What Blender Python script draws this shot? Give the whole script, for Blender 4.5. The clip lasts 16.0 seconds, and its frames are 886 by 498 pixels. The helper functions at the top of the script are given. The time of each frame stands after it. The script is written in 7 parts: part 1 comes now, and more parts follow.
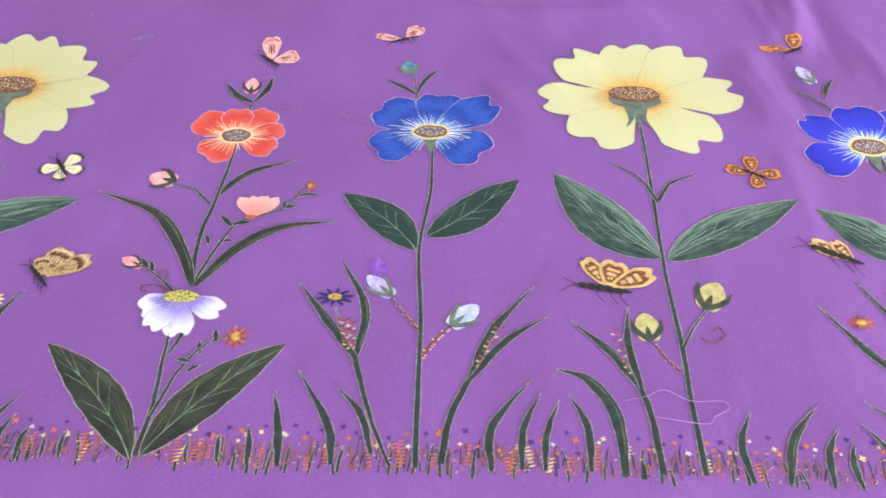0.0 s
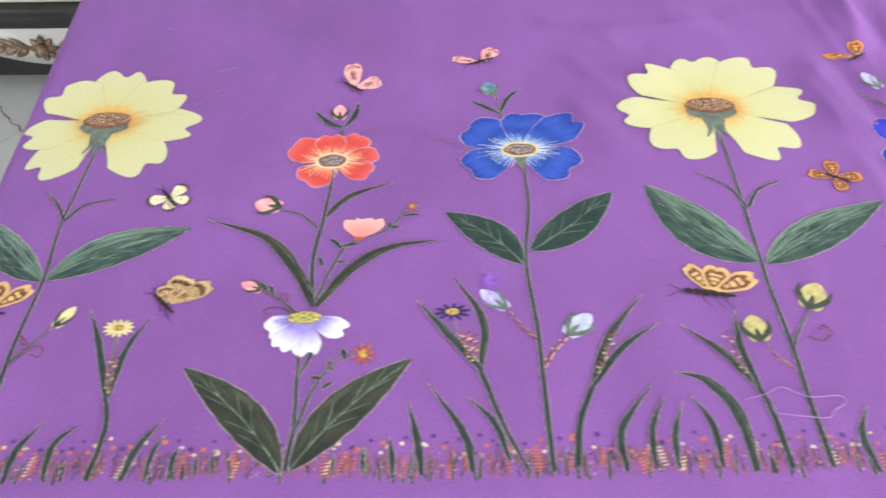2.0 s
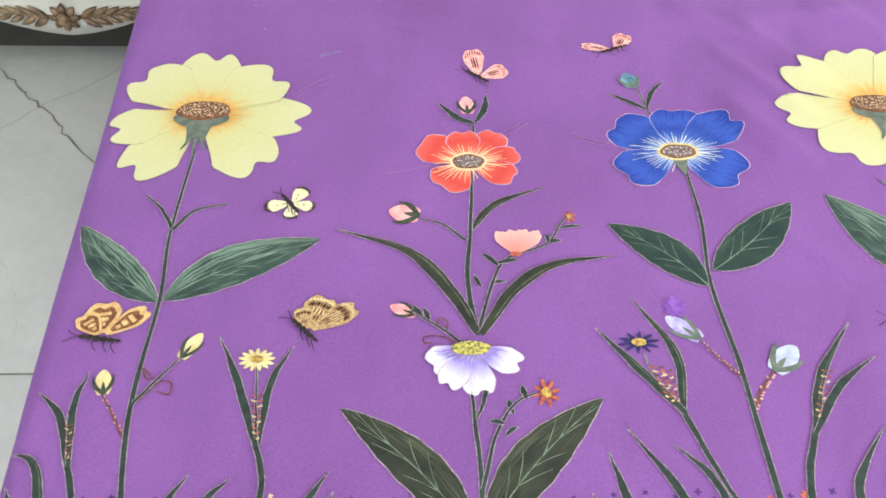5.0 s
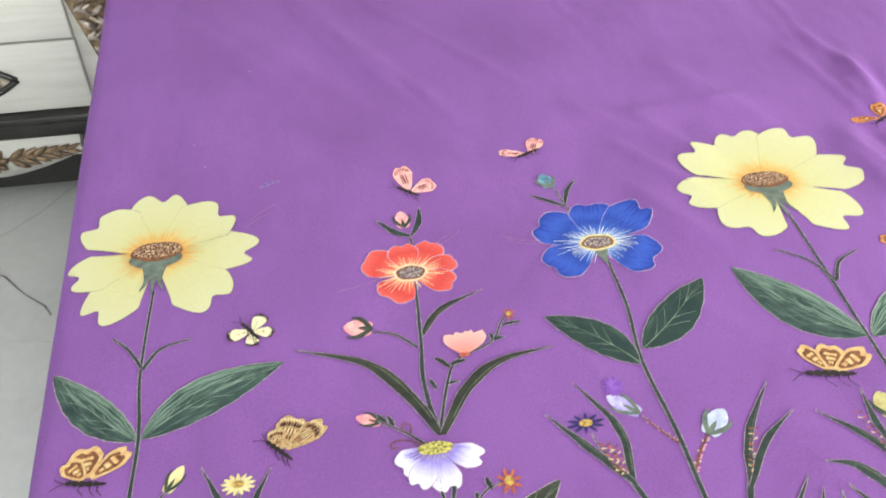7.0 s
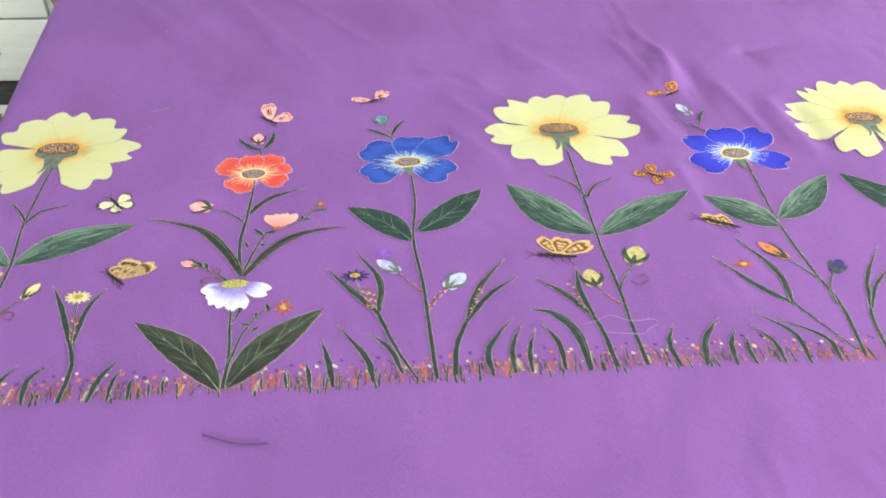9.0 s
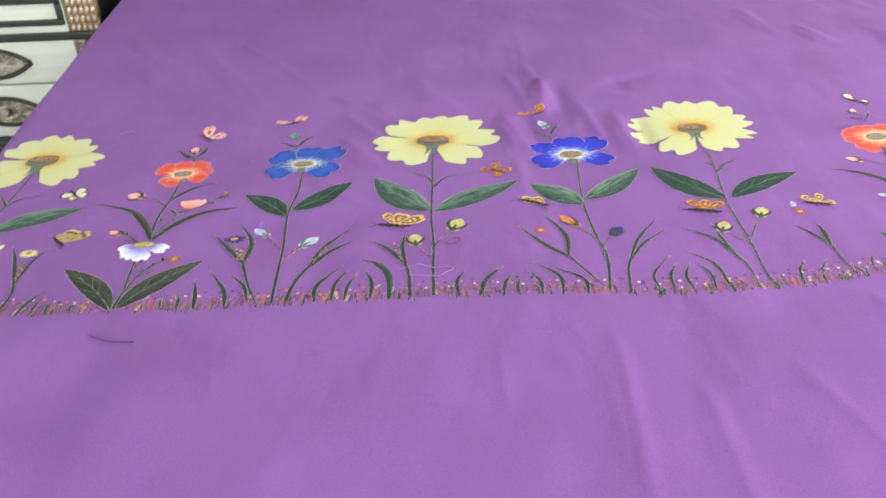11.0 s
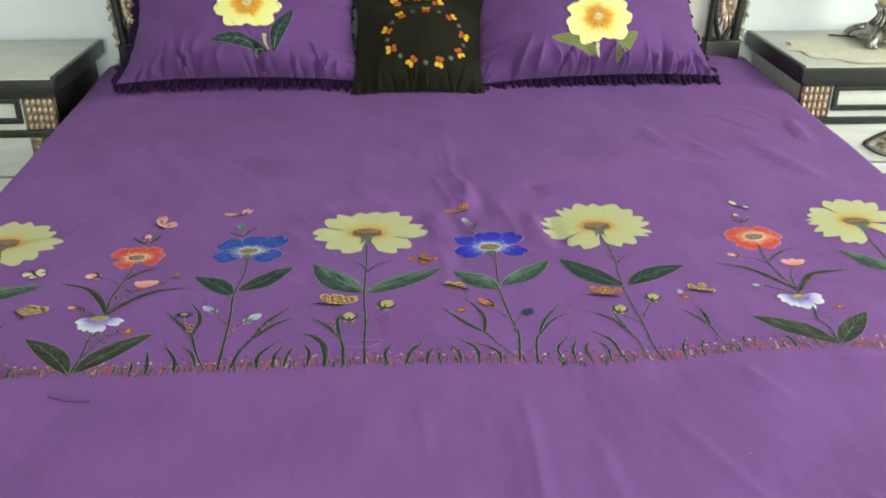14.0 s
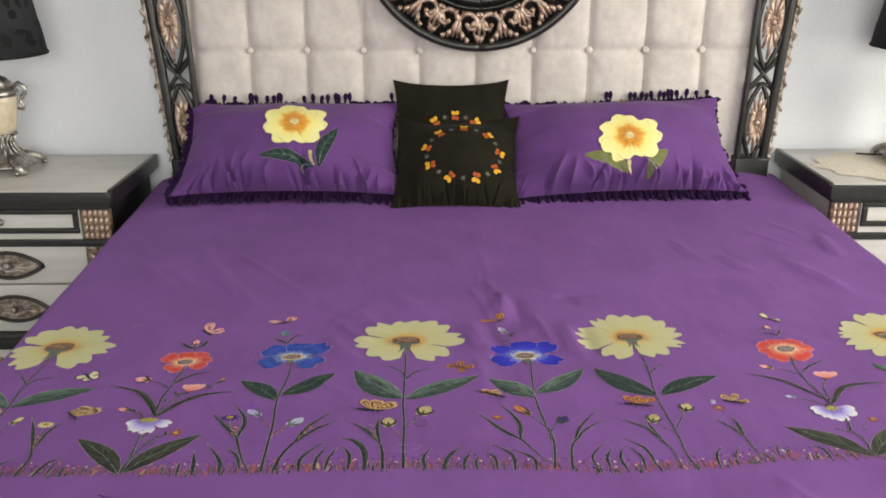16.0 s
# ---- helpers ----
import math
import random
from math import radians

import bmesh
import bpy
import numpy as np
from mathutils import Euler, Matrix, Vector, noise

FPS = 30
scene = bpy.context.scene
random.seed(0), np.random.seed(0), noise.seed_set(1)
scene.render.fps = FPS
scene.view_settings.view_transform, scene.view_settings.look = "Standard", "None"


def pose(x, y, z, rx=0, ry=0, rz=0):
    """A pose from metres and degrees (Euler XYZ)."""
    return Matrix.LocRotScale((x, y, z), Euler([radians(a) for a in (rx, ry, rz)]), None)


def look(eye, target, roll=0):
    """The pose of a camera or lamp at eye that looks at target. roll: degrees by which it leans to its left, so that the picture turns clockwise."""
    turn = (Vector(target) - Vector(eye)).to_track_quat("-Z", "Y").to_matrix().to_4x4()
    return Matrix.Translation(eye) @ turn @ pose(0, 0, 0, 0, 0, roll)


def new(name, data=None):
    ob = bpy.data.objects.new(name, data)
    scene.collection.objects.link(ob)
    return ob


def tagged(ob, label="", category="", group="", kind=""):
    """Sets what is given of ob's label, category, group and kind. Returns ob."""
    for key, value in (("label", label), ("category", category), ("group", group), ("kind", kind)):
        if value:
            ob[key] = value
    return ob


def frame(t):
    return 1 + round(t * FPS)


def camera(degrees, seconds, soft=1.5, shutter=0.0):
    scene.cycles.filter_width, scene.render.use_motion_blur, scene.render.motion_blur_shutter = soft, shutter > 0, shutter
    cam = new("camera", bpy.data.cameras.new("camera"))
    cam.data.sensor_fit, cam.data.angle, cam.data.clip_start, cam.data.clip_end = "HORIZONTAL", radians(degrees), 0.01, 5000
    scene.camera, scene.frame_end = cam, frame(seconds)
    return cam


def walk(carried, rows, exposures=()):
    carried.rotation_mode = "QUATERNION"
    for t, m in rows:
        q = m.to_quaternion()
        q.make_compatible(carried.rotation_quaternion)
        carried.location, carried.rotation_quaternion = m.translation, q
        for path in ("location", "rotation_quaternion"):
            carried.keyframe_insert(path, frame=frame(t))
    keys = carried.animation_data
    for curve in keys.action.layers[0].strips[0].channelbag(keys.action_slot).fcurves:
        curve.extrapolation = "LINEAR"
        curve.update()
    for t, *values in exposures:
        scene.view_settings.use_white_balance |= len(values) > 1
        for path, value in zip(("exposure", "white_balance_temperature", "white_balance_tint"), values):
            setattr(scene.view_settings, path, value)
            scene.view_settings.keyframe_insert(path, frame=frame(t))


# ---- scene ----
cam = camera(52.0, 16.0, soft=1.7, shutter=0.4)
PATH = [
    (0, (-0.293, -0.046, 1.233), (-0.357, 1.317, -0.23), 0.2),
    (0.5, (-0.255, -0.055, 1.24), (-0.309, 1.306, -0.225), 0.4),
    (1, (-0.223, -0.08, 1.261), (-0.271, 1.276, -0.208), 0.1),
    (1.5, (-0.278, -0.093, 1.266), (-0.334, 1.277, -0.189), -0.0),
    (2, (-0.398, -0.073, 1.26), (-0.454, 1.313, -0.181), -1.9),
    (2.5, (-0.488, -0.076, 1.244), (-0.542, 1.32, -0.187), -1.7),
    (2.8, (-0.518, -0.075, 1.237), (-0.586, 1.312, -0.202), -1.5),
    (3, (-0.527, -0.061, 1.227), (-0.592, 1.317, -0.222), -1.4),
    (3.5, (-0.527, -0.019, 1.216), (-0.584, 1.331, -0.259), -1.3),
    (4, (-0.518, 0.026, 1.212), (-0.595, 1.355, -0.281), -0.1),
    (4.2, (-0.525, 0.032, 1.206), (-0.605, 1.362, -0.285), 0.9),
    (6.3, (-0.645, 0.003, 1.245), (-0.472, 1.331, -0.24), -1.5),
    (6.5, (-0.631, -0.003, 1.253), (-0.459, 1.347, -0.212), -1.5),
    (7, (-0.598, -0.001, 1.286), (-0.416, 1.45, -0.077), -1.1),
    (7.5, (-0.584, -0.018, 1.273), (-0.385, 1.461, -0.059), -0.4),
    (8, (-0.549, -0.124, 1.287), (-0.352, 1.372, -0.025), -1.5),
    (8.5, (-0.448, -0.249, 1.295), (-0.259, 1.291, 0.032), 0.1),
    (8.7, (-0.423, -0.282, 1.298), (-0.246, 1.26, 0.036), 0.9),
    (10.8, (-0.086, -0.651, 1.326), (-0.162, 0.995, 0.192), -2.1),
    (11, (-0.055, -0.677, 1.335), (-0.122, 0.994, 0.239), -3.1),
    (11.5, (-0.075, -0.732, 1.333), (-0.02, 0.973, 0.289), -3.3),
    (12, (-0.104, -0.761, 1.327), (0.063, 0.946, 0.298), -2.2),
    (12.5, (-0.104, -0.754, 1.325), (0.092, 0.952, 0.3), -1.5),
    (13, (-0.054, -0.788, 1.344), (0.121, 0.926, 0.329), 0.6),
    (13.5, (-0.032, -0.811, 1.365), (0.075, 0.941, 0.407), 0.3),
    (14, (-0.043, -0.848, 1.379), (0.036, 0.943, 0.492), 0.2),
    (14.5, (-0.051, -0.87, 1.386), (0.007, 0.956, 0.573), 0.3),
    (15, (-0.055, -0.884, 1.391), (-0.014, 0.964, 0.63), 0.2),
    (15.5, (-0.054, -0.896, 1.396), (-0.029, 0.972, 0.682), 0.0),
    (16, (-0.053, -0.907, 1.401), (-0.045, 0.98, 0.739), -0.1),
]
EXPOSURES = [(0.0, 1.17, 6400, 4), (3.0, 1.27, 6650, -1), (4.2, 1.33, 6750, -3), (7.5, 1.28, 6750, -3), (8.7, 1.29, 6750, -8), (11.0, 1.07, 6750, -9), (12.0, 0.95, 6750, -28), (12.5, 0.96, 6800, -28), (13.0, 0.68, 6800, -24), (13.5, 0.62, 6850, -20), (14.0, 0.34, 6900, -14), (14.5, 0.33, 6950, -12), (15.0, 0.27, 7020, -1), (16.0, 0.16, 7150, 5)]
walk(cam, [(t, look(eye, target, roll)) for t, eye, target, roll in PATH], EXPOSURES)
scene.render.film_transparent = False

# ---- light: a bright overcast day through two windows of the room ----
world = bpy.data.worlds.new("daylight")
scene.world = world
world.use_nodes = True
wn = world.node_tree
sky = wn.nodes.new("ShaderNodeTexSky")
sky.sky_type = "NISHITA"
sky.sun_disc = False
sky.sun_elevation = radians(42)
sky.sun_rotation = radians(120)
wn.links.new(sky.outputs[0], wn.nodes["Background"].inputs[0])
wn.nodes["Background"].inputs[1].default_value = 0.12


def window_light(name, m, w, h, power, colour):
    data = bpy.data.lights.new(name, "AREA")
    data.shape, data.size, data.size_y, data.energy, data.color = "RECTANGLE", w, h, power, colour
    ob = new(name, data)
    ob.matrix_world = m
    return ob


window_light("window_light_south", look((0.2, -3.73, 1.85), (0.1, 0.6, 0.75)), 2.6, 1.3, 110, (0.95, 0.97, 1.0))
window_light("window_light_east", look((3.05, 0.1, 1.60), (0.0, 0.8, 0.8)), 2.0, 1.6, 78, (1.0, 0.98, 0.96))


# ---- materials ----
def srgb(r, g, b):
    return tuple(((c / 255 / 12.92) if c / 255 <= 0.04045 else ((c / 255 + 0.055) / 1.055) ** 2.4) for c in (r, g, b)) + (1,)


def material(name, colour, rough=0.6, metal=0.0, vary=0.12, scale=20.0, bump=0.1, fine=200.0, second=None, sheen=0.0, spec=0.5, coords="Object", stretch=(1, 1, 1)):
    """A surface whose colour wanders at two scales, with a fine relief."""
    m = bpy.data.materials.new(name)
    m.use_nodes = True
    n, l = m.node_tree.nodes, m.node_tree.links
    b = n["Principled BSDF"]
    b.inputs["Roughness"].default_value = rough
    b.inputs["Metallic"].default_value = metal
    b.inputs["Specular IOR Level"].default_value = spec
    b.inputs["Sheen Weight"].default_value = sheen
    b.inputs["Sheen Roughness"].default_value = 0.5
    tc = n.new("ShaderNodeTexCoord")
    mp = n.new("ShaderNodeMapping")
    mp.inputs["Scale"].default_value = stretch
    l.new(tc.outputs[coords], mp.inputs[0])
    big, small = n.new("ShaderNodeTexNoise"), n.new("ShaderNodeTexNoise")
    for t, sc in ((big, scale), (small, fine)):
        t.inputs["Scale"].default_value = sc
        t.inputs["Detail"].default_value = 4
        l.new(mp.outputs[0], t.inputs["Vector"])
    ramp = n.new("ShaderNodeValToRGB")
    second = second or tuple(c * (1 - 2 * vary) for c in colour[:3]) + (1,)
    ramp.color_ramp.elements[0].color, ramp.color_ramp.elements[0].position = second, 0.34
    ramp.color_ramp.elements[1].color, ramp.color_ramp.elements[1].position = colour, 0.62
    l.new(big.outputs[0], ramp.inputs[0])
    mix = n.new("ShaderNodeMix")
    mix.data_type, mix.blend_type = "RGBA", "MULTIPLY"
    grain = n.new("ShaderNodeMapRange")
    grain.inputs[1].default_value, grain.inputs[2].default_value = 0.3, 0.7
    grain.inputs[3].default_value, grain.inputs[4].default_value = 1 - vary, 1 + vary * 0.4
    l.new(small.outputs[0], grain.inputs[0])
    mix.inputs[0].default_value = 1.0
    l.new(ramp.outputs[0], mix.inputs[6])
    l.new(grain.outputs[0], mix.inputs[7])
    l.new(mix.outputs[2], b.inputs["Base Color"])
    if bump:
        bp = n.new("ShaderNodeBump")
        bp.inputs["Strength"].default_value = bump
        bp.inputs["Distance"].default_value = 0.002
        l.new(small.outputs[0], bp.inputs["Height"])
        l.new(bp.outputs[0], b.inputs["Normal"])
    return m


def petal_paint(name, stops, streak=0.25, rough=0.75):
    """Fabric paint whose colour runs from the flower's heart to the petal's rim, brushed along the petal."""
    m = bpy.data.materials.new(name)
    m.use_nodes = True
    n, l = m.node_tree.nodes, m.node_tree.links
    b = n["Principled BSDF"]
    b.inputs["Roughness"].default_value = rough
    b.inputs["Specular IOR Level"].default_value = 0.25
    tc, mp = n.new("ShaderNodeTexCoord"), n.new("ShaderNodeMapping")
    mp.inputs["Scale"].default_value = (1.2, 14, 1)
    l.new(tc.outputs["UV"], mp.inputs[0])
    brush = n.new("ShaderNodeTexNoise")
    brush.inputs["Scale"].default_value, brush.inputs["Detail"].default_value = 1.6, 5
    l.new(mp.outputs[0], brush.inputs["Vector"])
    sep = n.new("ShaderNodeSeparateXYZ")
    l.new(tc.outputs["UV"], sep.inputs[0])
    shift = n.new("ShaderNodeMath")
    shift.operation = "MULTIPLY_ADD"
    shift.inputs[1].default_value, shift.inputs[2].default_value = streak, -streak / 2
    l.new(brush.outputs[0], shift.inputs[0])
    add = n.new("ShaderNodeMath")
    l.new(sep.outputs[0], add.inputs[0])
    l.new(shift.outputs[0], add.inputs[1])
    ramp = n.new("ShaderNodeValToRGB")
    els = ramp.color_ramp.elements
    while len(els) < len(stops):
        els.new(0.5)
    for e, (p, c) in zip(els, stops):
        e.position, e.color = p, c
    l.new(add.outputs[0], ramp.inputs[0])
    cloth = n.new("ShaderNodeTexNoise")
    cloth.inputs["Scale"].default_value = 900
    l.new(tc.outputs["Object"], cloth.inputs["Vector"])
    grain = n.new("ShaderNodeMapRange")
    grain.inputs[1].default_value, grain.inputs[2].default_value = 0.3, 0.7
    grain.inputs[3].default_value, grain.inputs[4].default_value = 0.88, 1.04
    l.new(cloth.outputs[0], grain.inputs[0])
    mix = n.new("ShaderNodeMix")
    mix.data_type, mix.blend_type = "RGBA", "MULTIPLY"
    mix.inputs[0].default_value = 1.0
    l.new(ramp.outputs[0], mix.inputs[6])
    l.new(grain.outputs[0], mix.inputs[7])
    l.new(mix.outputs[2], b.inputs["Base Color"])
    return m


PURPLE = material("purple_cotton", (0.203, 0.0845, 0.300, 1), 0.85, vary=0.15, scale=7, bump=0.22, fine=520, second=(0.184, 0.0745, 0.270, 1), sheen=0.025, spec=0.10)
# the sheet's cotton darkened for the pillows: shade of folds and undersides in the colour
PURPLE_PILLOW_SHADED = material("purple_cotton_pillow_shaded", (0.142, 0.057, 0.212, 1), 0.8, vary=0.10, scale=9, bump=0.3, fine=500, second=(0.118, 0.047, 0.176, 1), sheen=0.08, spec=0.08)
FRINGE = material("dark_purple_fringe", (0.022, 0.005, 0.040, 1), 0.9, vary=0.2, scale=60, bump=0.3, fine=500, spec=0.2)
OLIVE_CLOTH = material("dark_olive_cotton", (0.0165, 0.0145, 0.009, 1), 0.9, vary=0.14, scale=14, bump=0.35, fine=600, sheen=0.03, spec=0.1)
VELVET = material("cream_velvet", (0.63, 0.575, 0.54, 1), 0.85, vary=0.07, scale=11, bump=0.2, fine=60, second=(0.54, 0.49, 0.46, 1), sheen=0.08, spec=0.2)
WALL = material("matt_wall_paint", (0.79, 0.80, 0.84, 1), 0.8, vary=0.04, scale=2.2, bump=0.06, fine=120, second=(0.74, 0.75, 0.79, 1), spec=0.3)
CEILING = material("ceiling_paint", (0.62, 0.60, 0.57, 1), 0.9, vary=0.03, scale=2, bump=0.05, fine=90)
BLACK = material("black_lacquer", (0.012, 0.011, 0.011, 1), 0.32, vary=0.2, scale=30, bump=0.06, fine=150, second=(0.022, 0.02, 0.018, 1))
CREAM_WOOD = material("cream_painted_wood", (0.58, 0.56, 0.52, 1), 0.35, vary=0.06, scale=6, bump=0.05, fine=90, second=(0.51, 0.49, 0.455, 1), stretch=(1, 4, 12))
CARVE = material("antique_brown_carving", (0.30, 0.20, 0.12, 1), 0.45, metal=0.25, vary=0.25, scale=70, bump=0.3, fine=260, second=(0.09, 0.055, 0.035, 1))
ROSE_GOLD = material("pale_gilded_carving", (0.62, 0.47, 0.38, 1), 0.36, metal=0.5, vary=0.22, scale=60, bump=0.3, fine=260, second=(0.25, 0.15, 0.10, 1))
SILVER_GILT = material("worn_silver_gilt", (0.55, 0.47, 0.40, 1), 0.36, metal=0.35, vary=0.3, scale=60, bump=0.3, fine=260, second=(0.13, 0.09, 0.065, 1))
SILVER = material("antique_silver", (0.48, 0.46, 0.42, 1), 0.3, metal=0.85, vary=0.25, scale=45, bump=0.3, fine=220, second=(0.18, 0.16, 0.14, 1))
PORCELAIN = material("ivory_porcelain", (0.72, 0.62, 0.47, 1), 0.2, vary=0.08, scale=25, bump=0.03, fine=90, second=(0.62, 0.50, 0.36, 1))
SHADE = material("charcoal_shade", (0.035, 0.037, 0.04, 1), 0.9, vary=0.1, scale=16, bump=0.2, fine=500, spec=0.2)
SHADE_PRINT = material("black_flock_print", (0.010, 0.010, 0.011, 1), 0.7, vary=0.1, scale=30, bump=0.2, fine=400, spec=0.2)
LACE = material("cream_lace", (0.76, 0.70, 0.60, 1), 0.9, vary=0.18, scale=160, bump=0.5, fine=420, second=(0.58, 0.51, 0.41, 1))
MARBLE = material("grey_marble_tile", (0.52, 0.52, 0.515, 1), 0.16, vary=0.05, scale=3.5, bump=0.0, fine=40, second=(0.46, 0.46, 0.455, 1), coords="Generated")
GROUT = material("tile_grout", (0.34, 0.33, 0.32, 1), 0.9, vary=0.1)
MATTRESS = material("white_mattress_ticking", (0.7, 0.68, 0.66, 1), 0.9, vary=0.05)
RUBBER = material("black_cable", (0.012, 0.012, 0.012, 1), 0.5, vary=0.1)
DARK_THREAD_MAT = material("dark_thread", (0.075, 0.032, 0.11, 1), 0.9)
LIGHT_THREAD_MAT = material("pale_thread", (0.33, 0.19, 0.44, 1), 0.9)

pn = PURPLE.node_tree
crumple, crumple_bump = pn.nodes.new("ShaderNodeTexNoise"), pn.nodes.new("ShaderNodeBump")
crumple_map, crumple_co = pn.nodes.new("ShaderNodeMapping"), pn.nodes.new("ShaderNodeTexCoord")
crumple_map.inputs["Rotation"].default_value, crumple_map.inputs["Scale"].default_value = (0, 0, 0.45), (1.6, 0.7, 1)
crumple.inputs["Scale"].default_value, crumple.inputs["Detail"].default_value, crumple.inputs["Distortion"].default_value = 7.0, 2.5, 0.15
crumple_bump.inputs["Strength"].default_value, crumple_bump.inputs["Distance"].default_value = 0.48, 0.014
pn.links.new(crumple_co.outputs["Object"], crumple_map.inputs[0])
pn.links.new(crumple_map.outputs[0], crumple.inputs["Vector"])
pn.links.new(crumple.outputs[0], crumple_bump.inputs["Height"])
pb = pn.nodes["Principled BSDF"]
weave_bump = pb.inputs["Normal"].links[0].from_node
pn.links.new(crumple_bump.outputs[0], weave_bump.inputs["Normal"])

# paints on the cloth
YELLOW = petal_paint("yellow_petal_paint", [(0.0, (0.62, 0.28, 0.07, 1)), (0.22, (0.60, 0.41, 0.14, 1)), (0.40, (0.52, 0.487, 0.25, 1)), (1.0, (0.525, 0.505, 0.31, 1))], 0.18)
RED = petal_paint("red_petal_paint", [(0.0, (0.85, 0.42, 0.22, 1)), (0.28, (0.76, 0.20, 0.11, 1)), (0.46, (0.62, 0.095, 0.070, 1)), (0.70, (0.52, 0.050, 0.046, 1)), (0.90, (0.58, 0.080, 0.070, 1)), (1.0, (0.60, 0.11, 0.10, 1))], 0.42)
BLUE = petal_paint("blue_petal_paint", [(0.0, (0.62, 0.62, 0.50, 1)), (0.14, (0.30, 0.40, 0.62, 1)), (0.28, (0.050, 0.12, 0.46, 1)), (0.50, (0.016, 0.045, 0.28, 1)), (0.72, (0.036, 0.085, 0.42, 1)), (1.0, (0.016, 0.040, 0.28, 1))], 0.75)
DEEPBLUE = petal_paint("deep_blue_petal_paint", [(0.0, (0.80, 0.76, 0.42, 1)), (0.16, (0.62, 0.66, 0.68, 1)), (0.26, (0.16, 0.24, 0.72, 1)), (0.40, (0.034, 0.042, 0.52, 1)), (0.80, (0.022, 0.025, 0.42, 1)), (1.0, (0.016, 0.018, 0.32, 1))], 0.60)
WHITE = petal_paint("white_petal_paint", [(0.0, (0.55, 0.50, 0.35, 1)), (0.34, (0.26, 0.20, 0.60, 1)), (0.58, (0.46, 0.41, 0.74, 1)), (0.82, (0.66, 0.64, 0.75, 1)), (1.0, (0.74, 0.72, 0.77, 1))], 0.45)
BLOOM = petal_paint("pink_bloom_paint", [(0.0, (0.70, 0.22, 0.18, 1)), (0.5, (0.72, 0.28, 0.27, 1)), (1.0, (0.74, 0.40, 0.37, 1))], 0.4)
PILLOW_YELLOW = petal_paint("pillow_petal_paint", [(0.0, (0.80, 0.40, 0.03, 1)), (0.34, (0.82, 0.44, 0.06, 1)), (0.50, (0.84, 0.74, 0.25, 1)), (1.0, (0.84, 0.79, 0.38, 1))], 0.35)


def paint(name, colour, second=None, scale=120):
    return material(name, colour, 0.75, vary=0.14, scale=scale, bump=0.15, fine=900, second=second, spec=0.25)


STEM = paint("dark_stem_paint", (0.029, 0.046, 0.042, 1), (0.019, 0.025, 0.024, 1))
RIM = paint("pale_rim_paint", (0.40, 0.34, 0.38, 1), (0.20, 0.13, 0.20, 1), 380)
PETAL_RIM = paint("petal_rim_paint", (0.27, 0.23, 0.15, 1), (0.17, 0.13, 0.12, 1))
LIGHT_RIM = paint("light_rim_paint", (0.50, 0.38, 0.52, 1), (0.35, 0.22, 0.40, 1))


def leaf_paint(name, dark, mid, pale, amount):
    """Leaf paint: dark green with dry pale brush strokes that run along the leaf, more of them on its upper half."""
    m = bpy.data.materials.new(name)
    m.use_nodes = True
    n, l = m.node_tree.nodes, m.node_tree.links
    b = n["Principled BSDF"]
    b.inputs["Roughness"].default_value, b.inputs["Specular IOR Level"].default_value = 0.75, 0.25
    tc, mp, sep = n.new("ShaderNodeTexCoord"), n.new("ShaderNodeMapping"), n.new("ShaderNodeSeparateXYZ")
    mp.inputs["Scale"].default_value = (2.2, 13, 1)
    mp.inputs["Rotation"].default_value = (0, 0, 0.10)
    l.new(tc.outputs["UV"], mp.inputs[0])
    l.new(tc.outputs["UV"], sep.inputs[0])
    brush, patch = n.new("ShaderNodeTexNoise"), n.new("ShaderNodeTexNoise")
    brush.inputs["Scale"].default_value, brush.inputs["Detail"].default_value = 1.5, 6
    patch.inputs["Scale"].default_value, patch.inputs["Detail"].default_value = 55, 3
    l.new(mp.outputs[0], brush.inputs["Vector"])
    l.new(tc.outputs["Object"], patch.inputs["Vector"])
    body = n.new("ShaderNodeValToRGB")
    body.color_ramp.elements[0].position, body.color_ramp.elements[0].color = 0.36, dark
    body.color_ramp.elements[1].position, body.color_ramp.elements[1].color = 0.66, mid
    l.new(patch.outputs[0], body.inputs[0])
    lean = n.new("ShaderNodeMath")
    lean.operation = "MULTIPLY_ADD"
    lean.inputs[1].default_value, lean.inputs[2].default_value = 0.22, amount - 0.11
    l.new(sep.outputs[1], lean.inputs[0])
    add = n.new("ShaderNodeMath")
    l.new(brush.outputs[0], add.inputs[0])
    l.new(lean.outputs[0], add.inputs[1])
    dry = n.new("ShaderNodeMapRange")
    dry.inputs[1].default_value, dry.inputs[2].default_value = 0.50, 0.66
    dry.inputs[3].default_value, dry.inputs[4].default_value = 0.0, 0.85
    l.new(add.outputs[0], dry.inputs[0])
    mix = n.new("ShaderNodeMix")
    mix.data_type = "RGBA"
    mix.inputs[7].default_value = pale
    l.new(dry.outputs[0], mix.inputs[0])
    l.new(body.outputs[0], mix.inputs[6])
    l.new(mix.outputs[2], b.inputs["Base Color"])
    return m


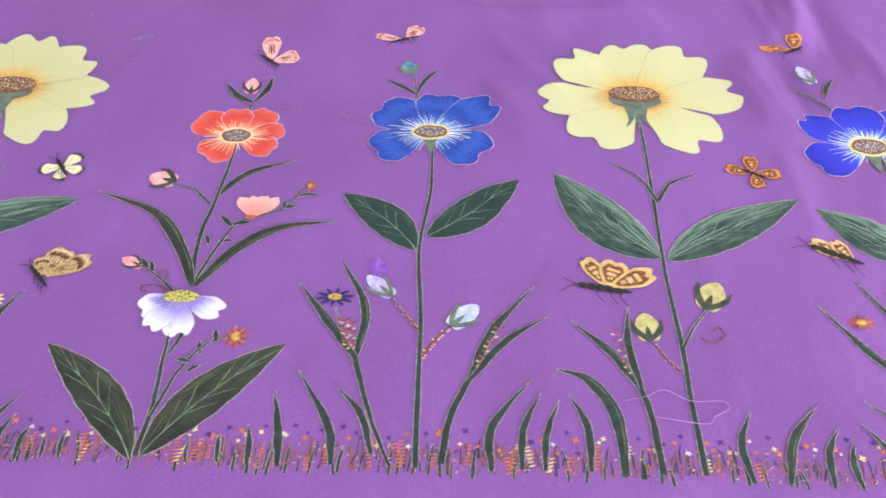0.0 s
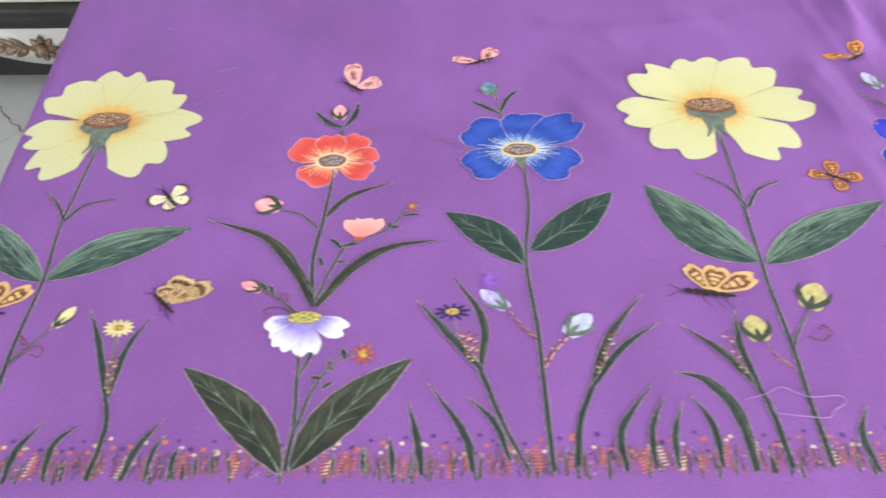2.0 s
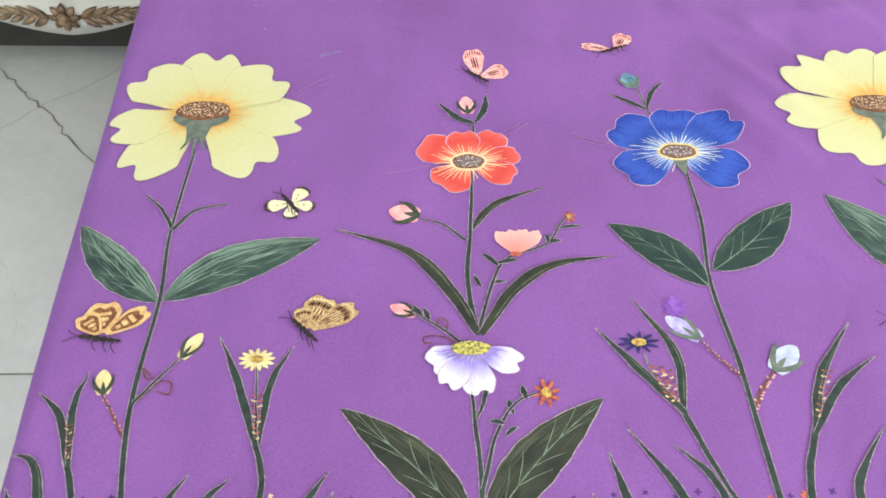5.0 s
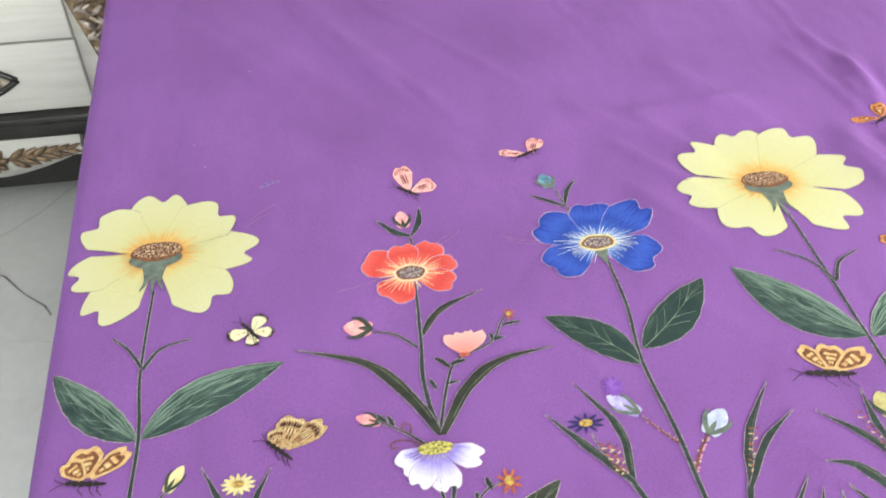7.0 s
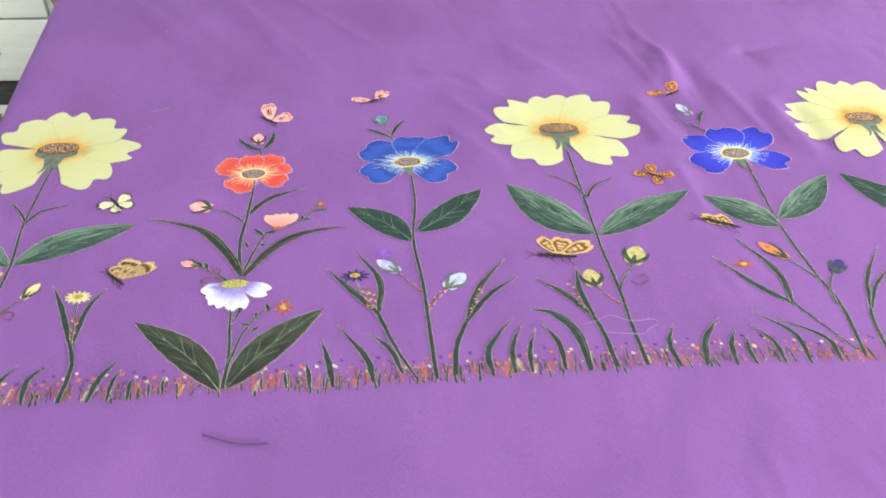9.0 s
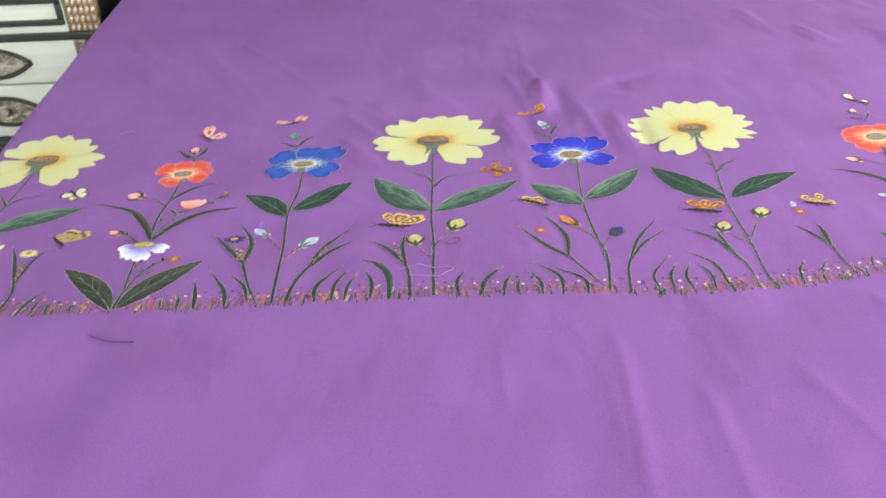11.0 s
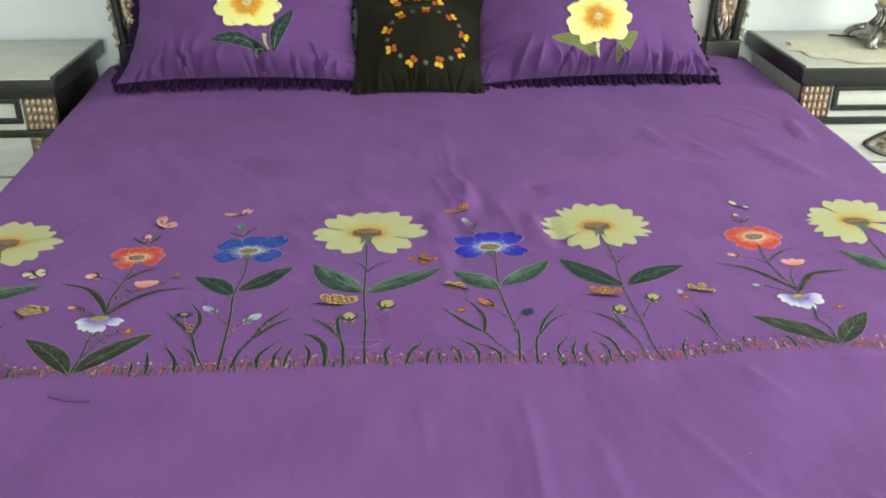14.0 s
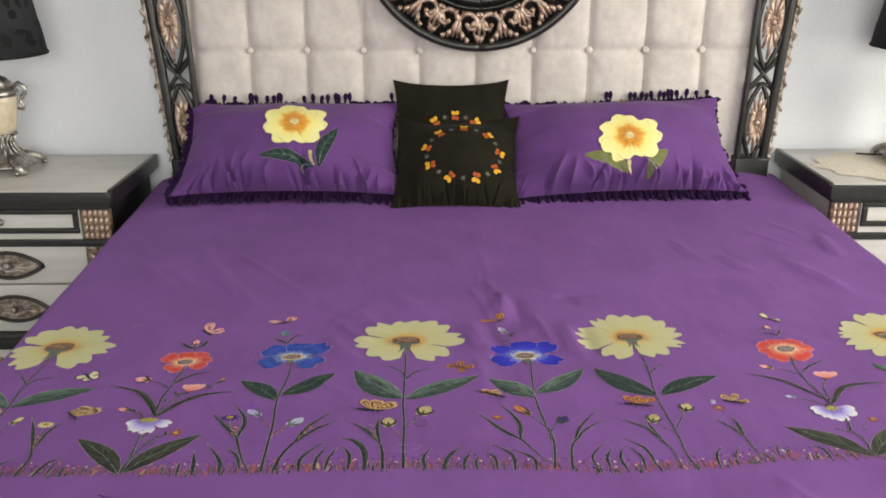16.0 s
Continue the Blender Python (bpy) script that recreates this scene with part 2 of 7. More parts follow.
LEAF = leaf_paint("dark_green_leaf_paint", (0.014, 0.030, 0.030, 1), (0.021, 0.042, 0.036, 1), (0.075, 0.120, 0.095, 1), -0.13)
LEAF_GREEN = leaf_paint("green_leaf_paint", (0.017, 0.034, 0.033, 1), (0.040, 0.070, 0.061, 1), (0.17, 0.24, 0.195, 1), 0.015)
LEAF_OLIVE = leaf_paint("olive_leaf_paint", (0.018, 0.020, 0.017, 1), (0.036, 0.040, 0.028, 1), (0.085, 0.090, 0.060, 1), -0.06)
LEAF_MOSS = petal_paint("moss_leaf_paint", [(0.0, (0.17, 0.18, 0.06, 1)), (0.35, (0.060, 0.070, 0.022, 1)), (0.65, (0.13, 0.15, 0.045, 1)), (1.0, (0.070, 0.085, 0.028, 1))], 1.1)
VEIN = paint("leaf_vein_paint", (0.25, 0.31, 0.24, 1), (0.08, 0.12, 0.09, 1), 90)
TWIG_RED = paint("reddish_twig_paint", (0.20, 0.06, 0.06, 1), (0.07, 0.04, 0.05, 1), 300)
CORE = paint("speckled_heart_paint", (0.62, 0.42, 0.27, 1), (0.085, 0.030, 0.020, 1), 520)
CORE_GREY = paint("grey_heart_paint", (0.46, 0.40, 0.38, 1), (0.11, 0.065, 0.075, 1), 520)
for paint_mat in (CORE, CORE_GREY):
    for node in paint_mat.node_tree.nodes:
        if node.type == "VALTORGB":
            node.color_ramp.elements[0].position, node.color_ramp.elements[1].position = 0.49, 0.60
CORE_YELLOW = paint("yellow_heart_paint", (0.60, 0.52, 0.14, 1), (0.06, 0.06, 0.03, 1), 380)
CORE_OCHRE = paint("ochre_heart_paint", (0.55, 0.36, 0.09, 1), (0.20, 0.12, 0.05, 1), 300)
CUP = paint("green_cup_paint", (0.145, 0.170, 0.145, 1), (0.085, 0.105, 0.092, 1), 110)
CUP_DARK = paint("dark_sepal_paint", (0.060, 0.070, 0.050, 1), (0.025, 0.032, 0.026, 1), 260)
RAY_ORANGE = paint("orange_ray_paint", (0.78, 0.34, 0.07, 1))
RAY_WHITE = paint("white_ray_paint", (0.78, 0.80, 0.82, 1))
RAY_PEACH = paint("peach_ray_paint", (0.84, 0.58, 0.38, 1))
PETAL_CREAM = paint("cream_petal_paint", (0.66, 0.58, 0.32, 1), (0.55, 0.42, 0.18, 1))
PETAL_LEMON = paint("lemon_petal_paint", (0.50, 0.44, 0.20, 1), (0.34, 0.28, 0.12, 1))
PETAL_PINK = paint("pink_petal_paint", (0.82, 0.42, 0.42, 1), (0.72, 0.25, 0.28, 1))
PETAL_WHITE = paint("white_bud_paint", (0.52, 0.55, 0.64, 1), (0.34, 0.36, 0.52, 1))
PETAL_LILAC = paint("lilac_petal_paint", (0.50, 0.48, 0.66, 1), (0.30, 0.22, 0.55, 1))
PETAL_VIOLET = paint("violet_petal_paint", (0.25, 0.10, 0.46, 1), (0.16, 0.05, 0.34, 1))
PETAL_TEAL = paint("teal_petal_paint", (0.16, 0.32, 0.42, 1), (0.05, 0.12, 0.18, 1))
PETAL_NAVY = paint("navy_petal_paint", (0.035, 0.03, 0.16, 1), (0.02, 0.015, 0.07, 1))
PETAL_ORANGE = paint("orange_petal_paint", (0.56, 0.21, 0.08, 1), (0.38, 0.10, 0.05, 1))
PETAL_RUST = paint("rust_petal_paint", (0.50, 0.13, 0.07, 1), (0.25, 0.05, 0.05, 1), 300)
WING_OCHRE = paint("ochre_wing_paint", (0.60, 0.41, 0.19, 1), (0.50, 0.28, 0.13, 1), 170)
WING_BROWN = paint("brown_wing_paint", (0.22, 0.085, 0.035, 1), (0.09, 0.035, 0.02, 1), 260)
WING_DARK = paint("dark_wing_paint", (0.025, 0.018, 0.018, 1))
WING_CREAM = paint("cream_wing_paint", (0.70, 0.66, 0.46, 1), (0.58, 0.50, 0.32, 1), 260)
WING_TAN = paint("tan_wing_paint", (0.52, 0.34, 0.17, 1), (0.24, 0.15, 0.08, 1), 330)
WING_PINK = paint("pink_wing_paint", (0.80, 0.45, 0.42, 1), (0.66, 0.26, 0.26, 1), 260)
WING_ROSE = paint("rose_wing_paint", (0.32, 0.08, 0.10, 1), (0.16, 0.05, 0.06, 1), 260)
WING_ORANGE = paint("orange_wing_paint", (0.62, 0.25, 0.08, 1), (0.34, 0.10, 0.04, 1), 260)
DOT_PURPLE = paint("purple_dot_paint", (0.075, 0.025, 0.17, 1))
DOT_ORANGE = paint("orange_dot_paint", (0.58, 0.15, 0.085, 1))
DOT_CREAM = paint("cream_dot_paint", (0.70, 0.54, 0.30, 1))
DOT_WHITE = paint("white_dot_paint", (0.66, 0.58, 0.66, 1))
REED_RUST = paint("rust_reed_paint", (0.30, 0.10, 0.10, 1), (0.18, 0.06, 0.07, 1), 300)
RAY_VIOLET = paint("violet_ray_paint", (0.30, 0.22, 0.60, 1))
FEELER = paint("faint_feeler_paint", (0.30, 0.16, 0.27, 1), (0.21, 0.09, 0.29, 1), 500)
FAINT_BLUE = paint("faint_blue_paint", (0.12, 0.085, 0.33, 1), (0.18, 0.08, 0.28, 1), 400)
LINT = material("white_lint", (0.50, 0.42, 0.56, 1), 0.95, vary=0.1)
BLADE_STREAK = paint("pale_blade_streak_paint", (0.115, 0.125, 0.085, 1), (0.05, 0.06, 0.045, 1), 200)
REED = paint("reed_paint", (0.17, 0.075, 0.085, 1), (0.07, 0.04, 0.04, 1), 300)


# ---- helpers for building ----
def part(name, bm, mat, parent, label="", smooth=True):
    """Links a bmesh as one mesh object under a thing or a part."""
    me = bpy.data.meshes.new(name)
    bm.to_mesh(me)
    bm.free()
    for m in (mat if isinstance(mat, (list, tuple)) else [mat]):
        me.materials.append(m)
    if smooth:
        me.polygons.foreach_set("use_smooth", [True] * len(me.polygons))
    ob = new(name, me)
    ob.parent = parent
    return tagged(ob, label)


def thing(name, place, label, category, group="", kind=""):
    ob = new(name)
    ob.location = place
    ob.empty_display_size = 0.05
    return tagged(ob, label, category, group, kind)


def box(bm, x0, x1, y0, y1, z0, z1, bevel=0.0):
    r = bmesh.ops.create_cube(bm, size=1.0, matrix=Matrix.Translation(((x0 + x1) / 2, (y0 + y1) / 2, (z0 + z1) / 2)) @ Matrix.Diagonal((x1 - x0, y1 - y0, z1 - z0, 1)))
    if bevel:
        edges = {e for v in r["verts"] for e in v.link_edges}
        bmesh.ops.bevel(bm, geom=list(edges), offset=bevel, segments=2, affect="EDGES", profile=0.6)


def boxed(*dims, bevel=0.0):
    bm = bmesh.new()
    box(bm, *dims, bevel=bevel)
    return bm


def tube(bm, pts, radii, sides=8, flat=1.0, up=(0, 1, 0)):
    """A tapering round bar along points; flat squeezes it along up."""
    pts = [Vector(p) for p in pts]
    up = Vector(up)
    rings = []
    for i, p in enumerate(pts):
        d = (pts[min(i + 1, len(pts) - 1)] - pts[max(i - 1, 0)]).normalized()
        side = d.cross(up)
        side = side.normalized() if side.length > 1e-5 else Vector((1, 0, 0))
        top = side.cross(d).normalized()
        r = radii[i] if isinstance(radii, (list, tuple)) else radii
        rings.append([bm.verts.new(p + side * math.cos(a) * r + top * math.sin(a) * r * flat) for a in [2 * math.pi * k / sides for k in range(sides)]])
    for a, b in zip(rings, rings[1:]):
        for k in range(sides):
            bm.faces.new((a[k], a[(k + 1) % sides], b[(k + 1) % sides], b[k]))
    bm.faces.new(rings[0][::-1])
    bm.faces.new(rings[-1])


def turned(bm, profile, centre=(0, 0, 0), sides=32):
    """A turned body from (radius, height) steps."""
    c = Vector(centre)
    rings = [[bm.verts.new(c + Vector((r * math.cos(2 * math.pi * k / sides), r * math.sin(2 * math.pi * k / sides), z))) for k in range(sides)] for r, z in profile]
    for a, b in zip(rings, rings[1:]):
        for k in range(sides):
            bm.faces.new((a[k], a[(k + 1) % sides], b[(k + 1) % sides], b[k]))
    bm.faces.new(rings[0][::-1])
    bm.faces.new(rings[-1])


def spline(pts, n):
    """n points on a smooth curve through pts."""
    p = np.array(pts, float)
    if len(p) == 2:
        return p[0] + (p[1] - p[0]) * np.linspace(0, 1, n)[:, None]
    q = np.vstack([2 * p[0] - p[1], p, 2 * p[-1] - p[-2]])
    out = []
    for t in np.linspace(0, len(p) - 1 - 1e-6, n):
        i = int(t)
        u = t - i
        a, b, c, d = q[i:i + 4]
        out.append(0.5 * (2 * b + (c - a) * u + (2 * a - 5 * b + 4 * c - d) * u * u + (3 * b - a - 3 * c + d) * u ** 3))
    return np.array(out)

# ---- the room ----
def wall(name, dims, mat=WALL):
    ob = part(name, boxed(*dims), mat, None, smooth=False)
    return tagged(ob, kind="structure")


wall("wall_north", (-2.9, 3.1, 2.14, 2.30, 0, 2.9))
wall("wall_west", (-3.05, -2.9, -3.95, 2.30, 0, 2.9))


def wall_with_window(name, along, at, back, a0, a1, w0, w1, z0, z1):
    """A wall with one real opening, in four pieces of one mesh."""
    bm = bmesh.new()
    for p0, p1, q0, q1 in ((a0, w0, 0, 2.9), (w1, a1, 0, 2.9), (w0, w1, 0, z0), (w0, w1, z1, 2.9)):
        if along == "x":
            box(bm, p0, p1, min(at, back), max(at, back), q0, q1)
        else:
            box(bm, min(at, back), max(at, back), p0, p1, q0, q1)
    tagged(part(name, bm, WALL, None, smooth=False), kind="structure")


wall_with_window("wall_south", "x", -3.80, -3.95, -2.9, 3.1, -1.1, 1.5, 1.15, 2.55)
wall_with_window("wall_east", "y", 3.1, 3.25, -3.95, 2.30, -0.9, 1.1, 0.8, 2.4)
wall("ceiling", (-3.05, 3.25, -3.95, 2.30, 2.9, 3.0), CEILING)
floor = tagged(part("floor", boxed(-3.05, 3.25, -3.95, 2.30, -0.12, -0.004), GROUT, None, smooth=False), "pale grey veined marble floor tiles", kind="structure")

# marble veins: thin dark lines that wander over each tile
mn = MARBLE.node_tree
vein_tex, vein_w, vein_ramp, vein_mix = mn.nodes.new("ShaderNodeTexNoise"), mn.nodes.new("ShaderNodeTexCoord"), mn.nodes.new("ShaderNodeValToRGB"), mn.nodes.new("ShaderNodeMix")
vein_tex.inputs["Scale"].default_value, vein_tex.inputs["Detail"].default_value, vein_tex.inputs["Distortion"].default_value = 1.5, 3.0, 0.7
info = mn.nodes.new("ShaderNodeObjectInfo")
vein_shift = mn.nodes.new("ShaderNodeVectorMath")
vein_shift.operation = "MULTIPLY_ADD"
vein_shift.inputs[1].default_value = (1, 1, 1)
mn.links.new(vein_w.outputs["Object"], vein_shift.inputs[0])
vein_rand = mn.nodes.new("ShaderNodeVectorMath")
vein_rand.operation = "SCALE"
vein_rand.inputs[0].default_value = (7, 13, 5)
mn.links.new(info.outputs["Random"], vein_rand.inputs["Scale"])
mn.links.new(vein_rand.outputs[0], vein_shift.inputs[2])
mn.links.new(vein_shift.outputs[0], vein_tex.inputs["Vector"])
els = vein_ramp.color_ramp.elements
els[0].position, els[0].color = 0.487, (1, 1, 1, 1)
els[1].position, els[1].color = 0.513, (1, 1, 1, 1)
mid = els.new(0.5)
mid.color = (0.84, 0.83, 0.82, 1)
mn.links.new(vein_tex.outputs[0], vein_ramp.inputs[0])
vein_mix.data_type, vein_mix.blend_type = "RGBA", "MULTIPLY"
vein_mix.inputs[0].default_value = 1.0
bsdf = mn.nodes["Principled BSDF"]
mn.links.new(bsdf.inputs["Base Color"].links[0].from_socket, vein_mix.inputs[6])
mn.links.new(vein_ramp.outputs[0], vein_mix.inputs[7])
mn.links.new(vein_mix.outputs[2], bsdf.inputs["Base Color"])

# dark veins that stand out in the marble beside the bed
def marble_line(pts, w, mat):
    c = spline(pts, 40)
    c += 0.004 * np.stack([np.sin(np.arange(40) * 1.9), np.sin(np.arange(40) * 2.7)], -1)
    bm = bmesh.new()
    n = np.gradient(c, axis=0)
    n = np.stack([-n[:, 1], n[:, 0]], -1) / np.linalg.norm(n, axis=1, keepdims=True)
    ww = w * (0.45 + 0.55 * np.abs(np.sin(np.arange(40) * 0.7)))
    rows = [(bm.verts.new((*(p - q * k), 0.0006)), bm.verts.new((*(p + q * k), 0.0006))) for p, q, k in zip(c, n, ww)]
    for a, b in zip(rows, rows[1:]):
        bm.faces.new((a[0], b[0], b[1], a[1]))
    part("marble_vein", bm, mat, floor)


VEIN_DARK = material("dark_marble_vein", (0.20, 0.19, 0.18, 1), 0.3, vary=0.2, scale=30)
VEIN_PALE = material("pale_marble_vein", (0.44, 0.44, 0.43, 1), 0.3, vary=0.1, scale=30)
marble_line([(-1.68, 1.80), (-1.607, 1.739), (-1.558, 1.673), (-1.482, 1.600), (-1.432, 1.544), (-1.364, 1.483), (-1.309, 1.410), (-1.20, 1.30)], 0.0024, VEIN_DARK)
marble_line([(-1.60, 1.52), (-1.532, 1.436), (-1.468, 1.357), (-1.416, 1.273), (-1.30, 1.245), (-1.15, 1.22)], 0.0015, VEIN_PALE)
marble_line([(-1.416, 1.273), (-1.38, 1.15), (-1.30, 1.02), (-1.26, 0.90)], 0.0012, VEIN_PALE)

# ---- the bed: mattress, rails, tufted headboard ----
bed = thing("double_bed", (0.04, 1.0, 0), "wide double bed with cream tufted headboard and carved dark posts", "bed")
BED_INV = Matrix.Translation(-bed.location)


def bed_part(name, bm, mat, parent=None, label="", smooth=True):
    if parent is None:
        bm.transform(BED_INV)
    ob = part(name, bm, mat, parent or bed, label, smooth)
    return ob


bed_part("mattress", boxed(-0.83, 0.97, -0.03, 2.0, 0.34, 0.592, bevel=0.03), MATTRESS)
bm = bmesh.new()
tube(bm, [(-0.90, -0.165, 0.505), (1.05, -0.165, 0.515)], 0.045, 16, up=(0, 0, 1))
box(bm, -0.90, 1.05, -0.208, -0.122, 0.12, 0.515)
bed_part("footboard", bm, VELVET, None, "low cream padded footboard")
bed_part("bed_base", boxed(-0.82, 0.95, 0.0, 2.0, 0.10, 0.34, bevel=0.01), BLACK)

# quilted panel of the headboard: square cushions that meet in seams, a button at each crossing
TUFT, TUFT_X, TUFT_Z, ROW = 0.1800, 0.067, 1.04, 0.34
bm = bmesh.new()
nx, nz = 358, 160
verts = []
for j in range(nz + 1):
    row = []
    for i in range(nx + 1):
        x, z = -0.846 + 1.806 * i / nx, 0.45 + 1.40 * j / nz
        cx, cz = ((x - TUFT_X) / TUFT) % 1.0, ((z - TUFT_Z) / ROW) % 1.0
        dx, dz = min(cx, 1 - cx) * TUFT, min(cz, 1 - cz) * ROW
        near = math.exp(-(dx * dx + dz * dz) / 0.0012)
        bulge = 0.024 * (1 - math.exp(-dx / 0.010)) ** 0.8 * (1 - 0.60 * math.exp(-dz / 0.009)) + 0.005 * math.sin(math.pi * cx)
        pleat = 0.0035 * math.sin(6 * math.atan2(dz, dx + 1e-6)) * math.exp(-math.hypot(dx, dz) / 0.05)
        rough = 0.0025 * noise.noise((x * 14, z * 14, 2)) + 0.0015 * noise.noise((x * 40, z * 40, 7))
        row.append(bm.verts.new((x, 2.045 - bulge + 0.012 * near + pleat * (1 - near) + rough, z)))
    verts.append(row)
for j in range(nz):
    for i in range(nx):
        bm.faces.new((verts[j][i], verts[j][i + 1], verts[j + 1][i + 1], verts[j + 1][i]))
panel = bed_part("headboard_panel", bm, VELVET, None, "cream velvet panel with deep buttoned squares")
bed_part("headboard_back", boxed(-0.80, 0.925, 2.075, 2.135, 0.25, 1.86, bevel=0.004), BLACK)
for i in range(-5, 6):
    for k in (0, 1):
        bm = bmesh.new()
        bmesh.ops.create_uvsphere(bm, u_segments=14, v_segments=8, radius=0.011, matrix=Matrix.Translation((TUFT_X + i * TUFT, 2.036, TUFT_Z + k * ROW)) @ Matrix.Diagonal((1, 0.6, 1, 1)))
        if -0.82 < TUFT_X + i * TUFT < 0.95:
            bed_part("button", bm, VELVET)


def post(sign, x_in, lean):
    """One carved side post: two leaning rails, pointed ovals with gilded rosettes, crossed arcs and a scrolled outer edge."""
    def at(u, z, y=2.03):
        # u runs from the inner rail (0) to the outer rail (1)
        return Vector((x_in + sign * (u * (0.112 + 0.055 * (z - 0.68)) + lean * (z - 0.68)), y - 0.034, z))
    for u, r in ((0.06, 0.010), (0.80, 0.0155)):
        bm = bmesh.new()
        tube(bm, [at(u, z) for z in np.linspace(0.45, 1.66, 22)], r, 8)
        bed_part("post_rail", bm, BLACK, None, "black lacquered leaning rail")
    bm = bmesh.new()
    x0, x1 = sorted((x_in - sign * 0.004, x_in + sign * 0.108))
    box(bm, x0, x1, 1.975, 2.06, 0.30, 0.70, 0.006)
    bed_part("post_foot", bm, BLACK)
    for zc, half in ((0.815, 0.125), (1.13, 0.150), (1.45, 0.15)):
        bm = bmesh.new()
        for s in (-1, 1):
            tube(bm, [at(0.43 + s * 0.31 * math.sin(math.pi * q) ** 0.9, zc + half * (2 * q - 1)) for q in np.linspace(0.0, 1, 17)], 0.0075, 7)
        bed_part("pointed_oval", bm, BLACK)
        bm = bmesh.new()
        for k in range(26):
            a = 2 * math.pi * (k + 0.5) / 26
            ux, uz = math.cos(a), math.sin(a)
            reach = 1 / math.sqrt((ux / 0.027) ** 2 + (uz / (half * 0.78)) ** 2)
            pts = [at(0.43 + ux * rr / 0.125, zc + uz * rr, 2.022 - 0.006 * math.sin(math.pi * f)) for f, rr in ((0, 0.010), (0.5, 0.010 + 0.55 * (reach - 0.010)), (1, reach))]
            tube(bm, pts, [0.002, 0.0072, 0.004], 6)
        c = at(0.43, zc, 2.016)
        bmesh.ops.create_uvsphere(bm, u_segments=12, v_segments=8, radius=0.010, matrix=Matrix.Translation(c))
        for k in range(8):
            a = 2 * math.pi * k / 8
            bmesh.ops.create_uvsphere(bm, u_segments=6, v_segments=5, radius=0.006, matrix=Matrix.Translation(c + Vector((0.015 * math.cos(a), 0.003, 0.015 * math.sin(a)))))
        bed_part("rosette", bm, ROSE_GOLD, None, "gilded leaf rosette")
    for zc in (0.968, 1.29):
        for s in (-1, 1):
            bm = bmesh.new()
            tube(bm, [at(0.43 + s * 0.38 * (2 * q - 1), zc + 0.055 * (2 * q - 1) + 0.0, 2.034) for q in np.linspace(0, 1, 9)], 0.007, 7)
            bed_part("crossing_arc", bm, BLACK)
            bm = bmesh.new()
            tube(bm, [at(0.43 + 0.38 * (2 * q - 1), zc + s * (0.030 + 0.035 * (2 * q - 1) ** 2), 2.036) for q in np.linspace(0, 1, 9)], 0.006, 7)
            bed_part("crossing_arc", bm, BLACK)
    bm = bmesh.new()
    tube(bm, [at(0.93, z, 2.034) for z in np.linspace(0.62, 1.66, 20)], 0.010, 7)
    for k in range(52):
        z = 0.62 + 0.020 * k
        p = at(0.95 + 0.05 * math.sin(k * 1.7), z, 2.028)
        bmesh.ops.create_uvsphere(bm, u_segments=7, v_segments=5, radius=0.0105, matrix=Matrix.Translation(p) @ Matrix.Rotation(sign * 0.6 * (1 if k % 2 else -1), 4, "Y") @ Matrix.Diagonal((0.55, 0.8, 1.45, 1)))
    bed_part("carved_edge", bm, SILVER_GILT, None, "worn silver-gilt scroll edge")


post(-1, -0.816, 0.035)
post(1, 0.915, 0.031)


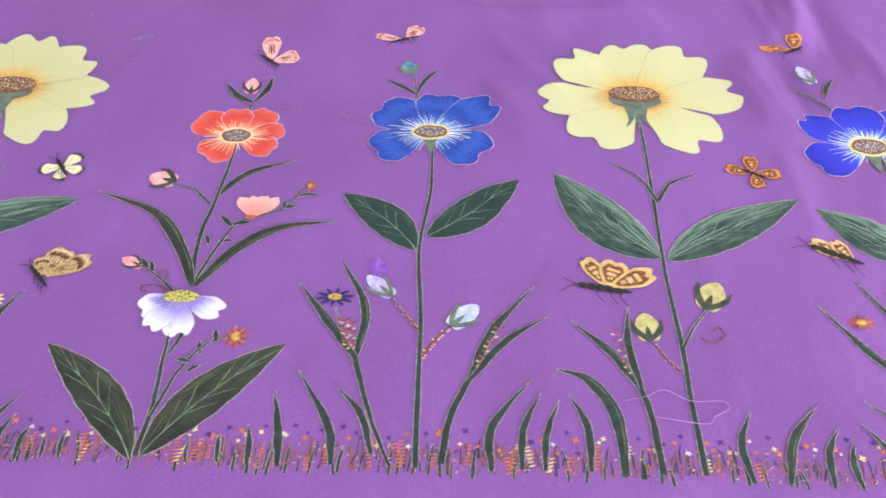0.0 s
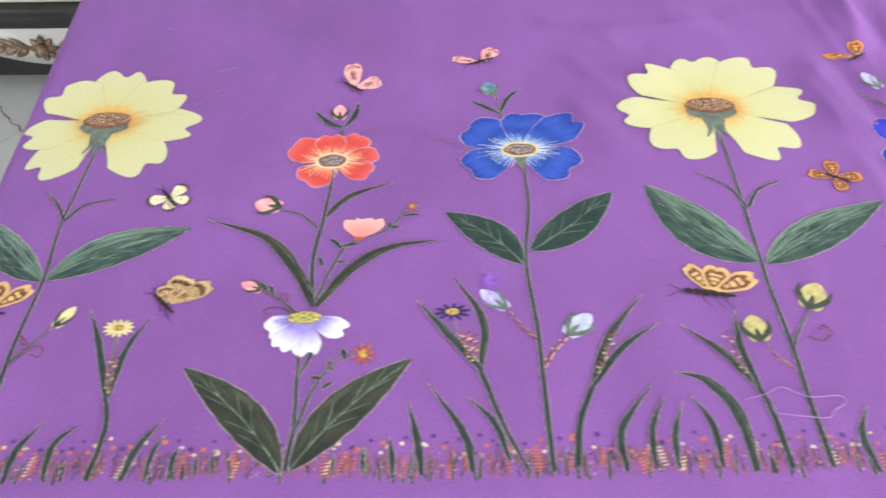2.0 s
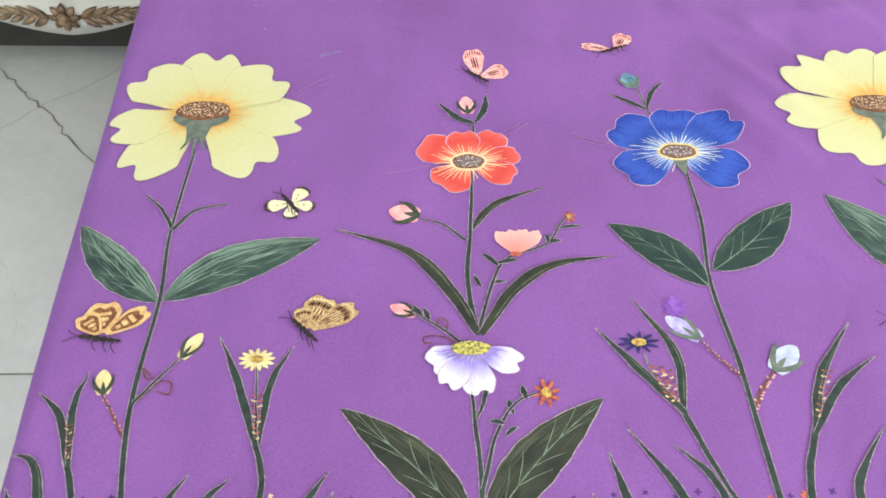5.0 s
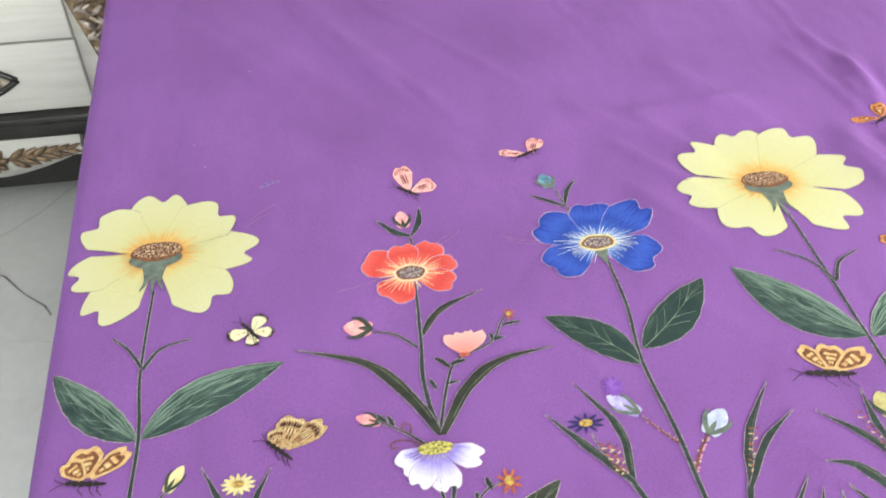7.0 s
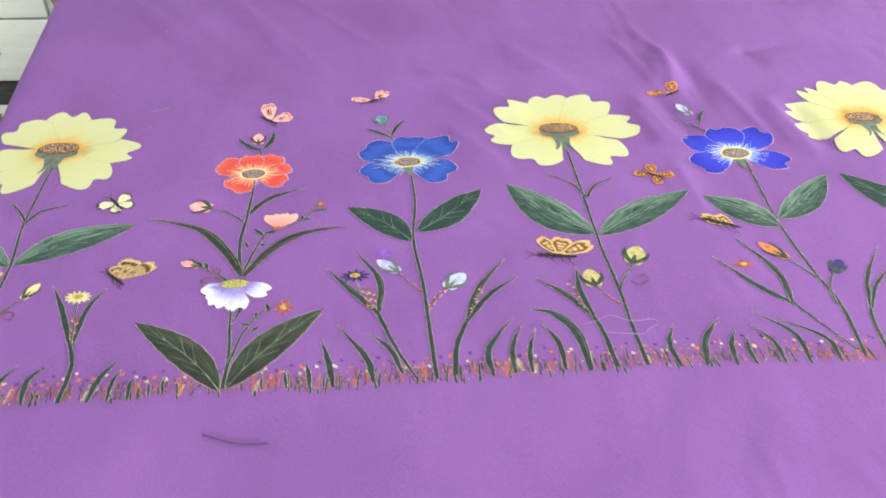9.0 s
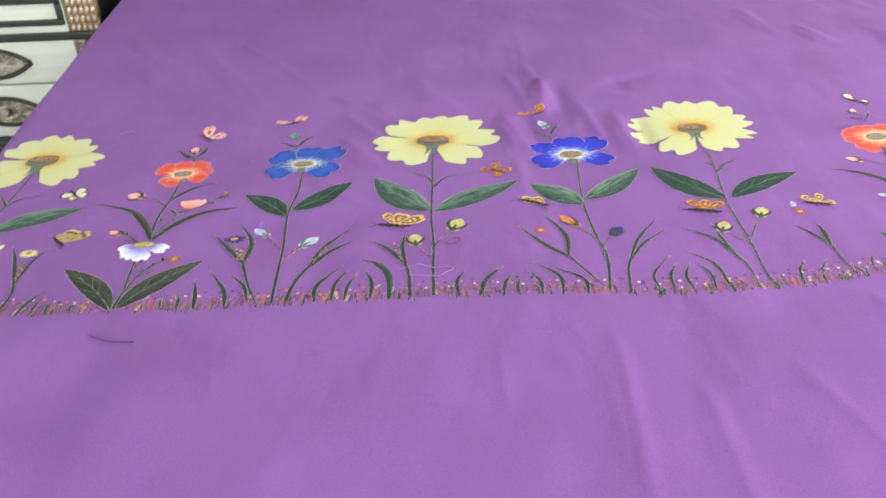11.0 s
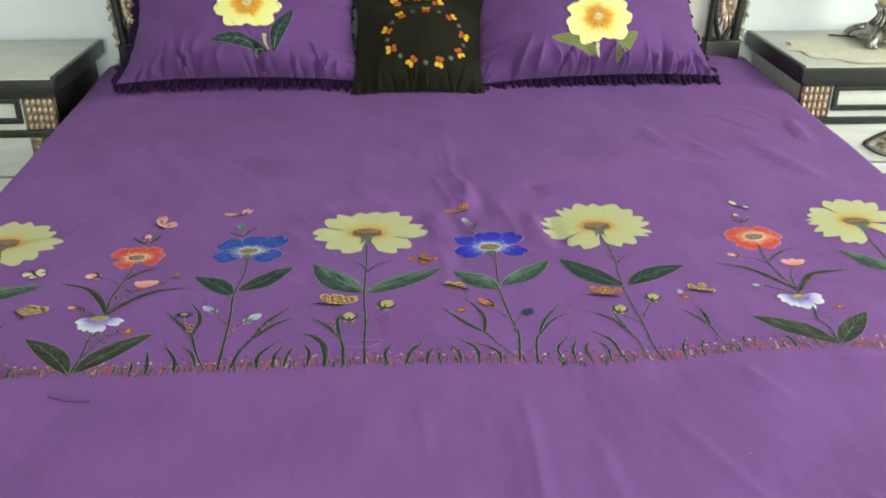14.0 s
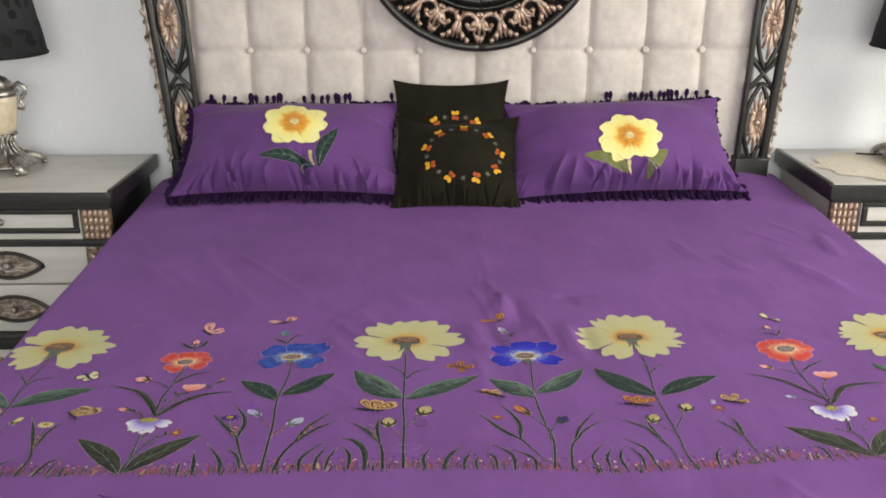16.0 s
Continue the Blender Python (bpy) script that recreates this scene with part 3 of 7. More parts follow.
def round_medallion(cx, cz, r):
    """The carved roundel on the headboard: black rims, gilded scrolls and leaves between them."""
    bm = bmesh.new()
    ring = lambda rad, y: [Vector((cx + rad * math.sin(a), y, cz - rad * math.cos(a))) for a in np.linspace(0, 2 * math.pi, 97)]
    bmesh.ops.create_cone(bm, cap_ends=True, segments=96, radius1=r, radius2=r, depth=0.03, matrix=Matrix.Translation((cx, 2.005, cz)) @ Matrix.Rotation(math.pi / 2, 4, "X"))
    disc = bed_part("roundel", bm, BLACK, None, "round black roundel with gilded carved scrolls")
    for name, rad, w in (("outer_rim", r - 0.012, 0.014), ("inner_rim", r * 0.60, 0.010), ("middle_rim", r * 0.66, 0.005)):
        bm = bmesh.new()
        tube(bm, ring(rad, 1.985), w, 8)
        bed_part(name, bm, BLACK)
    n = 14
    for k in range(n):
        a0 = 2 * math.pi * (k + 0.5) / n
        for s in (-1, 1):
            bm = bmesh.new()
            base_a, base_r = a0 + s * math.pi / n * 0.92, r * 0.90
            def at(da, rad, y=1.983):
                a = a0 + s * da
                return Vector((cx + rad * math.sin(a), y, cz - rad * math.cos(a)))
            w = math.pi / n
            # stem that rises from the rim and curls into a scroll
            pts = []
            for f in np.linspace(0, 1, 26):
                turn = f * 2.1 * math.pi
                rad = 0.042 * (1 - 0.80 * f)
                pts.append(at(w * 0.56 + math.cos(turn + 2.4) * rad / (r * 0.78), r * 0.785 + math.sin(turn + 2.4) * rad, 1.985 - 0.012 * f))
            tube(bm, pts, [0.0095 - 0.005 * f for f in np.linspace(0, 1, 26)], 6)
            bmesh.ops.create_uvsphere(bm, u_segments=8, v_segments=6, radius=0.008, matrix=Matrix.Translation(pts[-1]))
            for f0, f1, r0, r1 in ((0.10, 0.02, 0.91, 0.74), (0.30, 0.20, 0.92, 0.84), (0.95, 0.80, 0.93, 0.86), (0.80, 1.0, 0.72, 0.69), (0.25, 0.10, 0.73, 0.69), (0.52, 0.40, 0.94, 0.89)):
                tube(bm, [at(w * f0, r * r0), at(w * (f0 + f1) / 2 + 0.01, r * (r0 + r1) / 2, 1.976), at(w * f1, r * r1, 1.980)], [0.004, 0.009, 0.002], 6)
            bed_part("scroll", bm, ROSE_GOLD)
    for k in range(n):
        bm = bmesh.new()
        for q in range(-2, 3):
            a = 2 * math.pi * k / n
            tip = a + q * 0.055
            tube(bm, [(cx + rr * math.sin(aa), yy, cz - rr * math.cos(aa)) for aa, rr, yy in ((a, r * 0.71, 1.984), (a + q * 0.035, r * 0.79, 1.976), (tip, r * (0.90 - 0.025 * abs(q)), 1.982))], [0.003, 0.0085, 0.002], 6)
        bed_part("palmette", bm, ROSE_GOLD)
    bm = bmesh.new()
    for k in range(24):
        a = 2 * math.pi * k / 24
        tube(bm, [(cx + rr * math.sin(a), 1.982 - 0.006 * math.sin(f * 3.1), cz - rr * math.cos(a)) for f, rr in ((0, 0.03), (0.5, 0.10), (1, r * 0.56))], [0.005, 0.014, 0.004], 6)
    bed_part("centre_leaves", bm, ROSE_GOLD)


round_medallion(0.073, 1.423, 0.380)

# ---- the sheet ----
SHEET_Z, FOOT_Y, ROUND, FOOT_ROUND = 0.62, -0.105, 0.016, 0.040
bed_sheet = thing("bed_sheet", (0, 0, 0), "purple cotton bed sheet hand-painted with a row of flowers", "bed sheet")
CREASES = []


def crease(x0, y0, x1, y1, height, width):
    CREASES.append((x0, y0, x1, y1, height, width))


# soft folds of the cloth
crease(-0.664, 1.286, -0.429, 0.903, 0.0047, 0.014)
crease(-0.291, 0.810, -0.200, 0.660, 0.0054, 0.013)
crease(-0.240, 0.950, -0.153, 0.790, 0.0041, 0.014)
crease(-0.360, 0.930, -0.020, 0.960, 0.0020, 0.011)
crease(0.085, 1.040, 0.080, 0.860, 0.0068, 0.013)
crease(0.108, 1.000, 0.125, 0.800, -0.0054, 0.014)
crease(0.000, 0.880, 0.050, 0.680, 0.0074, 0.022)
crease(0.035, 0.900, 0.070, 0.700, -0.0054, 0.014)
crease(0.017, 0.700, 0.030, 0.540, 0.0041, 0.012)
crease(0.200, 0.870, 0.235, 0.660, 0.0062, 0.014)
crease(0.240, 0.860, 0.262, 0.680, -0.0054, 0.014)
crease(0.105, 0.260, 0.123, -0.110, 0.0038, 0.011)
crease(0.197, 0.125, 0.225, -0.080, 0.0027, 0.011)
crease(0.192, 0.983, 0.326, 1.021, -0.0030, 0.011)
crease(0.653, 1.285, 0.712, 1.128, 0.0061, 0.013)
crease(-0.179, 1.077, -0.061, 0.857, 0.0041, 0.015)
crease(0.455, 0.285, 0.505, 0.162, 0.0038, 0.011)
crease(0.405, -0.020, 0.445, -0.100, 0.0047, 0.012)
crease(0.505, 0.010, 0.560, -0.095, 0.0047, 0.011)
crease(-0.719, 1.435, -0.505, 0.964, 0.0034, 0.020)
crease(0.067, 0.997, 0.105, 0.860, 0.0047, 0.012)
crease(0.221, 1.022, 0.251, 0.930, -0.0034, 0.011)
crease(-0.835, 1.313, -0.617, 0.966, 0.0041, 0.016)
crease(0.563, 1.412, 0.607, 1.189, 0.0041, 0.014)
crease(0.043, 1.379, 0.057, 0.886, 0.0024, 0.011)
crease(0.976, 1.449, 0.965, 1.220, 0.0068, 0.016)
crease(-0.033, 0.221, -0.023, 0.060, 0.0024, 0.011)
crease(-0.900, 1.500, -0.544, 0.937, 0.0034, 0.018)
crease(-0.720, 1.007, -0.411, 0.788, 0.0030, 0.015)
crease(0.560, 0.760, 0.700, 0.700, 0.0054, 0.013)
crease(0.600, 0.820, 0.740, 0.720, 0.0047, 0.012)
crease(0.520, 0.380, 0.700, 0.260, 0.0047, 0.013)
crease(0.800, 1.250, 0.900, 1.000, 0.0047, 0.016)



crease(-0.600, 1.330, -0.330, 0.985, 0.0034, 0.009)
crease(-0.330, 0.985, -0.215, 0.870, 0.0040, 0.010)
crease(-0.290, 0.905, -0.180, 0.735, 0.0046, 0.010)
crease(0.010, 1.080, 0.060, 0.840, 0.0042, 0.009)
crease(0.045, 1.120, 0.110, 0.880, 0.0040, 0.009)
crease(0.140, 0.920, 0.185, 0.720, 0.0040, 0.009)
crease(-0.300, 0.640, -0.200, 0.520, 0.0026, 0.010)
crease(-0.180, 0.620, -0.110, 0.500, 0.0024, 0.009)
crease(0.760, 1.500, 0.880, 1.330, 0.0036, 0.010)
crease(0.860, 1.560, 0.940, 1.420, 0.0034, 0.009)
crease(0.480, 1.180, 0.700, 1.090, 0.0026, 0.010)
crease(0.640, 0.560, 0.860, 0.470, 0.0036, 0.010)
crease(0.700, 0.640, 0.900, 0.560, 0.0034, 0.010)
crease(0.300, 0.180, 0.420, -0.060, 0.0028, 0.010)
crease(0.640, 0.160, 0.760, 0.010, 0.0034, 0.010)
crease(-0.620, 0.160, -0.460, 0.020, 0.0022, 0.012)
for x0, y0, x1, y1, h, w in list(CREASES[:33]):
    ln = math.hypot(x1 - x0, y1 - y0)
    ox, oy = (y1 - y0) / ln * 0.019, -(x1 - x0) / ln * 0.019
    crease(x0 * 0.8 + x1 * 0.2 + ox, y0 * 0.8 + y1 * 0.2 + oy, x0 * 0.15 + x1 * 0.85 + ox, y0 * 0.15 + y1 * 0.85 + oy, h * 0.5, 0.009)


def height(x, y):
    """How far the cloth stands above the flat mattress."""
    z = 0.0011 * np.sin(9 * x + 4 * y + 1.3 * np.sin(3 * y)) + 0.0010 * np.sin(13 * y - 6 * x + 2.0 * np.sin(5 * x))
    z = z + 0.0006 * np.sin(31 * x + 17 * y + 2 * np.sin(9 * y)) * (0.5 + 0.5 * np.sin(5 * x - 3 * y))
    for x0, y0, x1, y1, h, w in CREASES:
        dx, dy = x1 - x0, y1 - y0
        ln2 = dx * dx + dy * dy
        t = ((x - x0) * dx + (y - y0) * dy) / ln2
        bend = 0.12 * np.sqrt(ln2) * np.sin(3.0 * t + 9 * x0)
        d = ((x - x0) * dy - (y - y0) * dx) / np.sqrt(ln2) + 0.18 * bend
        inside = np.clip(np.minimum(t, 1 - t) * 3.0 + 0.05, 0, 1)
        z = z + h * inside ** 2 * (3 - 2 * inside) * np.exp(-np.abs(d / w) ** 1.6)
    return z


def fold(e, r):
    """Sideways and downward travel of cloth that has gone e metres over an edge rounded by r."""
    q = r * math.pi / 2
    a = np.clip(e, 0, q) / r
    return r * np.sin(a), r * (1 - np.cos(a)) + np.clip(e - q, 0, None)


def cloth(a, b):
    left, right = -0.878 - 0.057 * b, 1.018 + 0.033 * b
    ox, dzl = fold(np.clip(left + ROUND - a, 0, None), ROUND)
    px, dzr = fold(np.clip(a - right + ROUND, 0, None), ROUND)
    oy, dzf = fold(np.clip(FOOT_Y + FOOT_ROUND - b, 0, None), FOOT_ROUND)
    x = np.clip(a, left + ROUND, right - ROUND) - ox + px
    y = np.maximum(b, FOOT_Y + FOOT_ROUND) - oy
    dz = np.maximum(np.maximum(dzl, dzr), dzf)
    hang = np.clip(dz / 0.35, 0, 1)
    wave = 0.010 * np.sin(11 * b + 2 * np.sin(4 * b)) * hang
    x = x + wave * ((dzr > 0).astype(float) - (dzl > 0)) - 0.02 * hang * ((dzr > 0).astype(float) - (dzl > 0))
    y = y + 0.010 * np.sin(12 * a + 2 * np.sin(5 * a)) * hang * (dzf > 0)
    # the bed swells towards the headboard and rounds off at its two corners
    rise = np.clip((b - 1.55) / 0.45, 0, 1)
    inward = np.clip(np.minimum(a - left, right - a) / 0.16, 0, 1)
    z = SHEET_Z + height(a, b) - dz + 0.010 * (np.minimum(a, 0.3) - 0.3) + 0.034 * rise ** 2 * (3 - 2 * rise) * np.sin(inward * math.pi / 2)
    return np.stack([x, y, z], -1)


STEP = 0.006
ga, gb = np.meshgrid(np.arange(-1.36, 1.52, STEP), np.arange(-0.122, 2.06, STEP), indexing="ij")
WEAVE = cloth(ga, gb)
UPWARD = np.cross(np.gradient(WEAVE, axis=0), np.gradient(WEAVE, axis=1))
UPWARD /= np.linalg.norm(UPWARD, axis=-1, keepdims=True) + 1e-12


def on_cloth(a, b, lift):
    """Places on the woven grid of the sheet, lifted by the thickness of the paint."""
    a, b = (np.asarray(a, float) + 1.36) / STEP, (np.asarray(b, float) + 0.122) / STEP
    i, j = np.clip(a.astype(int), 0, ga.shape[0] - 2), np.clip(b.astype(int), 0, ga.shape[1] - 2)
    u, v = (a - i)[..., None], (b - j)[..., None]
    mix = lambda g: g[i, j] * (1 - u) * (1 - v) + g[i + 1, j] * u * (1 - v) + g[i, j + 1] * (1 - u) * v + g[i + 1, j + 1] * u * v
    return mix(WEAVE) + mix(UPWARD) * lift


def sheet_mesh(name, blocks, mats, parent, label=""):
    """One mesh from grids: each block is (points n x m x 3, uv n x m x 2 or None, material slot)."""
    V, F, U, M, base = [], [], [], [], 0
    for pts, uv, slot in blocks:
        n, m = pts.shape[:2]
        V.append(pts.reshape(-1, 3))
        U.append((uv if uv is not None else np.zeros((n, m, 2))).reshape(-1, 2))
        i, j = np.meshgrid(np.arange(n - 1), np.arange(m - 1), indexing="ij")
        k = base + i * m + j
        F.append(np.stack([k, k + m, k + m + 1, k + 1], -1).reshape(-1, 4))
        M += [slot] * ((n - 1) * (m - 1))
        base += n * m
    V, F, U = np.concatenate(V), np.concatenate(F), np.concatenate(U)
    me = bpy.data.meshes.new(name)
    me.from_pydata(V.tolist(), [], F.tolist())
    layer = me.uv_layers.new(name="UVMap")
    layer.data.foreach_set("uv", U[F.reshape(-1)].reshape(-1).astype("f"))
    for m in mats:
        me.materials.append(m)
    me.polygons.foreach_set("material_index", M)
    me.polygons.foreach_set("use_smooth", [True] * len(me.polygons))
    ob = new(name, me)
    ob.parent = parent
    return tagged(ob, label)


cloth_ob = sheet_mesh("cloth", [(WEAVE, None, 0)], [PURPLE], bed_sheet)

# ---- the painting on the sheet: thin layers of fabric paint ----
LAYER = [0]


def lift():
    LAYER[0] = (LAYER[0] + 1) % 5
    return 0.0004 + LAYER[0] * 1.6e-4


def ribbon(pts, width, up, base=0.0, ends=0.0):
    """A strip on the sheet: pts n x 2, width per point."""
    d = np.gradient(pts, axis=0)
    n = np.stack([-d[:, 1], d[:, 0]], -1) / (np.linalg.norm(d, axis=1, keepdims=True) + 1e-9)
    v = np.linspace(-1, 1, 3)
    p = pts[:, None, :] + n[:, None, :] * (v[None, :, None] * (width[:, None, None] / 2))
    return on_cloth(p[..., 0], p[..., 1], up)


def stroke(name, pts, w, shape, mat):
    n = 44 if len(pts) > 2 else 14
    c = spline(pts, n)
    t = np.linspace(0, 1, n)
    c[:, 0] += 0.0002 * np.sin(23 * t + 50 * pts[0][0])
    if shape == "blade":
        prof = np.clip(np.minimum(0.55 + 1.6 * t, 2.2 * (1 - t)), 0.06, 1.0)
    elif shape == "leaf":
        prof = np.clip(np.sin(math.pi * np.clip(0.08 + 0.92 * t, 0, 1)), 0.05, 1)
    elif shape == "stem":
        prof = 0.5 + 0.5 * t
    elif shape == "trunk":
        prof = 1.0 - 0.15 * t
    elif shape == "even":
        prof = np.full(n, 1.0)
    else:
        prof = 1.0 - 0.65 * t
    dry = np.random.default_rng(int(abs(pts[0][0] * 9000 + pts[0][1] * 700)))
    prof = prof * (1 + 0.05 * np.sin(19 * t + 90 * pts[0][1]) + dry.uniform(-0.05, 0.05, n))
    if shape in ("stem", "trunk"):
        w = w * 0.88
    up = lift()
    blocks = [(ribbon(c, prof * w, up + 8e-5), None, 0)]
    mats = [mat]
    if shape in ("blade", "stem", "leaf", "taper", "trunk") and mat is not TWIG_RED:
        mats.append(RIM)
        blocks.insert(0, (ribbon(c, prof * w + 0.0012 * (0.75 + dry.uniform(0, 0.5, n)), up), None, 1))
    if shape == "blade" and w > 0.0065:
        # a dry lighter stroke along one side
        mats.append(BLADE_STREAK)
        d = np.gradient(c, axis=0)
        q = np.stack([-d[:, 1], d[:, 0]], -1) / (np.linalg.norm(d, axis=1, keepdims=True) + 1e-9)
        run = slice(5, n - 7)
        blocks.append((ribbon((c - q * (prof * w * 0.22)[:, None])[run], (prof * w * 0.13 * (0.3 + np.abs(np.sin(9 * t + 40 * pts[0][0]))))[run], up + 1.5e-4), None, len(mats) - 1))
    if mat is TWIG_RED and shape == "taper":
        # little seeds along the twig
        mats += [DOT_CREAM, PETAL_PINK]
        for k in range(3, len(c) - 2, 3):
            d = c[k + 1] - c[k - 1]
            q = np.array([-d[1], d[0]]) / np.linalg.norm(d) * w * (0.75 if k % 4 == 1 else -0.75)
            blocks.append((ribbon(spline([c[k] + q * 0.3, c[k] + q + d * 0.4], 5), w * 0.34 * np.array([0.5, 1, 1, 1, 0.4]), up + 1.4e-4), None, 1 + (k // 2) % 2))
    return sheet_mesh(name, blocks, mats, bed_sheet)


def berries(foot, top, w):
    """A spike of small seeds between two blades."""
    foot, top = np.array(foot), np.array(top)
    w = w * 0.62
    blocks = []
    for k in range(9):
        p = foot + (top - foot) * k / 8
        for sd in (-1, 1):
            q = p + np.array((sd * w * (0.25 + 0.35 * k / 8), 0.0008))
            blocks.append((ribbon(spline([p, q, q + (0, 0.0012)], 6), w * 0.22 * np.array([0.4, 0.8, 1, 1, 0.9, 0.4]), 0.0012 + (k % 3) * 3e-5), None, (k + (sd > 0)) % 3))
    return sheet_mesh("painted_berry_spike", blocks, [TWIG_RED, DOT_CREAM, PETAL_RUST], bed_sheet)


def leaf(base, tip, w_left, w_right, mat):
    """A pointed leaf with a pale rim, a midrib and side veins."""
    base, tip = np.array(base), np.array(tip)
    d = tip - base
    n = np.array([-d[1], d[0]]) / np.linalg.norm(d)
    s = np.linspace(0, 1, 24)
    bell = np.sin(math.pi * s ** 0.90) ** 0.85 * (1 - 0.12 * s)
    mid = (w_left + w_right) / 2

    def grid(extra, up, m=9):
        hi, lo = w_left * bell + extra * (bell > 0.02), w_right * bell - extra * (bell > 0.02)
        v = np.linspace(0, 1, m)
        off = lo[:, None] + (hi - lo)[:, None] * v[None, :]
        off = off + 0.0006 * np.sin(40 * s[:, None] + 7 * v[None, :]) * bell[:, None]
        p = base + d * s[:, None, None] + n * off[..., None]
        uv = np.stack(np.broadcast_arrays(s[:, None] + 7 * base[0], v[None, :] if n[1] > 0 else 1 - v[None, :]), -1)
        return on_cloth(p[..., 0], p[..., 1], up), uv
    up = lift()
    g0, g1 = grid(0.0009, up), grid(0.0, up + 8e-5)
    ob = sheet_mesh("painted_leaf", [(g0[0], g0[1], 1), (g1[0], g1[1], 0)], [mat, RIM], bed_sheet)
    rib = base + d * s[:, None] + n * (mid * bell * 0.8)[:, None]
    blocks = [(ribbon(rib, 0.0009 * (1.2 - s), 0.00126), None, 0)]
    for k, f in enumerate((0.20, 0.32, 0.44, 0.56, 0.68, 0.78)):
        i = int(f * 23)
        for side, w in ((1, w_left), (-1, w_right)):
            if (k + (side > 0)) % 3 == 0:
                continue
            end = base + d * min(f + 0.17, 0.97) + n * (0.25 * mid + 0.72 * w) * bell[min(i + 4, 23)]
            c = spline([rib[i], (rib[i] + end) / 2 + d * 0.012, end], 8)
            blocks.append((ribbon(c, np.linspace(0.0006, 0.0003, 8), 0.00128), None, 0))
    sheet_mesh("vein", blocks, [VEIN], ob)
    return ob


STYLE = {}


def disc(c, rx, ry, up, rings=5, sides=28, wobble=0.03):
    a = np.linspace(0, 2 * math.pi, sides + 1)
    r = np.linspace(0.0, 1, rings)
    k = 1 + wobble * np.sin(5 * a + 80 * c[0])
    x = c[0] + rx * r[:, None] * (np.cos(a) * k)[None, :]
    y = c[1] + ry * r[:, None] * (np.sin(a) * k)[None, :]
    uv = np.stack([np.broadcast_to(r[:, None], x.shape), np.broadcast_to(a[None, :] / 6.3, x.shape)], -1)
    return on_cloth(x, y, up)[:, ::-1], uv[:, ::-1]


def begin(c, rx, ry, petal_mat, heart, label, rays, reach, cup, notch, rim, half=False):
    """The heart of a painted flower; the petals that follow hang on it."""
    blocks = []
    if cup:
        g = disc((c[0], c[1] - 0.30 * ry), rx * 0.98, ry * 0.80, 0.00142)
        blocks.append((g[0], g[1], 1))
        for off in (-0.30, 0.0, 0.28):
            p = spline([(c[0] + off * rx, c[1] - 0.8 * ry), (c[0] + off * rx * 0.8, c[1] - 1.9 * ry), (c[0] + off * rx * 1.5, c[1] - (2.9 - abs(off)) * ry)], 10)
            blocks.append((ribbon(p, rx * np.linspace(0.34, 0.04, 10), 0.00134 + off * 8e-5), None, 1))
    if petal_mat in (BLUE, DEEPBLUE):
        p = spline([(c[0], c[1] - 0.7 * ry), (c[0] + 0.02 * rx, c[1] - 2.0 * ry), (c[0] + 0.10 * rx, c[1] - 3.3 * ry)], 12)
        blocks.append((ribbon(p, rx * np.linspace(1.0, 0.12, 12), 0.00136), None, 1))
    if rim is LIGHT_RIM and not half:
        rx, ry = rx * 0.84, ry * 0.80
        g = disc(c, rx * 1.16, ry * 1.26, 0.00148)
        blocks.append((g[0], g[1], 2))
        g = disc(c, rx * 1.34, ry * 1.62, 0.00140)
        blocks.append((g[0], g[1], 3))
    if cup:
        g = disc((c[0], c[1] + 0.16 * ry), rx * 0.97, ry * 0.70, 0.00148)
        blocks.append((g[0], g[1], 2))
    g = disc((c[0], c[1] + (0.24 * ry if cup else 0)), rx * (0.89 if cup else 1.0), ry * (0.54 if cup else 1.0), 0.00155)
    blocks.append((g[0], g[1], 0))
    ob = sheet_mesh("painted_flower", blocks, [heart, CUP, WING_BROWN, RAY_PEACH if petal_mat is RED else PETAL_CREAM], bed_sheet, label)
    STYLE.update(parent=ob, mat=petal_mat, notch=notch, rim=rim, wide=0.98 if petal_mat is YELLOW else 1.08)
    if rays:
        rng = random.Random(int(1000 * abs(c[0])) + 5)
        strips = []
        n = rays[1]
        for k in range(n):
            a = 2 * math.pi * (k + rng.uniform(-0.3, 0.3)) / n
            if cup and -2.0 < a - 2 * math.pi * round(a / (2 * math.pi)) < -1.15:
                continue
            if half and math.sin(a) > -0.05:
                continue
            r0, r1 = 0.95, reach * rng.uniform(0.72, 1.15)
            q0 = np.array((c[0] + rx * r0 * math.cos(a), c[1] + ry * r0 * math.sin(a)))
            q1 = np.array((c[0] + rx * r1 * math.cos(a), c[1] + ry * (1 + (r1 - 1) * 1.25) * math.sin(a)))
            w = rays[2] * rng.uniform(0.6, 1.2)
            strips.append((ribbon(spline([q0, (q0 + q1) / 2 + rng.uniform(-0.0015, 0.0015), q1], 8), np.linspace(w, w * 0.35, 8), 0.00122 + (k % 5) * 1.4e-5), None, 0))
        sheet_mesh("ray_burst", strips, [rays[0]], ob)
    return ob


def begin_yellow(c, rx, ry):
    begin(c, rx, ry, YELLOW, CORE, "pale yellow flower with orange-rayed brown heart", (RAY_ORANGE, 76, 0.0010), 1.62, True, 0.125, PETAL_RIM)


def begin_red(c, rx, ry):
    begin(c, rx, ry, RED, CORE_GREY, "coral red flower with a dark oval heart", (RAY_PEACH, 44, 0.0016), 2.75, False, 0.05, LIGHT_RIM)


def begin_blue(c, rx, ry):
    begin(c, rx, ry, BLUE, CORE_GREY, "blue flower streaked white round its heart", (RAY_WHITE, 50, 0.0012), 2.9, False, 0.09, LIGHT_RIM)


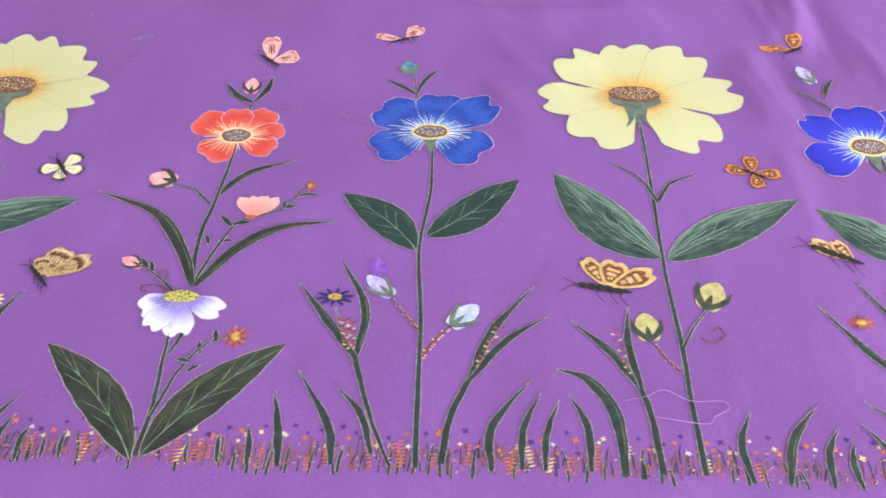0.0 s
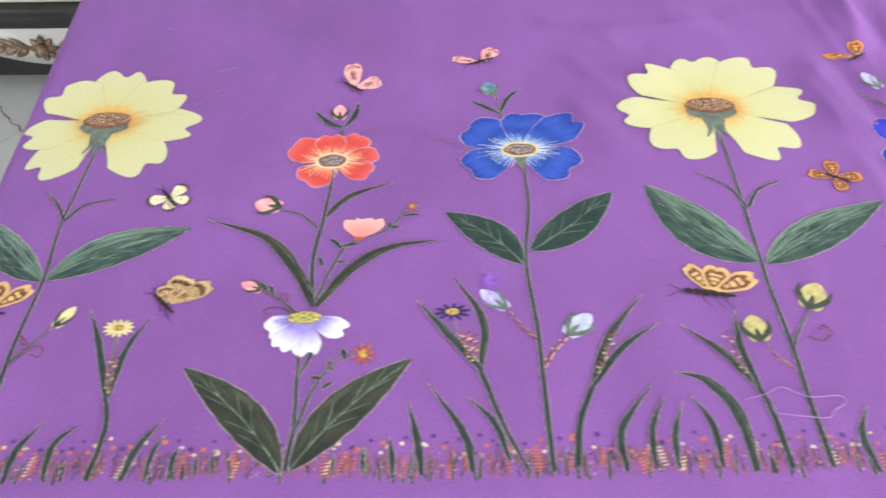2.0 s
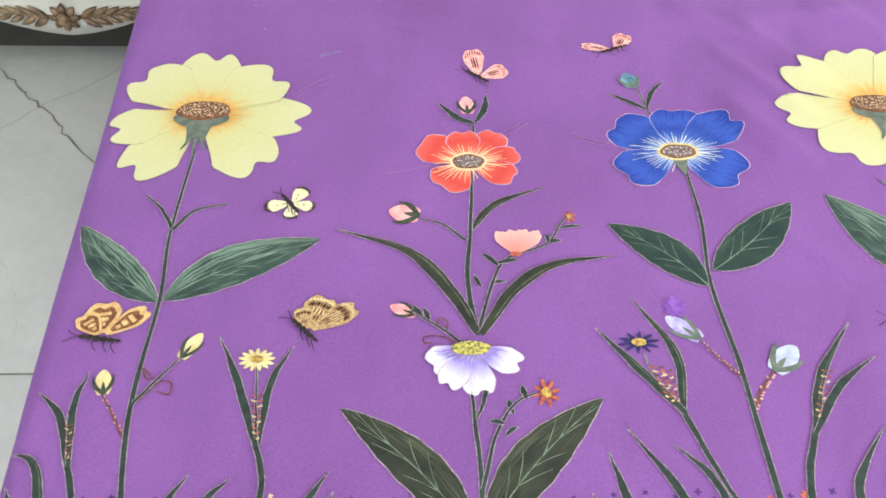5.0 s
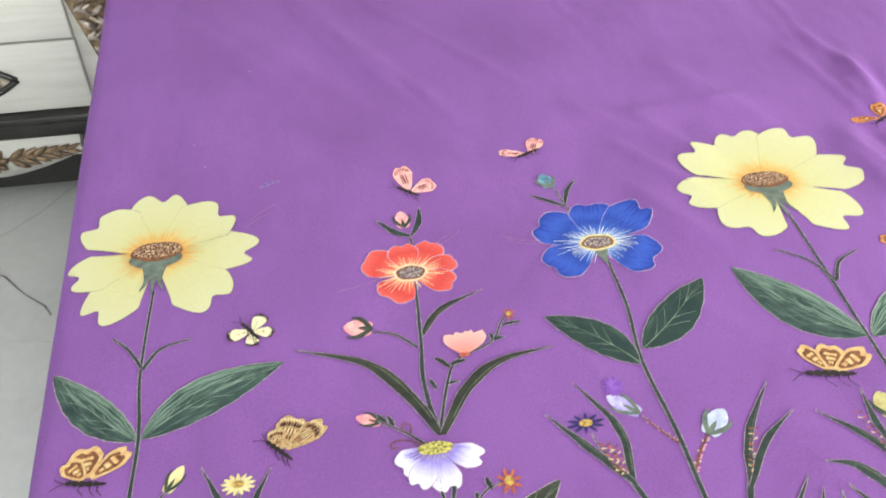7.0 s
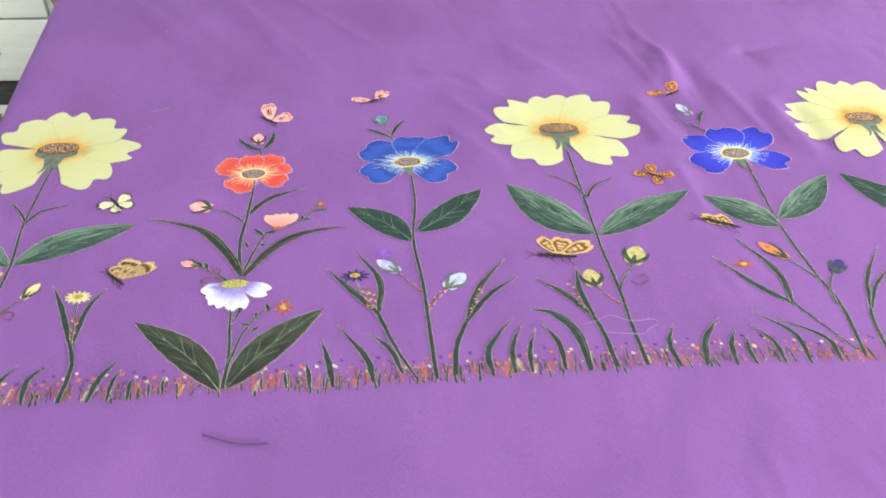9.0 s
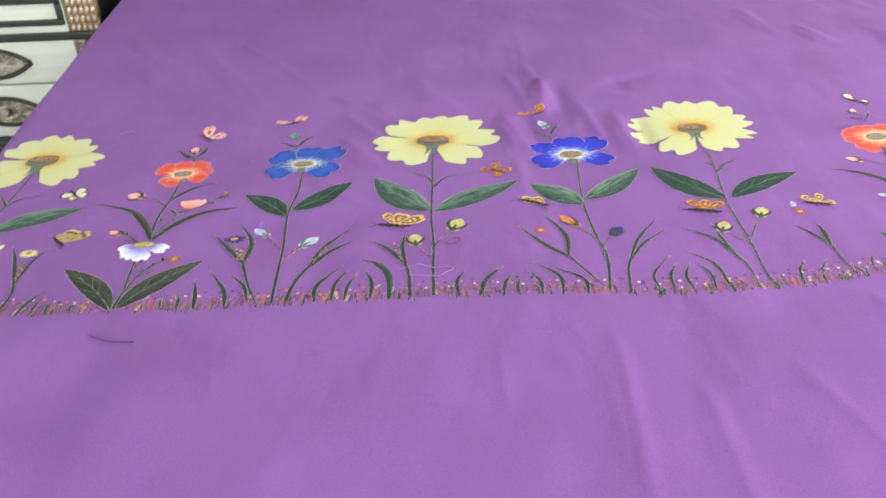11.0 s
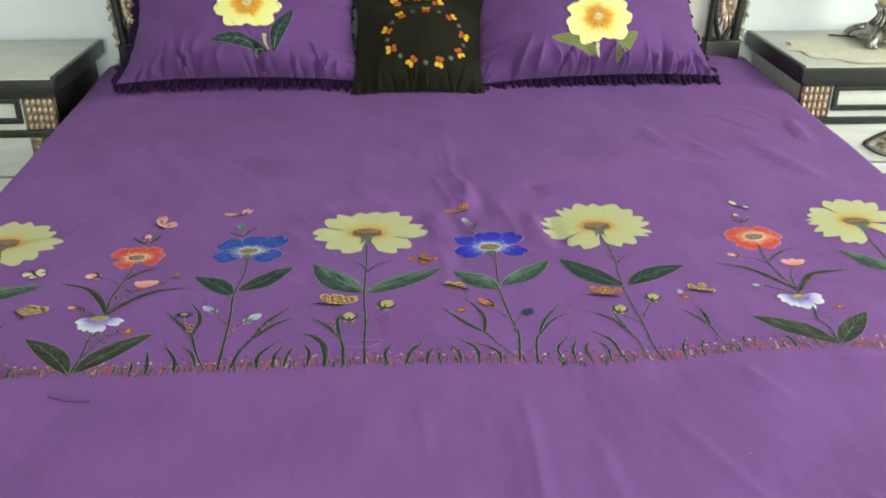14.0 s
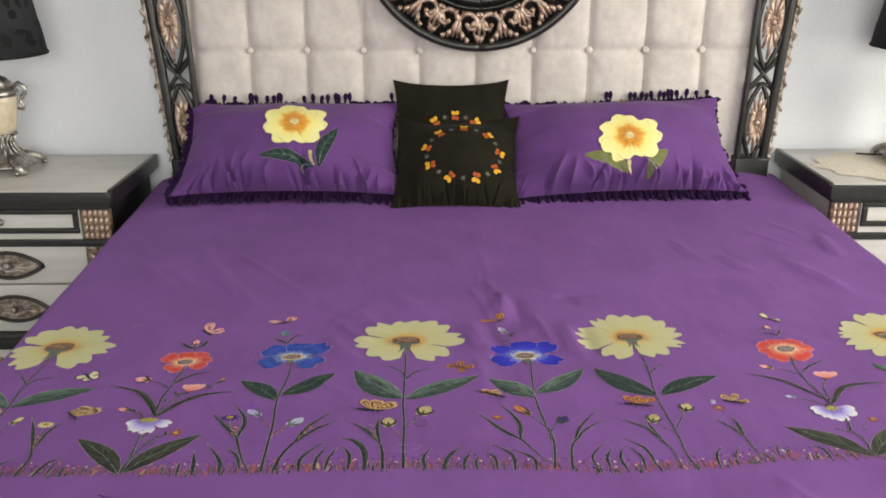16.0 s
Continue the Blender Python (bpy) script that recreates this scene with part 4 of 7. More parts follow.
def begin_deepblue(c, rx, ry):
    begin(c, rx, ry, DEEPBLUE, CORE_GREY, "deep blue flower with a pale yellow ring", (RAY_WHITE, 48, 0.0012), 2.8, False, 0.09, LIGHT_RIM)


def begin_white(c, rx, ry):
    begin(c, rx, ry, WHITE, CORE_YELLOW, "white flower with violet streaks and yellow heart", (RAY_VIOLET, 70, 0.0015), 1.75, False, 0.10, LIGHT_RIM, True)


def begin_bloom(c, rx, ry):
    begin(c, rx, ry, BLOOM, PETAL_RUST, "half-open salmon pink flower", None, 0, False, -0.06, BLOOM)


def petal_grid(c, tip, w, notch, extra, place, m=23, n=23):
    """A broad petal from the heart to a lobed rim, laid down by place(x, y)."""
    c, tip = np.array(c), np.array(tip)
    d = tip - c
    ln = np.linalg.norm(d)
    e = d / ln
    nrm = np.array([-e[1], e[0]])
    s, v = np.linspace(0.10, 1, n)[:, None], np.linspace(-1, 1, m)[None, :]
    seed = 60 * c[0] + 37 * math.atan2(d[1], d[0])
    cap = 1 - 0.28 * np.abs(v) ** 4.2 - notch * np.exp(-((v - 0.22 * math.sin(seed)) / 0.26) ** 2) + 0.014 * np.sin(7 * v + seed)
    half = (w * 0.515 + extra) * np.clip(s / 0.84, 0, 1) ** 0.68 if notch > 0.12 else (w / 2 + extra) * np.sin(math.pi / 2 * np.clip(s * 1.12, 0, 1)) ** 0.85
    along = s * (ln + extra) * (1 - (1 - cap) * s ** 2)
    x = c[0] + e[0] * along + nrm[0] * half * v
    y = c[1] + e[1] * along + nrm[1] * half * v
    uv = np.stack(np.broadcast_arrays(s, v * 0.5 + 0.5 + 3 * math.sin(seed)), -1)
    return place(x, y), uv


def petal(c, tip, w):
    up = lift()
    a = petal_grid(c, tip, w * STYLE["wide"], STYLE["notch"], 0.0009 if STYLE["rim"] is LIGHT_RIM else 0.0005, lambda x, y: on_cloth(x, y, up))
    b = petal_grid(c, tip, w * STYLE["wide"], STYLE["notch"], 0.0, lambda x, y: on_cloth(x, y, up + 8e-5))
    return sheet_mesh("petal", [(a[0][:, ::-1], a[1][:, ::-1], 1), (b[0][:, ::-1], b[1][:, ::-1], 0)], [STYLE["mat"], STYLE["rim"]], STYLE["parent"])


def bud(base, tip, w, mat):
    """A closed bud: an egg-shaped bloom held by three sepals."""
    base, tip = np.array(base), np.array(tip)
    d = tip - base
    n = np.array([-d[1], d[0]]) / np.linalg.norm(d)
    s = np.linspace(0, 1, 14)
    up = lift()
    body = ribbon(base + d * s[:, None], w * 0.96 * np.clip(1 - np.abs(2 * s - 0.9) ** 2.3 / 1.25, 0.02, 1) ** 0.5 * (1 - 0.25 * s ** 3), up)
    ob = sheet_mesh("painted_bud", [(body, None, 0)], [mat], bed_sheet)
    blocks = []
    for k, (f, ln) in enumerate(((-0.46, 0.80), (0.46, 0.80), (0.0, 0.52))):
        c = spline([base, base + d * ln * 0.5 + n * w * f, base + d * ln + n * w * f * 1.25], 9)
        blocks.append((ribbon(c, w * 0.24 * np.sin(math.pi * np.linspace(0.2, 0.97, 9)), up + 1.6e-4 + k * 4e-5), None, 0))
    sheet_mesh("sepal", blocks, [CUP if mat in (PETAL_WHITE, PETAL_LILAC, PETAL_TEAL) else CUP_DARK], ob)
    return ob


def daisy(c, rx, ry, n, mat, heart):
    g = disc(c, rx * 0.36, ry * 0.36, 0.0013, 3, 14)
    ob = sheet_mesh("painted_daisy", [(g[0], g[1], 0)], [heart], bed_sheet)
    for k in range(n):
        a = 2 * math.pi * (k + 0.3) / n
        up = lift()
        tip = (c[0] + rx * math.cos(a), c[1] + ry * math.sin(a))
        w = 2.6 * (rx + ry) / 2 / n * (0.85 if mat in (PETAL_NAVY, PETAL_RUST) else 1.4)
        cen = spline([c, ((c[0] + tip[0]) / 2, (c[1] + tip[1]) / 2), tip], 8)
        sheet_mesh("petal", [(ribbon(cen, w * np.array([0.3, 0.6, 0.85, 1, 1, 0.95, 0.75, 0.3]), up), None, 0)], [mat], ob)
    return ob


def butterfly(head, tail, root, wings, mat, edge):
    """A painted butterfly: jointed dark body, feelers, legs, and wings patterned after their kind."""
    head, tail, root = np.array(head), np.array(tail), np.array(root)
    size = np.linalg.norm(tail - head)
    d = (head - tail) / size
    n = np.array([-d[1], d[0]])
    s = np.linspace(0, 1, 37)
    joints = 0.45 + 0.55 * np.abs(np.sin(6 * math.pi * s)) ** 0.6
    blocks = [(ribbon(spline([head, (head + tail) / 2, tail], 37), size * 0.17 * joints * np.sin(math.pi * np.clip(0.22 + 0.68 * s, 0, 1)), 0.00158), None, 0)]
    for k in (-0.5, 0.9):
        blocks.append((ribbon(spline([head, head + d * size * 0.14 + n * size * 0.08 * k, head + d * size * 0.30 + n * size * 0.24 * k], 7), np.full(7, 0.0007), 0.00138), None, 0))
    low = np.array((0.0, -1.0))
    for f in (0.40, 0.66, 0.84):
        p = head + (tail - head) * f
        blocks.append((ribbon(spline([p, p + low * size * 0.16 + d * size * 0.06, p + low * size * 0.34 - d * size * 0.08], 6), np.array([0.0011, 0.0010, 0.0009, 0.0008, 0.0007, 0.0006]), 0.00138), None, 0))
    ob = sheet_mesh("painted_butterfly", blocks, [WING_DARK], bed_sheet)
    flip = lambda g, slot: (g[0][:, ::-1], g[1][:, ::-1], slot)
    for q, (x, y, w) in enumerate(wings):
        up = 0.0009 + 1.1e-4 * q
        tip = np.array((x, y))
        e = tip - root
        m = np.array([-e[1], e[0]]) / np.linalg.norm(e)
        rng = random.Random(int(abs(x * 7919)))
        rim = mat if mat in (WING_OCHRE, WING_PINK, WING_TAN) else edge
        wing = sheet_mesh("wing", [flip(petal_grid(root, tip, w, 0.06, 0.0, lambda px, py: on_cloth(px, py, up + 5e-5), 11, 11), 0),
                                   flip(petal_grid(root, tip, w, 0.06, 0.0005, lambda px, py: on_cloth(px, py, up), 11, 11), 1)], [mat, rim], ob)
        marks = []

        def dash(f, v, ln, wd, slot, across=False):
            """A short brush mark at f along the wing and v across it."""
            p = root + e * f + m * w * 0.5 * v * min(1.0, f * 1.2)
            t = (m * w if across else e) * ln
            marks.append((ribbon(spline([p - t / 2, p + t / 2], 5), w * wd * np.array([0.4, 1, 1, 0.9, 0.35]), up + 7e-5 + 3e-6 * len(marks)), None, slot))
        if mat in (WING_OCHRE, WING_ORANGE):
            marks.append(flip(petal_grid(root + e * 0.14, root + e * 0.87, w * 0.76, 0.10, 0.0, lambda px, py: on_cloth(px, py, up + 6e-5), 9, 9), 0))
            for k in range(4):
                dash(0.66, -0.42 + 0.28 * k, 0.10, 0.13, 2)
            for k in range(3):
                dash(0.50, -0.34 + 0.34 * k, 0.12, 0.12, 2 if k != 1 else 1)
            for k in range(2):
                dash(0.36, -0.22 + 0.44 * k, 0.12, 0.08, 2)
        elif mat is WING_TAN:
            for k in range(9):
                v = -0.8 + 0.2 * k
                dash(0.92 - 0.13 * v * v, v, 0.07, 0.075, 1)
                dash(0.78 - 0.10 * v * v, v, 0.14, 0.085, 3 if k % 2 else 0)
                dash(0.58, v * 0.8, 0.16, 0.06, 1 if k % 2 else 0)
                dash(0.40, v * 0.7, 0.14, 0.05, 0 if k % 3 else 2)
        elif mat is WING_CREAM:
            for k in range(6):
                v = -0.8 + 0.32 * k
                dash(0.99 - 0.14 * v * v, v, 0.17, 0.13, 3)
            dash(0.55, 0.1, 0.10, 0.07, 0)
            dash(0.30, -0.2, 0.24, 0.04, 0)
        else:
            for k in range(7):
                v = -0.75 + 0.25 * k
                dash(0.88 - 0.14 * v * v, v, 0.13, 0.075, 0)
            for v in (-0.35, 0.05, 0.4):
                dash(0.52, v, 0.40, 0.085, 0 if v != 0.05 else 3)
        sheet_mesh("wing_pattern", marks, [edge, DOT_CREAM, mat, WING_DARK], wing)
    return ob


# pale yellow flower by the bed side
stroke("painted_stem", [(-0.816, 0.701), (-0.818, 0.593), (-0.812, 0.511), (-0.813, 0.400), (-0.796, 0.294)], 0.0047, "stem", STEM)
stroke("painted_twig", [(-0.816, 0.593), (-0.833, 0.621), (-0.850, 0.638)], 0.0034, "taper", STEM)
stroke("painted_twig", [(-0.816, 0.593), (-0.801, 0.617), (-0.772, 0.627)], 0.0039, "taper", STEM)
stroke("painted_twig", [(-0.812, 0.411), (-0.796, 0.435), (-0.783, 0.453)], 0.0025, "taper", STEM)
stroke("painted_twig", [(-0.814, 0.383), (-0.830, 0.408), (-0.838, 0.419)], 0.0026, "taper", TWIG_RED)
leaf((-0.813, 0.510), (-0.901, 0.600), 0.025, -0.013, LEAF_GREEN)
leaf((-0.809, 0.511), (-0.682, 0.584), 0.033, -0.014, LEAF_GREEN)
begin_yellow((-0.818, 0.759), 0.029, 0.022)
petal((-0.818, 0.759), (-0.825, 0.862), 0.068)
petal((-0.818, 0.759), (-0.749, 0.828), 0.077)
petal((-0.818, 0.759), (-0.709, 0.751), 0.062)
petal((-0.818, 0.759), (-0.746, 0.673), 0.067)
petal((-0.818, 0.759), (-0.873, 0.665), 0.060)
petal((-0.818, 0.759), (-0.908, 0.730), 0.056)
petal((-0.818, 0.759), (-0.892, 0.827), 0.074)
bud((-0.783, 0.453), (-0.770, 0.478), 0.013, PETAL_CREAM)
bud((-0.837, 0.419), (-0.842, 0.442), 0.014, PETAL_CREAM)
stroke("painted_curl", [(-0.804, 0.437), (-0.811, 0.443), (-0.806, 0.433), (-0.800, 0.435)], 0.0014, "even", TWIG_RED)
stroke("painted_curl", [(-0.809, 0.412), (-0.796, 0.430), (-0.786, 0.429), (-0.786, 0.419), (-0.796, 0.422)], 0.0014, "even", TWIG_RED)
butterfly((-0.870, 0.474), (-0.834, 0.469), (-0.852, 0.474), [(-0.857, 0.509, 0.029), (-0.819, 0.502, 0.019), (-0.872, 0.496, 0.020)], WING_OCHRE, WING_BROWN)
butterfly((-0.723, 0.639), (-0.705, 0.615), (-0.713, 0.628), [(-0.702, 0.647, 0.015), (-0.692, 0.623, 0.013), (-0.712, 0.609, 0.013), (-0.736, 0.623, 0.015)], WING_CREAM, WING_BROWN)
butterfly((-0.698, 0.493), (-0.675, 0.470), (-0.685, 0.481), [(-0.672, 0.517, 0.028), (-0.646, 0.507, 0.021), (-0.691, 0.506, 0.016)], WING_TAN, WING_BROWN)
stroke("painted_stem", [(-0.706, 0.293), (-0.704, 0.343), (-0.714, 0.379)], 0.0053, "trunk", STEM)
stroke("painted_blade", [(-0.713, 0.374), (-0.734, 0.430), (-0.755, 0.475)], 0.0062, "blade", STEM)
stroke("painted_blade", [(-0.711, 0.374), (-0.708, 0.430), (-0.694, 0.466)], 0.0053, "blade", STEM)
stroke("painted_twig", [(-0.713, 0.379), (-0.718, 0.418), (-0.721, 0.445)], 0.0019, "taper", STEM)
daisy((-0.722, 0.452), 0.0147, 0.0110, 13, PETAL_CREAM, CORE_OCHRE)
stroke("painted_stem", [(-0.838, 0.290), (-0.839, 0.331), (-0.851, 0.364)], 0.0058, "trunk", STEM)
stroke("painted_blade", [(-0.849, 0.358), (-0.865, 0.399), (-0.887, 0.421)], 0.0057, "blade", STEM)
stroke("painted_blade", [(-0.848, 0.358), (-0.857, 0.410), (-0.852, 0.440)], 0.0053, "blade", STEM)
stroke("painted_blade", [(-0.862, 0.286), (-0.861, 0.325), (-0.874, 0.360), (-0.893, 0.368)], 0.0069, "blade", STEM)
stroke("painted_blade", [(-0.875, 0.296), (-0.881, 0.325), (-0.890, 0.342)], 0.0040, "blade", STEM)
stroke("painted_blade", [(-0.774, 0.291), (-0.773, 0.322), (-0.758, 0.350)], 0.0062, "blade", STEM)
stroke("painted_blade", [(-0.742, 0.294), (-0.743, 0.327), (-0.727, 0.347)], 0.0057, "blade", STEM)
stroke("painted_blade", [(-0.678, 0.293), (-0.672, 0.324), (-0.656, 0.353)], 0.0061, "blade", STEM)
stroke("painted_blade", [(-0.659, 0.293), (-0.658, 0.319), (-0.652, 0.336)], 0.0039, "blade", STEM)
stroke("painted_blade", [(-0.639, 0.294), (-0.640, 0.315), (-0.635, 0.325)], 0.0039, "blade", STEM)

# red and white flower plant with two broad leaves
stroke("painted_stem", [(-0.544, 0.670), (-0.547, 0.599), (-0.551, 0.534), (-0.544, 0.476)], 0.0052, "stem", STEM)
stroke("painted_twig", [(-0.552, 0.583), (-0.572, 0.603), (-0.594, 0.610)], 0.0027, "taper", STEM)
stroke("painted_blade", [(-0.544, 0.478), (-0.566, 0.523), (-0.603, 0.569), (-0.669, 0.596)], 0.0112, "blade", LEAF_OLIVE)
stroke("painted_blade", [(-0.541, 0.476), (-0.512, 0.524), (-0.476, 0.552), (-0.423, 0.561)], 0.0104, "blade", LEAF_OLIVE)
stroke("painted_blade", [(-0.548, 0.595), (-0.523, 0.629), (-0.476, 0.650)], 0.0067, "blade", LEAF_OLIVE)
stroke("painted_twig", [(-0.543, 0.480), (-0.530, 0.531), (-0.515, 0.561), (-0.480, 0.577), (-0.466, 0.600), (-0.458, 0.611)], 0.0027, "taper", STEM)
stroke("painted_leaflet", [(-0.524, 0.552), (-0.531, 0.561), (-0.538, 0.567)], 0.0047, "leaf", STEM)
stroke("painted_leaflet", [(-0.524, 0.555), (-0.515, 0.558), (-0.506, 0.559)], 0.0047, "leaf", STEM)
stroke("painted_leaflet", [(-0.540, 0.527), (-0.543, 0.535), (-0.546, 0.541)], 0.0036, "leaf", STEM)
stroke("painted_leaflet", [(-0.532, 0.531), (-0.525, 0.534), (-0.517, 0.534)], 0.0036, "leaf", STEM)
stroke("painted_leaflet", [(-0.480, 0.579), (-0.473, 0.581), (-0.465, 0.581)], 0.0042, "leaf", STEM)
stroke("painted_leaflet", [(-0.478, 0.579), (-0.478, 0.585), (-0.479, 0.588)], 0.0037, "leaf", STEM)
stroke("painted_leaflet", [(-0.466, 0.596), (-0.456, 0.598), (-0.445, 0.598)], 0.0032, "leaf", STEM)
stroke("painted_leaflet", [(-0.526, 0.392), (-0.532, 0.394), (-0.538, 0.394)], 0.0037, "leaf", STEM)
stroke("painted_leaflet", [(-0.519, 0.401), (-0.521, 0.409), (-0.522, 0.414)], 0.0042, "leaf", STEM)
stroke("painted_leaflet", [(-0.526, 0.382), (-0.521, 0.387), (-0.516, 0.390)], 0.0032, "leaf", STEM)
stroke("painted_leaflet", [(-0.508, 0.414), (-0.510, 0.422), (-0.511, 0.427)], 0.0042, "leaf", STEM)
stroke("painted_twig", [(-0.541, 0.725), (-0.541, 0.745)], 0.0030, "taper", STEM)
stroke("painted_leaflet", [(-0.540, 0.743), (-0.558, 0.753), (-0.577, 0.776)], 0.0073, "leaf", STEM)
stroke("painted_leaflet", [(-0.539, 0.745), (-0.529, 0.767), (-0.526, 0.792)], 0.0068, "leaf", STEM)
bud((-0.546, 0.759), (-0.548, 0.787), 0.017, PETAL_PINK)
bud((-0.594, 0.614), (-0.622, 0.620), 0.024, PETAL_PINK)
begin_red((-0.547, 0.686), 0.016, 0.010)
petal((-0.547, 0.686), (-0.594, 0.714), 0.038)
petal((-0.547, 0.686), (-0.554, 0.730), 0.031)
petal((-0.547, 0.686), (-0.515, 0.729), 0.031)
petal((-0.547, 0.686), (-0.497, 0.698), 0.026)
petal((-0.547, 0.686), (-0.503, 0.664), 0.030)
petal((-0.547, 0.686), (-0.573, 0.652), 0.040)
begin_bloom((-0.508, 0.565), 0.005, 0.003)
petal((-0.508, 0.565), (-0.522, 0.592), 0.012)
petal((-0.508, 0.565), (-0.511, 0.594), 0.012)
petal((-0.508, 0.565), (-0.499, 0.594), 0.014)
petal((-0.508, 0.565), (-0.486, 0.591), 0.013)
daisy((-0.456, 0.610), 0.0065, 0.0080, 6, PETAL_RUST, CORE_OCHRE)
stroke("painted_twig", [(-0.554, 0.463), (-0.572, 0.481), (-0.598, 0.500)], 0.0025, "taper", STEM)
bud((-0.595, 0.498), (-0.617, 0.508), 0.013, PETAL_PINK)
stroke("painted_leaflet", [(-0.590, 0.496), (-0.594, 0.502), (-0.598, 0.508)], 0.0045, "leaf", STEM)
stroke("painted_leaflet", [(-0.584, 0.490), (-0.586, 0.498), (-0.589, 0.505)], 0.0040, "leaf", STEM)
stroke("painted_curl", [(-0.570, 0.479), (-0.569, 0.490), (-0.575, 0.493), (-0.577, 0.487), (-0.573, 0.484)], 0.0014, "even", TWIG_RED)
stroke("painted_curl", [(-0.561, 0.468), (-0.576, 0.475), (-0.587, 0.474), (-0.588, 0.468), (-0.582, 0.468)], 0.0014, "even", TWIG_RED)
stroke("painted_stem", [(-0.551, 0.432), (-0.548, 0.387), (-0.545, 0.346), (-0.547, 0.303)], 0.0048, "stem", STEM)
stroke("painted_twig", [(-0.539, 0.422), (-0.542, 0.409), (-0.547, 0.397)], 0.0037, "taper", STEM)
stroke("painted_twig", [(-0.544, 0.338), (-0.533, 0.382), (-0.517, 0.410), (-0.500, 0.420)], 0.0028, "taper", STEM)
begin_white((-0.550, 0.462), 0.016, 0.007)
petal((-0.550, 0.462), (-0.583, 0.445), 0.028)
petal((-0.550, 0.462), (-0.570, 0.425), 0.022)
petal((-0.550, 0.462), (-0.543, 0.418), 0.025)
petal((-0.550, 0.462), (-0.510, 0.446), 0.023)
daisy((-0.492, 0.420), 0.0113, 0.0130, 8, PETAL_RUST, CORE_OCHRE)
leaf((-0.550, 0.299), (-0.652, 0.407), 0.009, -0.028, LEAF_OLIVE)
leaf((-0.543, 0.302), (-0.448, 0.416), 0.029, -0.011, LEAF_OLIVE)
butterfly((-0.547, 0.830), (-0.522, 0.810), (-0.533, 0.819), [(-0.540, 0.865, 0.022), (-0.503, 0.831, 0.022)], WING_PINK, WING_ROSE)
butterfly((-0.396, 0.863), (-0.366, 0.876), (-0.380, 0.867), [(-0.417, 0.876, 0.012), (-0.366, 0.896, 0.021)], WING_PINK, WING_ROSE)

# sky blue flower
stroke("painted_stem", [(-0.338, 0.671), (-0.336, 0.608), (-0.342, 0.529), (-0.335, 0.441), (-0.333, 0.375), (-0.330, 0.303)], 0.0052, "stem", STEM)
leaf((-0.345, 0.526), (-0.422, 0.600), 0.012, -0.028, LEAF)
leaf((-0.337, 0.544), (-0.249, 0.626), 0.017, -0.026, LEAF)
begin_blue((-0.341, 0.697), 0.018, 0.010)
petal((-0.341, 0.697), (-0.398, 0.744), 0.052)
petal((-0.341, 0.697), (-0.331, 0.765), 0.049)
petal((-0.341, 0.697), (-0.276, 0.751), 0.047)
petal((-0.341, 0.697), (-0.283, 0.663), 0.055)
petal((-0.341, 0.697), (-0.400, 0.666), 0.048)
stroke("painted_twig", [(-0.356, 0.742), (-0.361, 0.767), (-0.366, 0.800)], 0.0024, "taper", STEM)
stroke("painted_leaflet", [(-0.360, 0.763), (-0.378, 0.777), (-0.398, 0.791)], 0.0049, "leaf", STEM)
stroke("painted_leaflet", [(-0.361, 0.765), (-0.352, 0.792), (-0.336, 0.812)], 0.0049, "leaf", STEM)
bud((-0.370, 0.800), (-0.375, 0.826), 0.019, PETAL_TEAL)
stroke("painted_twig", [(-0.337, 0.435), (-0.350, 0.451), (-0.363, 0.469)], 0.0026, "taper", TWIG_RED)
stroke("painted_twig", [(-0.334, 0.403), (-0.322, 0.424), (-0.309, 0.440)], 0.0042, "taper", TWIG_RED)
bud((-0.362, 0.471), (-0.387, 0.494), 0.017, PETAL_LILAC)
bud((-0.309, 0.440), (-0.286, 0.464), 0.021, PETAL_WHITE)
stroke("painted_stem", [(-0.350, 0.303), (-0.369, 0.346), (-0.388, 0.403)], 0.0052, "stem", STEM)
stroke("painted_blade", [(-0.386, 0.401), (-0.417, 0.443), (-0.447, 0.483)], 0.0071, "blade", STEM)
stroke("painted_blade", [(-0.388, 0.401), (-0.385, 0.458), (-0.414, 0.515)], 0.0072, "blade", STEM)
stroke("painted_twig", [(-0.400, 0.423), (-0.406, 0.440), (-0.411, 0.458)], 0.0014, "taper", STEM)
daisy((-0.413, 0.468), 0.0175, 0.0110, 10, PETAL_NAVY, CORE_OCHRE)
stroke("painted_stem", [(-0.311, 0.307), (-0.305, 0.350), (-0.289, 0.391)], 0.0065, "trunk", STEM)
stroke("painted_blade", [(-0.291, 0.386), (-0.273, 0.436), (-0.236, 0.488)], 0.0070, "blade", STEM)
stroke("painted_blade", [(-0.292, 0.383), (-0.262, 0.425), (-0.225, 0.454)], 0.0060, "blade", STEM)
stroke("painted_blade", [(-0.436, 0.300), (-0.441, 0.333), (-0.450, 0.370)], 0.0065, "blade", STEM)
stroke("painted_blade", [(-0.395, 0.303), (-0.402, 0.338), (-0.433, 0.389)], 0.0065, "blade", STEM)
stroke("painted_blade", [(-0.365, 0.313), (-0.377, 0.349), (-0.400, 0.375)], 0.0052, "blade", STEM)
stroke("painted_blade", [(-0.272, 0.302), (-0.272, 0.341), (-0.240, 0.388)], 0.0064, "blade", STEM)
stroke("painted_blade", [(-0.249, 0.304), (-0.247, 0.341), (-0.233, 0.374)], 0.0055, "blade", STEM)
stroke("painted_blade", [(-0.231, 0.305), (-0.229, 0.337), (-0.218, 0.369)], 0.0051, "blade", STEM)
